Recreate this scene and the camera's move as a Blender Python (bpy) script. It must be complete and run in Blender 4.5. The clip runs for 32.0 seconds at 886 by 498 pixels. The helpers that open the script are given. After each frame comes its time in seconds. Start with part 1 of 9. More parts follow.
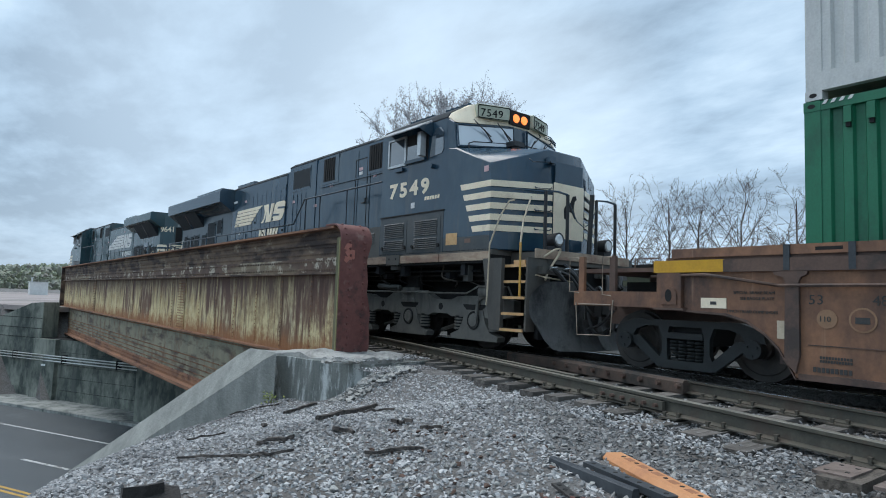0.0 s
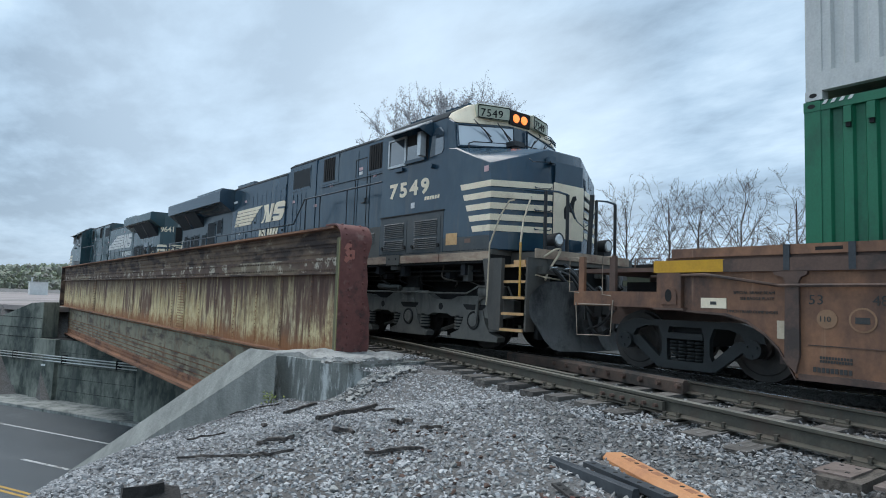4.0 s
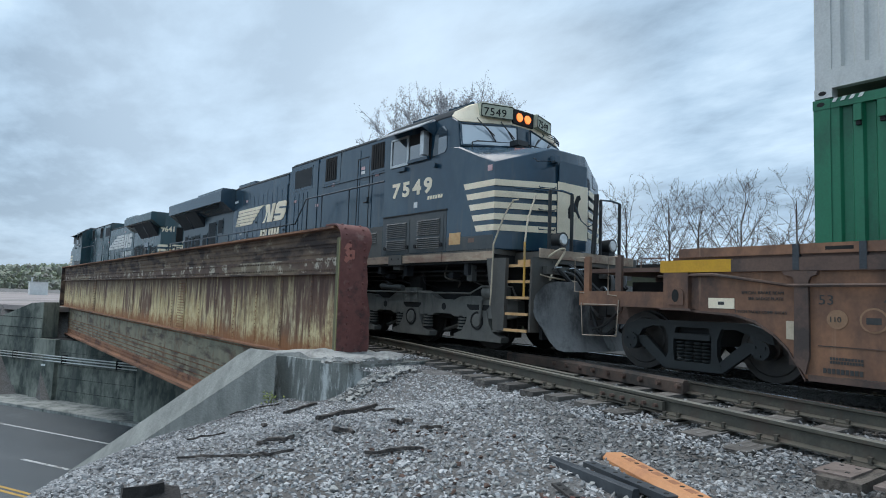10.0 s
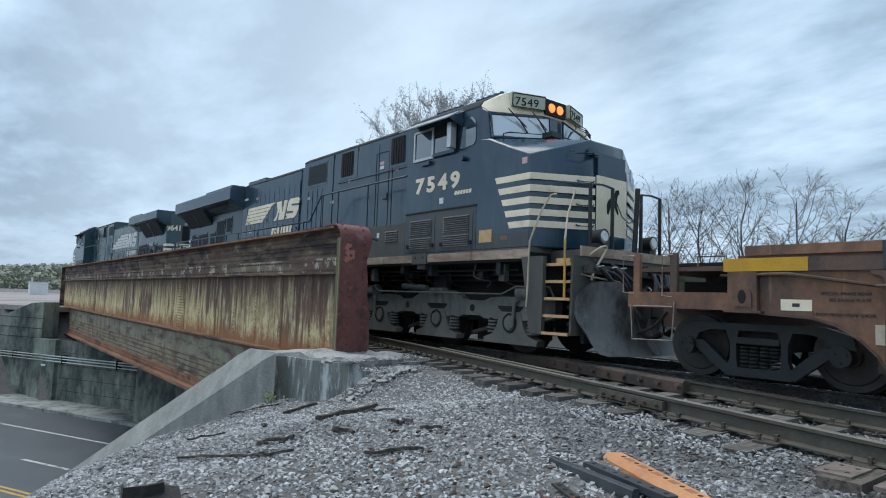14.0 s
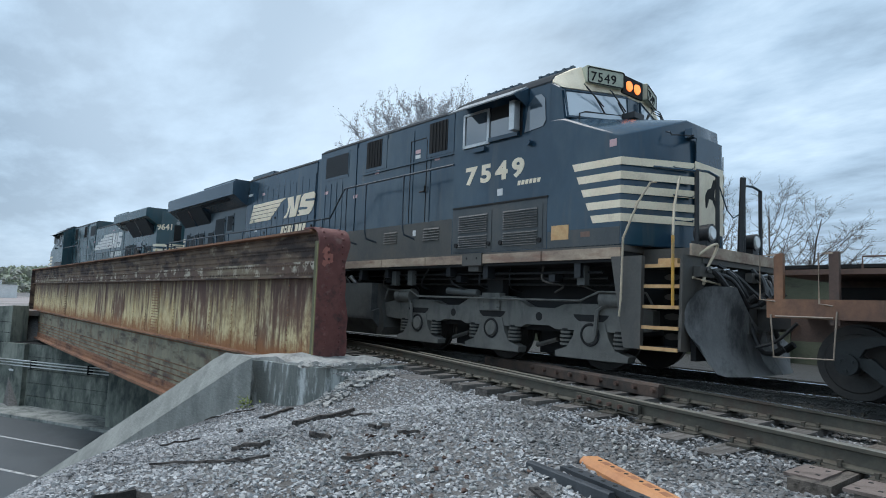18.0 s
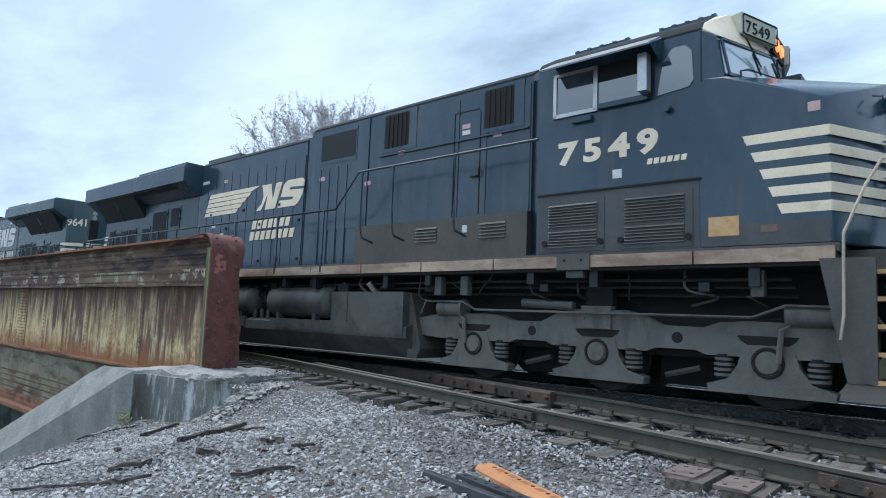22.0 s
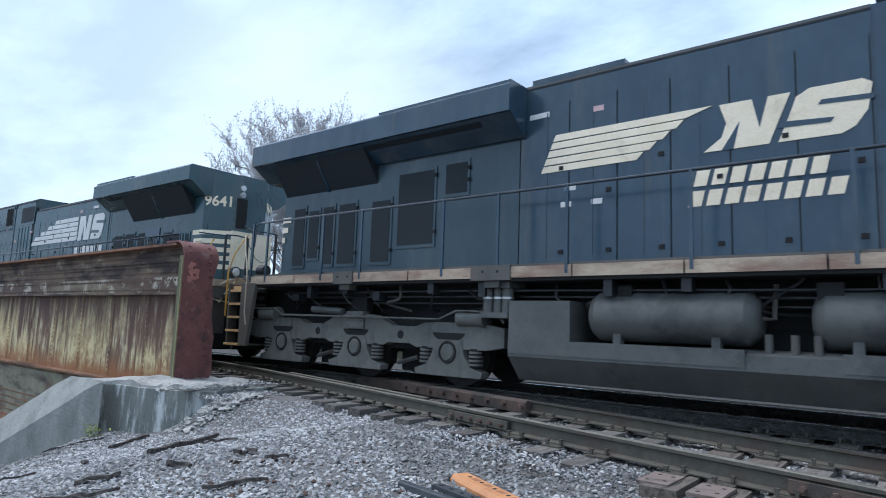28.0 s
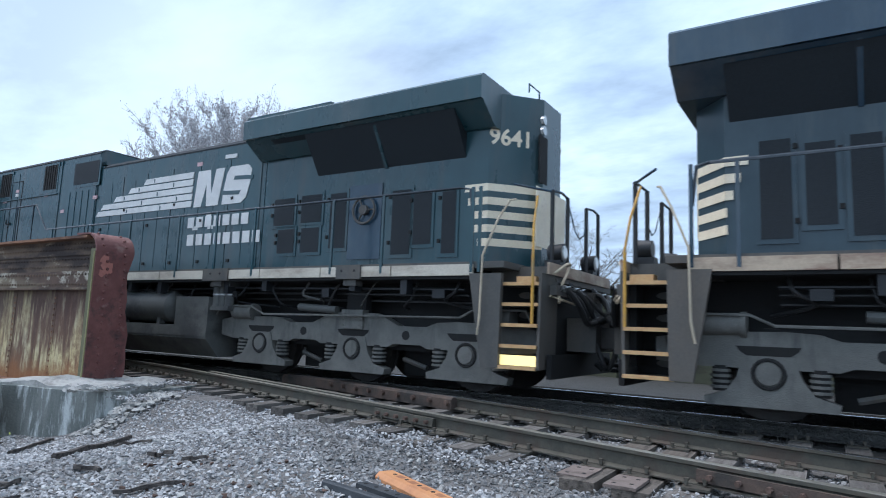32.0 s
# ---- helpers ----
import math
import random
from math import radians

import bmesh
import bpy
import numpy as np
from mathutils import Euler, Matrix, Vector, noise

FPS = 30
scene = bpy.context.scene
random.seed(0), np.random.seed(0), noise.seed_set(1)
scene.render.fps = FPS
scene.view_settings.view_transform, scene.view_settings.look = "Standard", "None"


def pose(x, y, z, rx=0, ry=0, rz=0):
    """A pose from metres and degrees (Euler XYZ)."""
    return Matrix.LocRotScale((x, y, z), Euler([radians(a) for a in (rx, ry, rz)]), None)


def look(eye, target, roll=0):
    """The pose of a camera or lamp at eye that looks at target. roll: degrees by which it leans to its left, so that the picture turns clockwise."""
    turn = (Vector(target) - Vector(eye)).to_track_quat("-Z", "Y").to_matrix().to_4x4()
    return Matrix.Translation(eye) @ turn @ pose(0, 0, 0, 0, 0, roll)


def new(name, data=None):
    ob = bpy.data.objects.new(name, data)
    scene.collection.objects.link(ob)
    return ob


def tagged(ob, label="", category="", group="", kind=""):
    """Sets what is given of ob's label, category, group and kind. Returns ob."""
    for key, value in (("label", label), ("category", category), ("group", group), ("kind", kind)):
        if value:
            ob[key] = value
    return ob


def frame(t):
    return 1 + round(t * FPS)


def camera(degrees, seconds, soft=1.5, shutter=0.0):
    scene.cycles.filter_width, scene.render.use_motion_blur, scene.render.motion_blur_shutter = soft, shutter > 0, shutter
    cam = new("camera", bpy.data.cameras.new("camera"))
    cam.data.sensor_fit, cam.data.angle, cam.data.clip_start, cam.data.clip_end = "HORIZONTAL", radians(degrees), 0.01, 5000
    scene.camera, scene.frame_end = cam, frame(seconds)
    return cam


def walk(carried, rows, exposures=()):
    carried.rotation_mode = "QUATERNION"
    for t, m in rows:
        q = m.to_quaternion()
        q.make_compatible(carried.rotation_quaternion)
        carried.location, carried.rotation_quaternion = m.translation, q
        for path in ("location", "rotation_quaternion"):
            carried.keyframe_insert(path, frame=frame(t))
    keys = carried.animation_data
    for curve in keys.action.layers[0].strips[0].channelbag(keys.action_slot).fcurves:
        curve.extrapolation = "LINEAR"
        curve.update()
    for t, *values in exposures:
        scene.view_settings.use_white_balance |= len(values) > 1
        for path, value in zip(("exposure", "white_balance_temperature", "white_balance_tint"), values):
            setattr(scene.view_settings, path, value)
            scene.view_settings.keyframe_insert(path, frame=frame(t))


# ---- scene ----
EYE = 0.91
cam = camera(70.47, 32.0, soft=1.0, shutter=0.3)
walk(cam, [
    (0.0, pose(0, 0, EYE, 94.685, -1.972, 52.088)),
    (16.5, pose(0, 0, EYE, 94.685, -1.972, 52.088)),
    (17.0, pose(0, 0, EYE, 94.748, -2.016, 51.894)),
    (17.5, pose(0, 0, EYE, 94.883, -2.070, 51.525)),
    (18.0, pose(0, 0, EYE, 95.146, -2.124, 50.120)),
    (18.5, pose(0, 0, EYE, 95.320, -2.158, 48.849)),
    (19.0, pose(0, 0, EYE, 95.526, -2.170, 47.049)),
    (19.5, pose(0, 0, EYE, 95.720, -2.220, 45.156)),
    (20.0, pose(0, 0, EYE, 95.927, -2.179, 43.829)),
    (20.5, pose(0, 0, EYE, 96.035, -2.144, 43.451)),
    (21.0, pose(0, 0, EYE, 96.138, -2.143, 42.255)),
    (21.5, pose(0, 0, EYE, 96.238, -2.150, 41.545)),
    (22.0, pose(0, 0, EYE, 96.371, -2.153, 40.955)),
    (22.5, pose(0, 0, EYE, 96.540, -2.127, 40.104)),
    (23.0, pose(0, 0, EYE, 96.781, -2.107, 39.511)),
    (23.5, pose(0, 0, EYE, 96.989, -2.104, 39.374)),
    (24.0, pose(0, 0, EYE, 97.092, -2.040, 39.369)),
    (24.5, pose(0, 0, EYE, 97.165, -2.022, 39.373)),
    (25.0, pose(0, 0, EYE, 97.200, -2.011, 39.394)),
    (25.5, pose(0, 0, EYE, 97.233, -1.999, 39.403)),
    (27.5, pose(0, 0, EYE, 97.243, -2.041, 39.334)),
    (28.0, pose(0, 0, EYE, 97.258, -2.104, 38.792)),
    (28.5, pose(0, 0, EYE, 97.250, -2.083, 37.714)),
    (29.0, pose(0, 0, EYE, 97.264, -2.139, 36.393)),
    (29.5, pose(0, 0, EYE, 97.247, -2.097, 35.204)),
    (30.0, pose(0, 0, EYE, 97.250, -2.135, 34.485)),
    (30.5, pose(0, 0, EYE, 97.270, -2.099, 34.045)),
    (31.0, pose(0, 0, EYE, 97.259, -2.118, 33.580)),
    (31.5, pose(0, 0, EYE, 97.279, -2.119, 32.923)),
    (32.0, pose(0, 0, EYE, 97.276, -2.163, 32.208)),
], exposures=[(0.0, 0.0, 6500, 10), (16.5, 0.0, 6500, 10), (20.0, 0.10, 6400, 11), (24.0, 0.32, 6230, 14), (28.0, 0.33, 6180, 15), (32.0, 0.33, 6180, 15)])

# ---- light: an overcast evening sky and a weak, very soft sun behind the train ----
world = bpy.data.worlds.new("overcast_sky")
scene.world = world
world.use_nodes = True


def wire_world():
    nt = world.node_tree
    nt.nodes.clear()
    N = nt.nodes.new
    out, bg = N("ShaderNodeOutputWorld"), N("ShaderNodeBackground")
    sky = N("ShaderNodeTexSky")
    sky.sky_type, sky.sun_disc = "NISHITA", False
    sky.sun_elevation, sky.sun_rotation = radians(60), radians(-108)
    co, sep = N("ShaderNodeTexCoord"), N("ShaderNodeSeparateXYZ")
    nt.links.new(co.outputs["Generated"], sep.inputs[0])
    # cloud layer: the direction is spread on a high plane
    up = N("ShaderNodeMath"); up.operation = "ABSOLUTE"
    nt.links.new(sep.outputs[2], up.inputs[0])
    lift = N("ShaderNodeMath"); lift.operation = "ADD"; lift.inputs[1].default_value = 0.16
    nt.links.new(up.outputs[0], lift.inputs[0])
    comb = N("ShaderNodeCombineXYZ")
    for i in (0, 1, 2):
        nt.links.new(lift.outputs[0], comb.inputs[i])
    plane = N("ShaderNodeVectorMath"); plane.operation = "DIVIDE"
    nt.links.new(co.outputs["Generated"], plane.inputs[0])
    nt.links.new(comb.outputs[0], plane.inputs[1])
    turn = N("ShaderNodeMapping")
    turn.inputs["Rotation"].default_value = (0, 0, radians(35))
    turn.inputs["Scale"].default_value = (0.75, 1.25, 1.0)
    turn.inputs["Location"].default_value = (0.35, 0.1, 0)
    nt.links.new(plane.outputs[0], turn.inputs[0])
    big = N("ShaderNodeTexNoise"); big.inputs["Scale"].default_value = 0.75; big.inputs["Detail"].default_value = 5.0; big.inputs["Roughness"].default_value = 0.52
    big.inputs["Distortion"].default_value = 0.5
    fine = N("ShaderNodeTexNoise"); fine.inputs["Scale"].default_value = 2.6; fine.inputs["Detail"].default_value = 7.0; fine.inputs["Roughness"].default_value = 0.6
    for n in (big, fine):
        nt.links.new(turn.outputs[0], n.inputs["Vector"])
    mixn = N("ShaderNodeMix"); mixn.data_type = "FLOAT"; mixn.inputs[0].default_value = 0.38
    nt.links.new(big.outputs[0], mixn.inputs[2]); nt.links.new(fine.outputs[0], mixn.inputs[3])
    ramp = N("ShaderNodeValToRGB")
    el = ramp.color_ramp.elements
    el[0].position, el[0].color = 0.39, (0.255, 0.355, 0.465, 1)
    el[1].position, el[1].color = 0.61, (0.62, 0.79, 0.95, 1)
    mid = el.new(0.49); mid.color = (0.415, 0.565, 0.72, 1)
    nt.links.new(mixn.outputs[0], ramp.inputs[0])
    # paler band towards the horizon
    low = N("ShaderNodeMapRange"); low.interpolation_type = "SMOOTHSTEP"
    low.inputs[1].default_value, low.inputs[2].default_value, low.inputs[3].default_value, low.inputs[4].default_value = 0.0, 0.20, 0.50, 0.0
    nt.links.new(sep.outputs[2], low.inputs[0])
    pale = N("ShaderNodeMix"); pale.data_type = "RGBA"
    pale.inputs[7].default_value = (0.41, 0.52, 0.64, 1)
    nt.links.new(low.outputs[0], pale.inputs[0]); nt.links.new(ramp.outputs[0], pale.inputs[6])
    # a little of the clear sky behind the clouds
    dim = N("ShaderNodeVectorMath"); dim.operation = "SCALE"; dim.inputs[3].default_value = 0.10
    nt.links.new(sky.outputs[0], dim.inputs[0])
    both = N("ShaderNodeMix"); both.data_type = "RGBA"; both.inputs[0].default_value = 0.94
    nt.links.new(dim.outputs[0], both.inputs[6]); nt.links.new(pale.outputs[2], both.inputs[7])
    # thin cloud where the low sun stands behind it
    way = N("ShaderNodeVectorMath"); way.operation = "DOT_PRODUCT"
    way.inputs[1].default_value = (-0.735, 0.632, 0.245)
    nt.links.new(co.outputs["Generated"], way.inputs[0])
    thin = N("ShaderNodeMapRange"); thin.interpolation_type = "SMOOTHERSTEP"
    thin.inputs[1].default_value, thin.inputs[2].default_value, thin.inputs[3].default_value, thin.inputs[4].default_value = 0.94, 1.0, 0.0, 0.50
    nt.links.new(way.outputs["Value"], thin.inputs[0])
    veil = N("ShaderNodeMix"); veil.data_type = "RGBA"
    veil.inputs[7].default_value = (0.66, 0.80, 0.93, 1)
    nt.links.new(thin.outputs[0], veil.inputs[0]); nt.links.new(both.outputs[2], veil.inputs[6])
    way2 = N("ShaderNodeVectorMath"); way2.operation = "DOT_PRODUCT"
    way2.inputs[1].default_value = (-0.875, 0.375, 0.306)
    nt.links.new(co.outputs["Generated"], way2.inputs[0])
    thin2 = N("ShaderNodeMapRange"); thin2.interpolation_type = "SMOOTHERSTEP"
    thin2.inputs[1].default_value, thin2.inputs[2].default_value, thin2.inputs[3].default_value, thin2.inputs[4].default_value = 0.90, 1.0, 0.0, 0.45
    nt.links.new(way2.outputs["Value"], thin2.inputs[0])
    veil2 = N("ShaderNodeMix"); veil2.data_type = "RGBA"
    veil2.inputs[7].default_value = (0.60, 0.75, 0.90, 1)
    nt.links.new(thin2.outputs[0], veil2.inputs[0]); nt.links.new(veil.outputs[2], veil2.inputs[6])
    nt.links.new(veil2.outputs[2], bg.inputs[0])
    bg.inputs[1].default_value = 1.22
    nt.links.new(bg.outputs[0], out.inputs[0])


wire_world()
sun_light = bpy.data.lights.new("sun", "SUN")
sun_light.energy, sun_light.angle, sun_light.color = 2.35, radians(45), (1.0, 0.98, 0.96)
sun = new("sun", sun_light)
sun.matrix_basis = look((-18, -6, 40), (0, 0, 0))


# ---- materials ----
def mat(name, a, b, scale=3.0, rough=0.6, metal=0.0, bump=0.2, fine=40.0, stretch=(1, 1, 1), c=None, cscale=0.6, cut=(0.5, 0.62), island=0.0, each=0.0, spec=0.5, dist=0.02, more=None):
    """Two colours mixed by noise, a third in larger stains, fine grain in relief."""
    m = bpy.data.materials.new(name)
    m.use_nodes = True
    nt = m.node_tree
    N, K = nt.nodes.new, nt.links.new
    bs = nt.nodes["Principled BSDF"]
    co, mp = N("ShaderNodeTexCoord"), N("ShaderNodeMapping")
    mp.inputs["Scale"].default_value = stretch
    K(co.outputs["Object"], mp.inputs[0])
    n1 = N("ShaderNodeTexNoise"); n1.inputs["Scale"].default_value = scale; n1.inputs["Detail"].default_value = 6; n1.inputs["Roughness"].default_value = 0.65
    n2 = N("ShaderNodeTexNoise"); n2.inputs["Scale"].default_value = fine; n2.inputs["Detail"].default_value = 4
    K(mp.outputs[0], n1.inputs["Vector"]); K(co.outputs["Object"], n2.inputs["Vector"])
    r1 = N("ShaderNodeMapRange"); r1.inputs[1].default_value, r1.inputs[2].default_value = 0.35, 0.65
    K(n1.outputs[0], r1.inputs[0])
    mx = N("ShaderNodeMix"); mx.data_type = "RGBA"
    mx.inputs[6].default_value, mx.inputs[7].default_value = (*a, 1), (*b, 1)
    K(r1.outputs[0], mx.inputs[0])
    col = mx.outputs[2]
    if c:
        n3 = N("ShaderNodeTexNoise"); n3.inputs["Scale"].default_value = cscale; n3.inputs["Detail"].default_value = 7; n3.inputs["Roughness"].default_value = 0.7
        K(mp.outputs[0], n3.inputs["Vector"])
        r3 = N("ShaderNodeMapRange"); r3.inputs[1].default_value, r3.inputs[2].default_value = cut
        K(n3.outputs[0], r3.inputs[0])
        m3 = N("ShaderNodeMix"); m3.data_type = "RGBA"; m3.inputs[7].default_value = (*c, 1)
        K(r3.outputs[0], m3.inputs[0]); K(col, m3.inputs[6])
        col = m3.outputs[2]
    if more:
        mc, mst, msc, mcut = more
        mp4 = N("ShaderNodeMapping"); mp4.inputs["Scale"].default_value = mst
        K(co.outputs["Object"], mp4.inputs[0])
        n4 = N("ShaderNodeTexNoise"); n4.inputs["Scale"].default_value = msc; n4.inputs["Detail"].default_value = 6; n4.inputs["Roughness"].default_value = 0.6
        K(mp4.outputs[0], n4.inputs["Vector"])
        r4 = N("ShaderNodeMapRange"); r4.inputs[1].default_value, r4.inputs[2].default_value = mcut
        K(n4.outputs[0], r4.inputs[0])
        m4 = N("ShaderNodeMix"); m4.data_type = "RGBA"; m4.inputs[7].default_value = (*mc, 1)
        K(r4.outputs[0], m4.inputs[0]); K(col, m4.inputs[6])
        col = m4.outputs[2]
    # grain
    g = N("ShaderNodeMapRange"); g.inputs[3].default_value, g.inputs[4].default_value = 0.82, 1.18
    K(n2.outputs[0], g.inputs[0])
    gm = N("ShaderNodeVectorMath"); gm.operation = "SCALE"
    K(col, gm.inputs[0]); K(g.outputs[0], gm.inputs[3])
    col = gm.outputs[0]
    if island or each:
        src = N("ShaderNodeNewGeometry").outputs["Random Per Island"] if island else N("ShaderNodeObjectInfo").outputs["Random"]
        v = N("ShaderNodeMapRange"); w = island or each
        v.inputs[3].default_value, v.inputs[4].default_value = 1 - w, 1 + w
        K(src, v.inputs[0])
        vm = N("ShaderNodeVectorMath"); vm.operation = "SCALE"
        K(col, vm.inputs[0]); K(v.outputs[0], vm.inputs[3])
        col = vm.outputs[0]
    K(col, bs.inputs["Base Color"])
    rr = N("ShaderNodeMapRange"); rr.inputs[3].default_value, rr.inputs[4].default_value = max(rough - 0.12, 0.03), min(rough + 0.12, 1)
    K(n1.outputs[0], rr.inputs[0]); K(rr.outputs[0], bs.inputs["Roughness"])
    bs.inputs["Metallic"].default_value = metal
    bs.inputs["Specular IOR Level"].default_value = spec
    if bump:
        bp = N("ShaderNodeBump"); bp.inputs["Strength"].default_value = bump; bp.inputs["Distance"].default_value = dist
        K(n2.outputs[0], bp.inputs["Height"]); K(bp.outputs[0], bs.inputs["Normal"])
    return m


def glow(name, colour, strength):
    m = bpy.data.materials.new(name)
    m.use_nodes = True
    b = m.node_tree.nodes["Principled BSDF"]
    b.inputs["Base Color"].default_value = (*colour, 1)
    b.inputs["Emission Color"].default_value = (*colour, 1)
    b.inputs["Emission Strength"].default_value = strength
    return m


def glass(name, tint, rough=0.04):
    m = bpy.data.materials.new(name)
    m.use_nodes = True
    b = m.node_tree.nodes["Principled BSDF"]
    b.inputs["Base Color"].default_value = (*tint, 1)
    b.inputs["Roughness"].default_value = rough
    b.inputs["Specular IOR Level"].default_value = 1.0
    b.inputs["IOR"].default_value = 1.9
    return m


M_BLACK = mat("black_blue_paint", (0.015, 0.042, 0.070), (0.023, 0.058, 0.094), 1.0, 0.20, bump=0.10, fine=3.0, stretch=(1, 1, 0.4), c=(0.050, 0.076, 0.090), cscale=0.5, cut=(0.46, 0.72), spec=0.60, dist=0.01, more=((0.072, 0.082, 0.084), (1.6, 1.6, 0.18), 1.2, (0.56, 0.74)))
# second unit's faded paint, its extra lightness making up for exposure
M_BLACK2 = mat("faded_blue_paint_lightened", (0.014, 0.054, 0.068), (0.024, 0.072, 0.088), 1.0, 0.28, bump=0.10, fine=3.0, stretch=(1, 1, 0.35), c=(0.060, 0.090, 0.098), cscale=0.4, cut=(0.52, 0.76), spec=0.55, dist=0.01, more=((0.060, 0.076, 0.080), (1.6, 1.6, 0.18), 1.2, (0.54, 0.72)))
# dusty rear hood, with missing exposure made up by a lighter colour
M_HOODLIFT = mat("dusty_hood_paint_lightened", (0.028, 0.056, 0.074), (0.042, 0.074, 0.092), 0.8, 0.36, bump=0.10, fine=3.0, stretch=(1, 1, 0.4), c=(0.022, 0.044, 0.060), cscale=0.6, cut=(0.50, 0.72), spec=0.5, dist=0.01, more=((0.070, 0.092, 0.100), (1.6, 1.6, 0.2), 1.3, (0.56, 0.74)))
M_SKIRT = mat("dusty_cab_skirt_paint", (0.046, 0.056, 0.062), (0.072, 0.080, 0.082), 1.6, 0.5, bump=0.05, fine=24, stretch=(1, 1, 0.5), c=(0.095, 0.088, 0.078), cscale=0.8, cut=(0.52, 0.74))
M_DUSTY = mat("dusty_black_paint", (0.058, 0.060, 0.058), (0.095, 0.092, 0.084), 1.8, 0.62, bump=0.05, fine=30, stretch=(1, 1, 0.5), c=(0.105, 0.092, 0.078), cscale=0.8)
M_TRUCK = mat("dusty_cast_steel", (0.104, 0.106, 0.099), (0.158, 0.160, 0.148), 3.0, 0.75, bump=0.35, fine=60, c=(0.060, 0.064, 0.062), cscale=1.5, cut=(0.54, 0.72), more=((0.075, 0.080, 0.076), (2.5, 2.5, 0.6), 2.2, (0.54, 0.70)))
M_TANK = mat("dusty_tank_steel", (0.072, 0.078, 0.076), (0.110, 0.114, 0.108), 1.5, 0.6, bump=0.05, fine=40, c=(0.045, 0.048, 0.050), cscale=0.8)
# black parts, and painted shade for holes, gaps and undersides
M_DARK = mat("near_black_paint_and_shade", (0.006, 0.007, 0.008), (0.014, 0.014, 0.014), 5, 0.85, bump=0.1)
M_MESH = mat("dark_grille", (0.007, 0.013, 0.018), (0.014, 0.021, 0.027), 30, 0.75, bump=0.3, fine=90)
M_CREAM = mat("cream_paint", (0.88, 0.78, 0.60), (0.80, 0.69, 0.51), 2.5, 0.5, bump=0.03, c=(0.46, 0.37, 0.27), cscale=2.0, cut=(0.56, 0.82))
M_STRIPE = mat("dirty_tan_sill_stripe", (0.36, 0.275, 0.20), (0.52, 0.42, 0.31), 1.5, 0.6, bump=0.05, c=(0.15, 0.10, 0.078), cscale=0.9, cut=(0.46, 0.68), stretch=(0.6, 1, 1.4), more=((0.24, 0.145, 0.105), (0.5, 1, 2.0), 2.5, (0.5, 0.66)))
M_STRIPE2 = mat("dirty_cream_sill_stripe", (0.50, 0.46, 0.38), (0.60, 0.56, 0.47), 1.5, 0.6, bump=0.05, c=(0.24, 0.19, 0.15), cscale=0.9, cut=(0.52, 0.70), stretch=(0.6, 1, 1.4))
M_WHITE = mat("white_paint", (0.68, 0.69, 0.68), (0.58, 0.59, 0.58), 3, 0.5, bump=0.02)
M_YELLOW = mat("yellow_rail_paint", (0.62, 0.34, 0.05), (0.50, 0.27, 0.05), 6, 0.5, bump=0.03, c=(0.36, 0.24, 0.10), cscale=4)
M_PALE = mat("pale_rail_paint", (0.55, 0.48, 0.36), (0.45, 0.38, 0.28), 6, 0.55, bump=0.02)
M_TREAD = mat("worn_orange_nosing", (0.52, 0.30, 0.13), (0.60, 0.40, 0.20), 9, 0.6, bump=0.1)
M_SILVER = mat("bare_aluminium", (0.55, 0.56, 0.56), (0.45, 0.46, 0.46), 8, 0.35, 0.8, bump=0.02)
M_GLASS = glass("grey_cab_glass", (0.035, 0.055, 0.075))
# pale base colour stands in for sky in and through the pane
M_SKYPANE = glass("sky_painted_windshield_glass", (0.42, 0.50, 0.57), 0.10)
M_DGLASS = glass("dark_glass", (0.012, 0.015, 0.018))
M_RUBBER = mat("black_rubber", (0.014, 0.015, 0.016), (0.026, 0.027, 0.028), 10, 0.45, bump=0.05)
M_STEEL = mat("worn_bright_steel", (0.42, 0.44, 0.45), (0.34, 0.36, 0.38), 12, 0.3, 1.0, bump=0.02)
M_RAIL = mat("weathered_rail_steel", (0.062, 0.060, 0.049), (0.096, 0.091, 0.072), 5, 0.65, 0.2, bump=0.1, c=(0.075, 0.058, 0.046), cscale=2)
M_RAILTOP = mat("dull_rail_head", (0.22, 0.21, 0.18), (0.31, 0.295, 0.25), 4, 0.42, 0.6, bump=0.05)
M_RAILSHINE = mat("polished_rail_head", (0.52, 0.55, 0.58), (0.42, 0.45, 0.48), 4, 0.22, 1.0, bump=0.02)
M_RUST = mat("rusted_steel", (0.105, 0.062, 0.047), (0.066, 0.043, 0.035), 6, 0.85, 0.1, bump=0.35, fine=50, c=(0.16, 0.105, 0.082), cscale=3)
M_TIE = mat("weathered_tie_wood", (0.082, 0.076, 0.070), (0.160, 0.149, 0.136), 4, 0.9, bump=0.6, fine=35, stretch=(6, 0.7, 6), c=(0.062, 0.054, 0.048), cscale=3, each=0.35)
M_WOOD = mat("grey_splintered_wood", (0.055, 0.047, 0.042), (0.105, 0.092, 0.082), 5, 0.9, bump=0.6, fine=45, stretch=(1, 6, 6), c=(0.022, 0.019, 0.018), cscale=3, cut=(0.45, 0.6))
M_BARK = mat("grey_bark", (0.060, 0.052, 0.048), (0.105, 0.092, 0.083), 3, 0.95, bump=0.4, fine=30)
M_TWIG = mat("twig_bark", (0.085, 0.075, 0.070), (0.135, 0.115, 0.10), 3, 0.95, bump=0)
M_BUD = mat("spring_buds", (0.20, 0.16, 0.13), (0.26, 0.22, 0.16), 3, 0.9, bump=0, island=0.35)
M_BUDG = mat("green_spring_buds", (0.16, 0.17, 0.08), (0.22, 0.20, 0.12), 3, 0.9, bump=0, island=0.35)
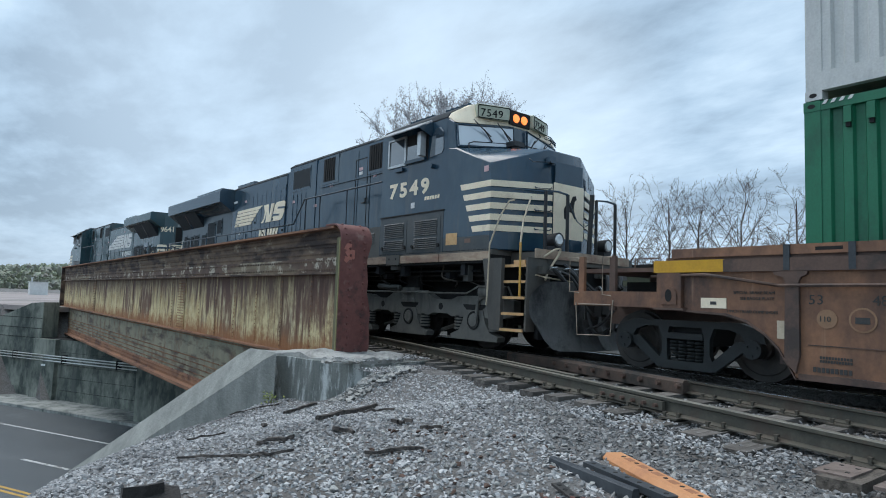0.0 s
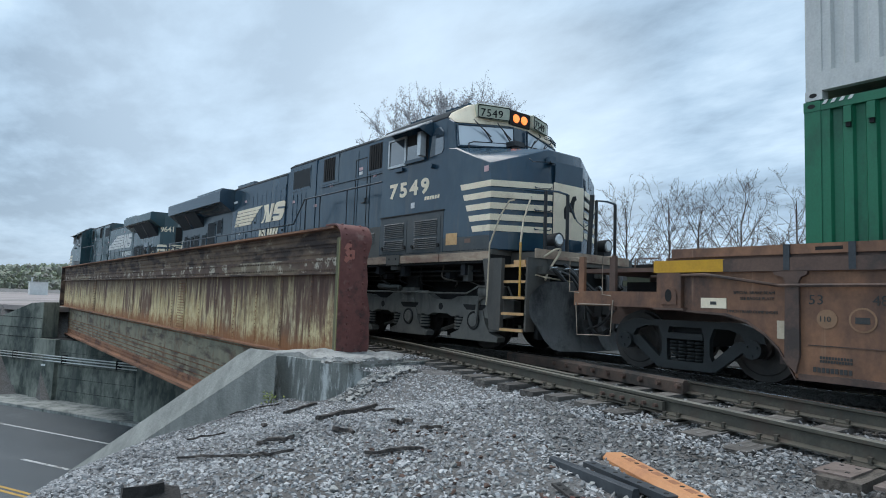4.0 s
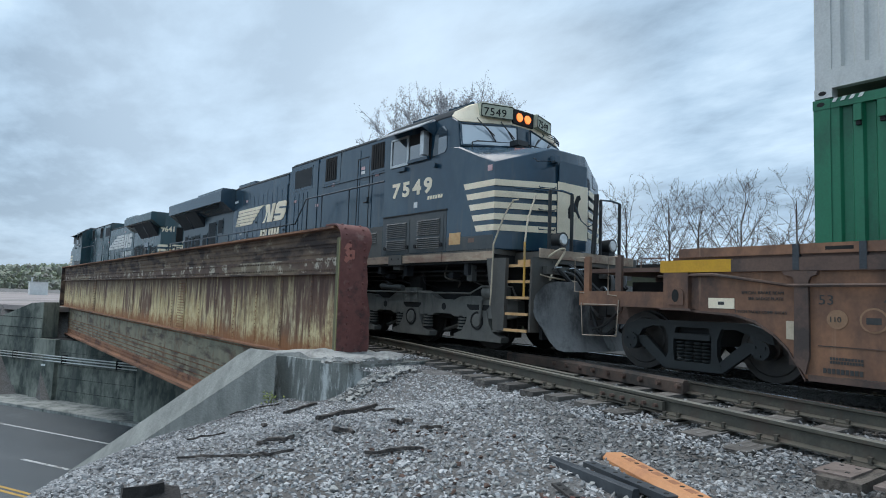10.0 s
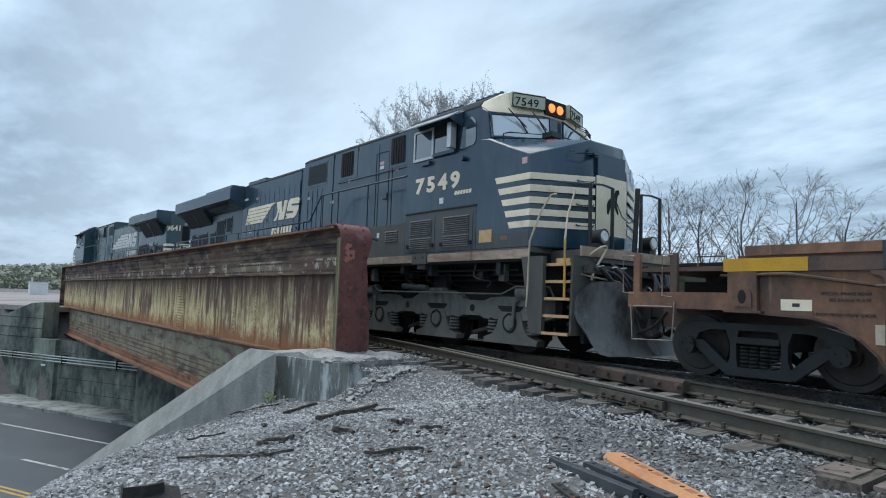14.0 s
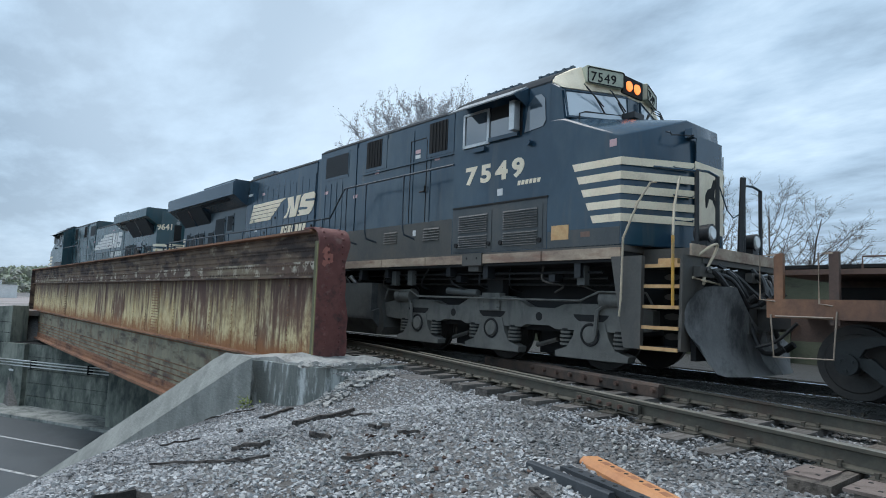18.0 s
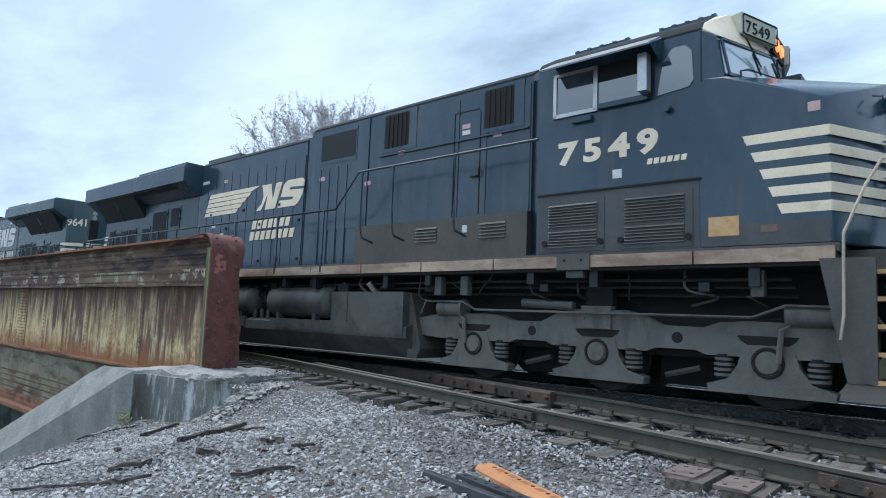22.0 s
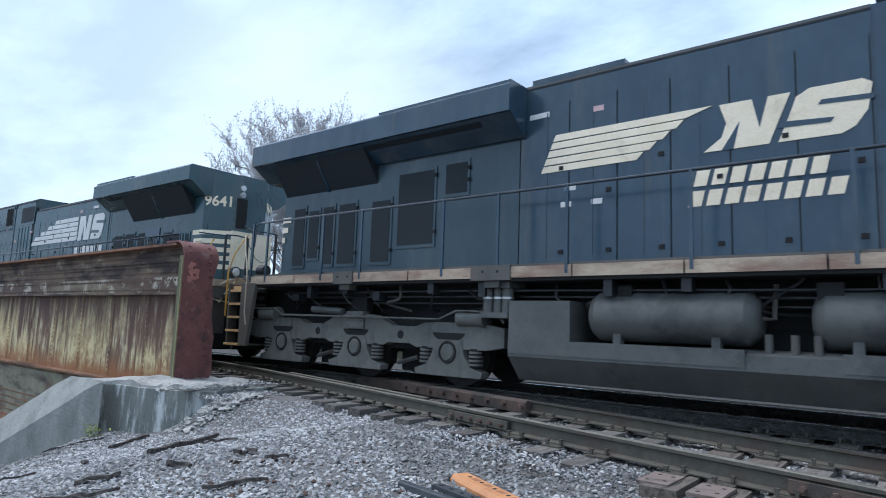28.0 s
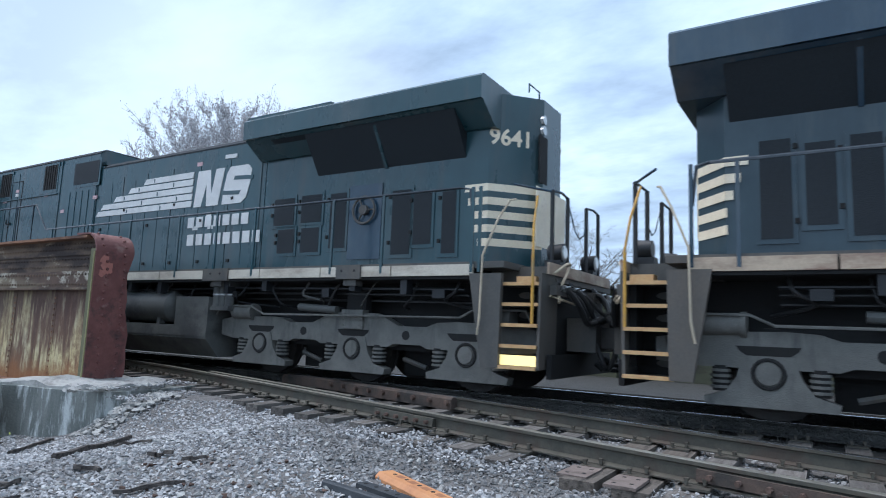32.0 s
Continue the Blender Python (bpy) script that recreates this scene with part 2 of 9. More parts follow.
M_STONE = mat("grey_ballast_stone", (0.285, 0.287, 0.29), (0.40, 0.40, 0.398), 7, 0.9, bump=0.3, fine=60, c=(0.185, 0.183, 0.183), cscale=0.5, cut=(0.48, 0.70), island=0.50)
M_GROUND = mat("crushed_stone_bed", (0.105, 0.102, 0.098), (0.20, 0.195, 0.19), 14, 0.95, bump=1.0, fine=34, c=(0.11, 0.098, 0.088), cscale=0.7, cut=(0.5, 0.7), dist=0.05)
M_ASPHALT = mat("worn_asphalt", (0.042, 0.054, 0.062), (0.060, 0.073, 0.082), 0.7, 0.50, bump=0.25, fine=60, c=(0.095, 0.112, 0.122), cscale=0.25, cut=(0.5, 0.7))
M_LINE = mat("worn_white_road_paint", (0.55, 0.56, 0.56), (0.30, 0.31, 0.31), 5, 0.7, bump=0.05, c=(0.12, 0.12, 0.12), cscale=3, cut=(0.56, 0.68))
M_YLINE = mat("worn_yellow_road_paint", (0.50, 0.30, 0.06), (0.40, 0.25, 0.06), 5, 0.7, bump=0.05)
M_CONC = mat("weathered_concrete", (0.25, 0.265, 0.25), (0.36, 0.37, 0.345), 1.6, 0.9, bump=0.35, fine=35, c=(0.10, 0.115, 0.11), cscale=0.9, cut=(0.46, 0.62), stretch=(1, 1, 0.6))
M_CONCW = mat("stained_wall_concrete", (0.205, 0.225, 0.19), (0.30, 0.315, 0.27), 0.9, 0.9, bump=0.35, fine=26, c=(0.048, 0.062, 0.056), cscale=0.42, cut=(0.44, 0.60), stretch=(1, 1, 0.5), more=((0.085, 0.098, 0.088), (2.0, 2.0, 0.2), 1.1, (0.55, 0.70)))
M_CONCB = mat("broken_concrete", (0.33, 0.33, 0.315), (0.43, 0.43, 0.41), 6, 0.95, bump=1.0, fine=18, c=(0.20, 0.20, 0.19), cscale=2.4, cut=(0.48, 0.64))
def web_paint():
    m = bpy.data.materials.new("streaked_cream_girder_paint")
    m.use_nodes = True
    nt = m.node_tree
    N, K = nt.nodes.new, nt.links.new
    bs = nt.nodes["Principled BSDF"]
    co, sep = N("ShaderNodeTexCoord"), N("ShaderNodeSeparateXYZ")
    K(co.outputs["Object"], sep.inputs[0])

    def grain(stretch, scale, detail=6.0, rough=0.6):
        mp = N("ShaderNodeMapping"); mp.inputs["Scale"].default_value = stretch
        K(co.outputs["Object"], mp.inputs[0])
        n = N("ShaderNodeTexNoise"); n.inputs["Scale"].default_value, n.inputs["Detail"].default_value, n.inputs["Roughness"].default_value = scale, detail, rough
        K(mp.outputs[0], n.inputs["Vector"])
        return n.outputs[0]

    def span(v, a, b, c=0.0, d=1.0):
        r = N("ShaderNodeMapRange")
        for i, q in enumerate((a, b, c, d)):
            r.inputs[i + 1].default_value = q
        K(v, r.inputs[0])
        return r.outputs[0]

    def calc(op, u, v):
        n = N("ShaderNodeMath"); n.operation = op
        for i, q in enumerate((u, v)):
            if isinstance(q, float):
                n.inputs[i].default_value = q
            else:
                K(q, n.inputs[i])
        return n.outputs[0]

    def over(col, fac, c):
        x = N("ShaderNodeMix"); x.data_type = "RGBA"
        x.inputs[7].default_value = (*c, 1)
        K(fac, x.inputs[0])
        if isinstance(col, tuple):
            x.inputs[6].default_value = (*col, 1)
        else:
            K(col, x.inputs[6])
        return x.outputs[2]
    streak = grain((3.0, 1, 0.36), 2.3, 8.0, 0.66)
    broad = grain((0.45, 1, 0.30), 1.15, 4.0)
    blot = grain((1.1, 1, 0.9), 3.2, 8.0, 0.7)
    col = over((0.60, 0.51, 0.285), span(blot, 0.42, 0.64), (0.46, 0.335, 0.155))
    col = over(col, span(broad, 0.52, 0.68, 0.0, 0.75), (0.40, 0.36, 0.27))
    # rust that hangs in streaks
    col = over(col, span(calc("ADD", streak, calc("MULTIPLY", calc("SUBTRACT", broad, 0.5), 1.1)), 0.525, 0.65, 0.0, 0.88), (0.125, 0.052, 0.026))
    # darker brown below the upper ledge, uneven at its foot
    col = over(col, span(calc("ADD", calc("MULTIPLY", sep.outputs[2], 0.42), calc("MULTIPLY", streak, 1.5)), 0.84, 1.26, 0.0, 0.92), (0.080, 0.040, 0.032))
    # violet-brown patina near the end of the girder
    col = over(col, calc("MULTIPLY", span(sep.outputs[0], -19.0, -11.5), span(blot, 0.46, 0.62, 0.0, 0.70)), (0.150, 0.092, 0.066))
    # orange rust creeping up from the lower ledge
    col = over(col, span(calc("ADD", calc("MULTIPLY", sep.outputs[2], -1.0), blot), 0.32, 0.70, 0.0, 0.88), (0.26, 0.105, 0.036))
    fine = grain((1, 1, 1), 45.0, 3.0)
    gm = N("ShaderNodeVectorMath"); gm.operation = "SCALE"
    K(col, gm.inputs[0]); K(span(fine, 0.0, 1.0, 0.75, 1.25), gm.inputs[3])
    K(gm.outputs[0], bs.inputs["Base Color"])
    bs.inputs["Roughness"].default_value = 0.78
    bp = N("ShaderNodeBump"); bp.inputs["Strength"].default_value, bp.inputs["Distance"].default_value = 0.3, 0.02
    K(blot, bp.inputs["Height"]); K(bp.outputs[0], bs.inputs["Normal"])
    return m


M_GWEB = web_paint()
M_GBAND = mat("grimy_girder_flange_paint", (0.178, 0.118, 0.078), (0.110, 0.078, 0.058), 3, 0.8, bump=0.3, fine=30, stretch=(0.6, 1, 1.2), c=(0.42, 0.36, 0.27), cscale=1.6, cut=(0.57, 0.66), more=((0.040, 0.026, 0.023), (0.7, 1, 2.2), 1.3, (0.47, 0.60)))
M_GLOW = mat("grey_rusty_lower_web", (0.165, 0.160, 0.115), (0.25, 0.235, 0.165), 2, 0.8, bump=0.25, stretch=(1.0, 1, 0.7), c=(0.12, 0.070, 0.042), cscale=1.4, cut=(0.50, 0.64), more=((0.07, 0.052, 0.040), (0.5, 1, 2.5), 1.6, (0.50, 0.64)))
M_GRUST = mat("orange_brown_rust", (0.20, 0.095, 0.055), (0.29, 0.15, 0.085), 2, 0.88, bump=0.3, fine=40, stretch=(0.4, 1, 1), c=(0.10, 0.05, 0.035), cscale=1.2)
M_GEND = mat("maroon_girder_end_paint", (0.135, 0.047, 0.042), (0.20, 0.080, 0.068), 3, 0.65, bump=0.35, fine=22, c=(0.055, 0.032, 0.032), cscale=2.2, cut=(0.5, 0.66), more=((0.24, 0.135, 0.115), (1, 1, 1), 4.0, (0.60, 0.72)))
M_OLIVEY = mat("yellow_olive_edge_paint", (0.26, 0.25, 0.12), (0.18, 0.17, 0.08), 6, 0.8, bump=0.2, stretch=(1, 1, 0.3))
M_GPEEL = mat("flaking_pale_band_paint", (0.12, 0.072, 0.05), (0.075, 0.05, 0.04), 3, 0.8, bump=0.3, fine=30, stretch=(0.7, 1, 1), c=(0.42, 0.38, 0.31), cscale=2.6, cut=(0.53, 0.60), more=((0.30, 0.26, 0.17), (0.12, 1, 1), 1.0, (0.50, 0.64)))
M_GPINK = mat("salmon_primer", (0.45, 0.18, 0.14), (0.36, 0.14, 0.11), 8, 0.8, bump=0.2)
M_NOTE = mat("faded_pink_notice", (0.62, 0.42, 0.43), (0.52, 0.34, 0.35), 9, 0.6, bump=0)
M_BROWNP = mat("faded_brown_patch", (0.20, 0.13, 0.10), (0.16, 0.10, 0.08), 6, 0.7, bump=0)
M_ROOFD = mat("matt_sooty_roof_paint", (0.026, 0.032, 0.038), (0.042, 0.048, 0.052), 1.2, 0.85, bump=0.15, fine=20, spec=0.15)
M_OLIVE = mat("mossy_edge_paint", (0.095, 0.105, 0.055), (0.16, 0.15, 0.09), 3, 0.85, bump=0.2, stretch=(1, 1, 0.3))
M_WELL = mat("brown_well_car_paint", (0.285, 0.140, 0.074), (0.170, 0.086, 0.052), 2.6, 0.62, bump=0.14, fine=24, c=(0.080, 0.048, 0.038), cscale=1.0, cut=(0.46, 0.66), stretch=(1, 1, 0.6), more=((0.30, 0.175, 0.11), (6, 1, 0.4), 1.4, (0.60, 0.72)))
M_WELLD = mat("sooty_brown_paint", (0.095, 0.060, 0.048), (0.135, 0.085, 0.065), 2.5, 0.75, bump=0.1, c=(0.055, 0.042, 0.038), cscale=1.2)
M_WYEL = mat("yellow_end_paint", (0.60, 0.33, 0.015), (0.50, 0.27, 0.02), 4, 0.55, bump=0.05, c=(0.28, 0.17, 0.04), cscale=2.5, cut=(0.58, 0.7))
M_WTRUCK = mat("black_freight_truck", (0.010, 0.013, 0.014), (0.022, 0.027, 0.028), 4, 0.6, bump=0.25, fine=45)
M_WHEEL = mat("dark_wheel_steel", (0.030, 0.029, 0.028), (0.055, 0.050, 0.046), 4, 0.6, 0.3, bump=0.08)
M_GREEN = mat("green_container_paint", (0.008, 0.125, 0.062), (0.012, 0.155, 0.080), 1.6, 0.45, bump=0.03, c=(0.012, 0.09, 0.052), cscale=0.9, stretch=(1, 1, 0.4))
M_GREY = mat("pale_grey_container_paint", (0.50, 0.52, 0.51), (0.58, 0.60, 0.59), 1.2, 0.5, bump=0.03, c=(0.40, 0.42, 0.42), cscale=1.0, stretch=(1, 1, 0.4))
M_STENCIL = mat("faded_dark_stencil", (0.030, 0.036, 0.040), (0.062, 0.056, 0.050), 9, 0.7, bump=0)
M_ORANGE = mat("orange_new_steel", (0.58, 0.275, 0.12), (0.50, 0.225, 0.095), 5, 0.55, bump=0.05, c=(0.40, 0.17, 0.08), cscale=3, cut=(0.55, 0.75))
# darker orange that paints the shade of the bar's pockets
M_POCKETSHADE = mat("painted_pocket_shade", (0.34, 0.15, 0.07), (0.28, 0.12, 0.06), 6, 0.65, bump=0.05)
M_BLUESTEEL = mat("blue_black_joint_steel", (0.035, 0.042, 0.050), (0.060, 0.068, 0.076), 5, 0.55, 0.3, bump=0.1)
M_CAR = mat("silver_car_paint", (0.42, 0.46, 0.52), (0.46, 0.50, 0.56), 0.8, 0.25, 0.45, bump=0)
M_STEPLIT = glow("lit_step_plate", (0.95, 0.80, 0.34), 0.75)
M_LIMEC = mat("lime_streaked_concrete", (0.115, 0.132, 0.126), (0.21, 0.225, 0.21), 1.8, 0.92, bump=0.35, fine=30, c=(0.50, 0.53, 0.52), cscale=2.0, cut=(0.52, 0.63), stretch=(2.2, 2.2, 0.45))
# oil plus the shadow below the train, both put into one dark colour
M_OILSHADE = mat("oily_bed_with_painted_shade", (0.028, 0.030, 0.029), (0.062, 0.062, 0.058), 6, 0.7, bump=1.0, fine=30, c=(0.075, 0.075, 0.070), cscale=1.5, cut=(0.60, 0.76), dist=0.05)
# pale stone, brightened to carry the sky glow beyond the train
M_PALEBED = mat("sky_brightened_stone_bed", (0.50, 0.50, 0.485), (0.60, 0.60, 0.58), 5, 0.9, bump=0.4, fine=18, c=(0.22, 0.22, 0.21), cscale=2.2, cut=(0.60, 0.70), stretch=(1, 0.4, 1))
# stones darkened for oil and for the train's shadow
M_OSTONE = mat("oily_stone_with_painted_shade", (0.050, 0.050, 0.048), (0.095, 0.092, 0.086), 7, 0.8, bump=0.3, fine=60, island=0.6)
M_PLOW = mat("scuffed_plow_steel", (0.15, 0.156, 0.158), (0.23, 0.235, 0.234), 3, 0.58, bump=0.15, fine=40, c=(0.06, 0.064, 0.066), cscale=1.2, stretch=(1, 1, 0.5))
M_FAINT = mat("faint_tan_stencil", (0.30, 0.18, 0.105), (0.25, 0.145, 0.085), 6, 0.7, bump=0)
M_DWOOD = mat("dark_rotten_wood", (0.016, 0.015, 0.014), (0.034, 0.031, 0.029), 8, 0.9, bump=0.6, fine=40, stretch=(4, 4, 1))
M_TAIL = glow("red_tail_lamp", (1.0, 0.10, 0.05), 2.0)
M_HEADLIT = glow("warm_headlamp_glow", (1.0, 0.24, 0.055), 1.5)
M_LENS = mat("clear_lamp_lens", (0.62, 0.64, 0.64), (0.5, 0.52, 0.52), 10, 0.12, 0.4, bump=0)
M_WEED = mat("weed_leaf", (0.17, 0.22, 0.05), (0.26, 0.28, 0.08), 9, 0.8, bump=0.05, island=0.3)
# spring green lightened and greyed: the distance haze is in the colour
M_HILL = mat("hazed_spring_woods", (0.255, 0.29, 0.205), (0.33, 0.36, 0.265), 0.05, 0.95, bump=0.0, fine=2.0, c=(0.30, 0.30, 0.27), cscale=0.02, island=0.10)
M_REDDIRT = mat("greyish_yard_gravel", (0.25, 0.215, 0.205), (0.34, 0.305, 0.29), 0.25, 0.95, bump=0.3, fine=6, c=(0.12, 0.11, 0.11), cscale=0.12, cut=(0.52, 0.62), stretch=(1, 0.25, 1))
M_ROOF = mat("grey_flat_roof", (0.17, 0.19, 0.20), (0.22, 0.24, 0.25), 0.5, 0.8, bump=0.05)
M_PTWIG = mat("pale_budding_twig", (0.36, 0.36, 0.38), (0.46, 0.455, 0.46), 3, 0.95, bump=0)
# olive set dark: the shade on the track side is in the colour
M_OLIVEW = mat("shaded_olive_girder_paint", (0.085, 0.095, 0.062), (0.14, 0.145, 0.095), 1.2, 0.8, bump=0.2, stretch=(0.5, 1, 1.5), c=(0.05, 0.045, 0.036), cscale=1.0, cut=(0.5, 0.66))
M_WING = mat("grey_wing_wall_concrete", (0.215, 0.225, 0.210), (0.31, 0.32, 0.298), 2.2, 0.92, bump=0.6, fine=22, c=(0.18, 0.19, 0.18), cscale=1.8, cut=(0.50, 0.68), stretch=(1.5, 1.5, 0.6))
M_LAMPBOX = mat("black_lamp_housing", (0.010, 0.012, 0.015), (0.02, 0.023, 0.026), 6, 0.5, bump=0.05)
M_TAN = mat("sawn_tan_tie_wood", (0.095, 0.080, 0.067), (0.15, 0.128, 0.108), 4, 0.9, bump=0.6, fine=35, stretch=(6, 0.7, 6), c=(0.045, 0.038, 0.032), cscale=2.5)
M_PINKPLATE = mat("pinkish_tie_plate", (0.15, 0.115, 0.10), (0.20, 0.16, 0.14), 6, 0.8, bump=0.3, c=(0.09, 0.07, 0.06), cscale=4)
M_BEIGE = mat("beige_container_underside", (0.19, 0.175, 0.14), (0.25, 0.23, 0.19), 3, 0.8, bump=0.1)
M_MSTONE = mat("grimy_ballast_stone", (0.155, 0.157, 0.158), (0.245, 0.245, 0.242), 7, 0.88, bump=0.3, fine=60, c=(0.085, 0.084, 0.082), cscale=0.7, cut=(0.48, 0.70), island=0.55)
M_HRAIL = mat("worn_blue_grey_handrail", (0.030, 0.044, 0.060), (0.060, 0.076, 0.092), 8, 0.50, 0.0, bump=0.02)
M_BOARD = mat("grey_green_board_paint", (0.40, 0.43, 0.33), (0.48, 0.50, 0.40), 5, 0.5, bump=0.02)
M_AWNING = mat("pale_grey_awning_sheet", (0.24, 0.27, 0.29), (0.34, 0.37, 0.39), 3, 0.5, bump=0.05, c=(0.14, 0.15, 0.155), cscale=2.0)
M_RUSTRED = mat("rust_red_scrap_steel", (0.155, 0.060, 0.045), (0.10, 0.044, 0.036), 20, 0.85, bump=0.3, fine=80)
M_FROG = mat("dark_brown_frog_steel", (0.066, 0.050, 0.042), (0.105, 0.072, 0.056), 5, 0.8, 0.1, bump=0.35, fine=40, c=(0.040, 0.036, 0.032), cscale=2.0)
M_IRON = mat("dull_brown_grab_iron", (0.24, 0.185, 0.14), (0.34, 0.28, 0.22), 8, 0.6, bump=0.02)


# ---- mesh helpers ----
def part(name, bm, material, parent=None, label="", smooth=30, bevel=0.0):
    """Links a bmesh as one mesh object under a thing or a part."""
    if bevel:
        bmesh.ops.bevel(bm, geom=[e for e in bm.edges if len(e.link_faces) == 2 and e.calc_face_angle(0) > 0.5], offset=bevel, segments=1, affect="EDGES", clamp_overlap=True)
    bmesh.ops.recalc_face_normals(bm, faces=bm.faces)
    me = bpy.data.meshes.new(name)
    bm.to_mesh(me)
    bm.free()
    return link(name, me, material, parent, label, smooth)


def link(name, me, material, parent=None, label="", smooth=30):
    if not me.materials:
        me.materials.append(material)
        if smooth:
            me.polygons.foreach_set("use_smooth", [True] * len(me.polygons))
            me.set_sharp_from_angle(angle=radians(smooth))
    ob = new(name, me)
    ob.parent = parent
    if label:
        ob["label"] = label
    return ob


def raw(name, verts, faces, material, parent=None, label="", smooth=0):
    me = bpy.data.meshes.new(name)
    me.from_pydata(verts, [], faces)
    me.update()
    return link(name, me, material, parent, label, smooth)


def thing(name, label, category, group="", kind="", at=(0, 0, 0)):
    ob = tagged(new(name), label, category, group, kind)
    ob.location = at
    return ob


B = bmesh.new


def bx(bm, x0, x1, y0, y1, z0, z1):
    v = [bm.verts.new((x, y, z)) for z in (z0, z1) for y in (y0, y1) for x in (x0, x1)]
    for f in ((0, 2, 3, 1), (4, 5, 7, 6), (0, 1, 5, 4), (2, 6, 7, 3), (0, 4, 6, 2), (1, 3, 7, 5)):
        bm.faces.new([v[i] for i in f])
    return bm


def prism(bm, pts, a, b, axis="y"):
    """Extrudes a polygon: axis y takes (x, z) points, axis x (y, z), axis z (x, y)."""
    def at(p, d):
        return (p[0], d, p[1]) if axis == "y" else (d, p[0], p[1]) if axis == "x" else (p[0], p[1], d)
    u = [bm.verts.new(at(p, a)) for p in pts]
    w = [bm.verts.new(at(p, b)) for p in pts]
    n = len(pts)
    bm.faces.new(u)
    bm.faces.new(w[::-1])
    for i in range(n):
        bm.faces.new((u[i], w[i], w[(i + 1) % n], u[(i + 1) % n]))
    return bm


def hull(bm, pts):
    vs = [bm.verts.new(p) for p in pts]
    bmesh.ops.convex_hull(bm, input=vs)
    bmesh.ops.dissolve_limit(bm, angle_limit=0.02, verts=bm.verts, edges=bm.edges)
    return bm


def ring(p, d, r, n, start=0.0):
    d = Vector(d).normalized()
    u = d.cross(Vector((0, 0, 1)) if abs(d.z) < 0.9 else Vector((1, 0, 0))).normalized()
    w = d.cross(u)
    return [Vector(p) + r * (u * math.cos(start + 2 * math.pi * i / n) + w * math.sin(start + 2 * math.pi * i / n)) for i in range(n)]


def cyl(bm, p0, p1, r, n=14, r1=None):
    d = Vector(p1) - Vector(p0)
    a = [bm.verts.new(q) for q in ring(p0, d, r, n)]
    b = [bm.verts.new(q) for q in ring(p1, d, r if r1 is None else r1, n)]
    bm.faces.new(a[::-1])
    bm.faces.new(b)
    for i in range(n):
        bm.faces.new((a[i], a[(i + 1) % n], b[(i + 1) % n], b[i]))
    return bm


def tube(bm, pts, r, n=6):
    pts = [Vector(p) for p in pts]
    rows = []
    for i, p in enumerate(pts):
        d = (pts[min(i + 1, len(pts) - 1)] - pts[max(i - 1, 0)])
        rows.append([bm.verts.new(q) for q in ring(p, d, r, n)])
    for a, b in zip(rows, rows[1:]):
        # match the rings where the frame flips
        k = min(range(n), key=lambda j: (a[0].co - b[j].co).length)
        for i in range(n):
            bm.faces.new((a[i], a[(i + 1) % n], b[(i + 1 + k) % n], b[(i + k) % n]))
    bm.faces.new(rows[0][::-1])
    bm.faces.new(rows[-1])
    return bm


def torus(bm, c, axis, R, r, n=20, k=6):
    ax = Vector(axis).normalized()
    cen = ring(c, ax, R, n)
    rows = []
    for p in cen:
        o = (p - Vector(c)).normalized()
        rows.append([bm.verts.new(p + r * (o * math.cos(2 * math.pi * j / k) + ax * math.sin(2 * math.pi * j / k))) for j in range(k)])
    for i in range(n):
        a, b = rows[i], rows[(i + 1) % n]
        for j in range(k):
            bm.faces.new((a[j], a[(j + 1) % k], b[(j + 1) % k], b[j]))
    return bm


def words(text, size, material, m, parent=None, name="lettering", depth=0.004, shear=0.0, label="", spacing=1.0, bold=0.0):
    """Writing as a thin raised mesh; m: its pose (text runs along local x, up along local y)."""
    cu = bpy.data.curves.new(name, "FONT")
    cu.body, cu.size, cu.extrude, cu.shear, cu.align_x, cu.space_character, cu.offset = text, size, depth, shear, "LEFT", spacing, bold
    cu.resolution_u = 3
    tmp = bpy.data.objects.new(name, cu)
    scene.collection.objects.link(tmp)
    me = bpy.data.meshes.new_from_object(tmp.evaluated_get(bpy.context.evaluated_depsgraph_get()))
    bpy.data.objects.remove(tmp)
    me.transform(m)
    me.materials.clear()
    me.materials.append(material)
    ob = new(name, me)
    ob.parent = parent
    if label:
        ob["label"] = label
    return ob


def side_pose(x, y, z):
    """Pose of writing on a side that faces the camera's side of the track (towards -y)."""
    return pose(x, y, z, 90, 0, 0)


def bend(pts, n=4):
    """A smooth curve through the points, for hoses and cables."""
    p = [Vector(q) for q in pts]
    p = [p[0] * 2 - p[1]] + p + [p[-1] * 2 - p[-2]]
    out = []
    for i in range(1, len(p) - 2):
        for k in range(n):
            t = k / n
            a, b, c, d = p[i - 1], p[i], p[i + 1], p[i + 2]
            out.append(0.5 * (2 * b + (c - a) * t + (2 * a - 5 * b + 4 * c - d) * t * t + (3 * b - a - 3 * c + d) * t * t * t))
    return out + [p[-2]]


# ---- plan: the train's line, the ground, the road under the bridge ----
ROAD_Z = -5.62
RD = (0.891, 0.454)          # direction of the road in plan
CENTRE = 9.16                # centre of the train's track at the crossing


def line_y(x):
    """Centre of the main track: straight at the switch, bending slightly on the bridge."""
    d = -(x + 18.0)
    return CENTRE - 0.035 * (4.0 * math.log1p(math.exp(min(d / 4.0, 60))))


def branch_near(x):
    """Near rail of the branch track, which leaves the main track towards the camera."""
    if x > -10:
        return 4.95 - 0.25 * x
    u = min((-10 - x) / 7.7, 1)
    return 7.45 + 0.25 * 7.7 * (u - u * u / 2)


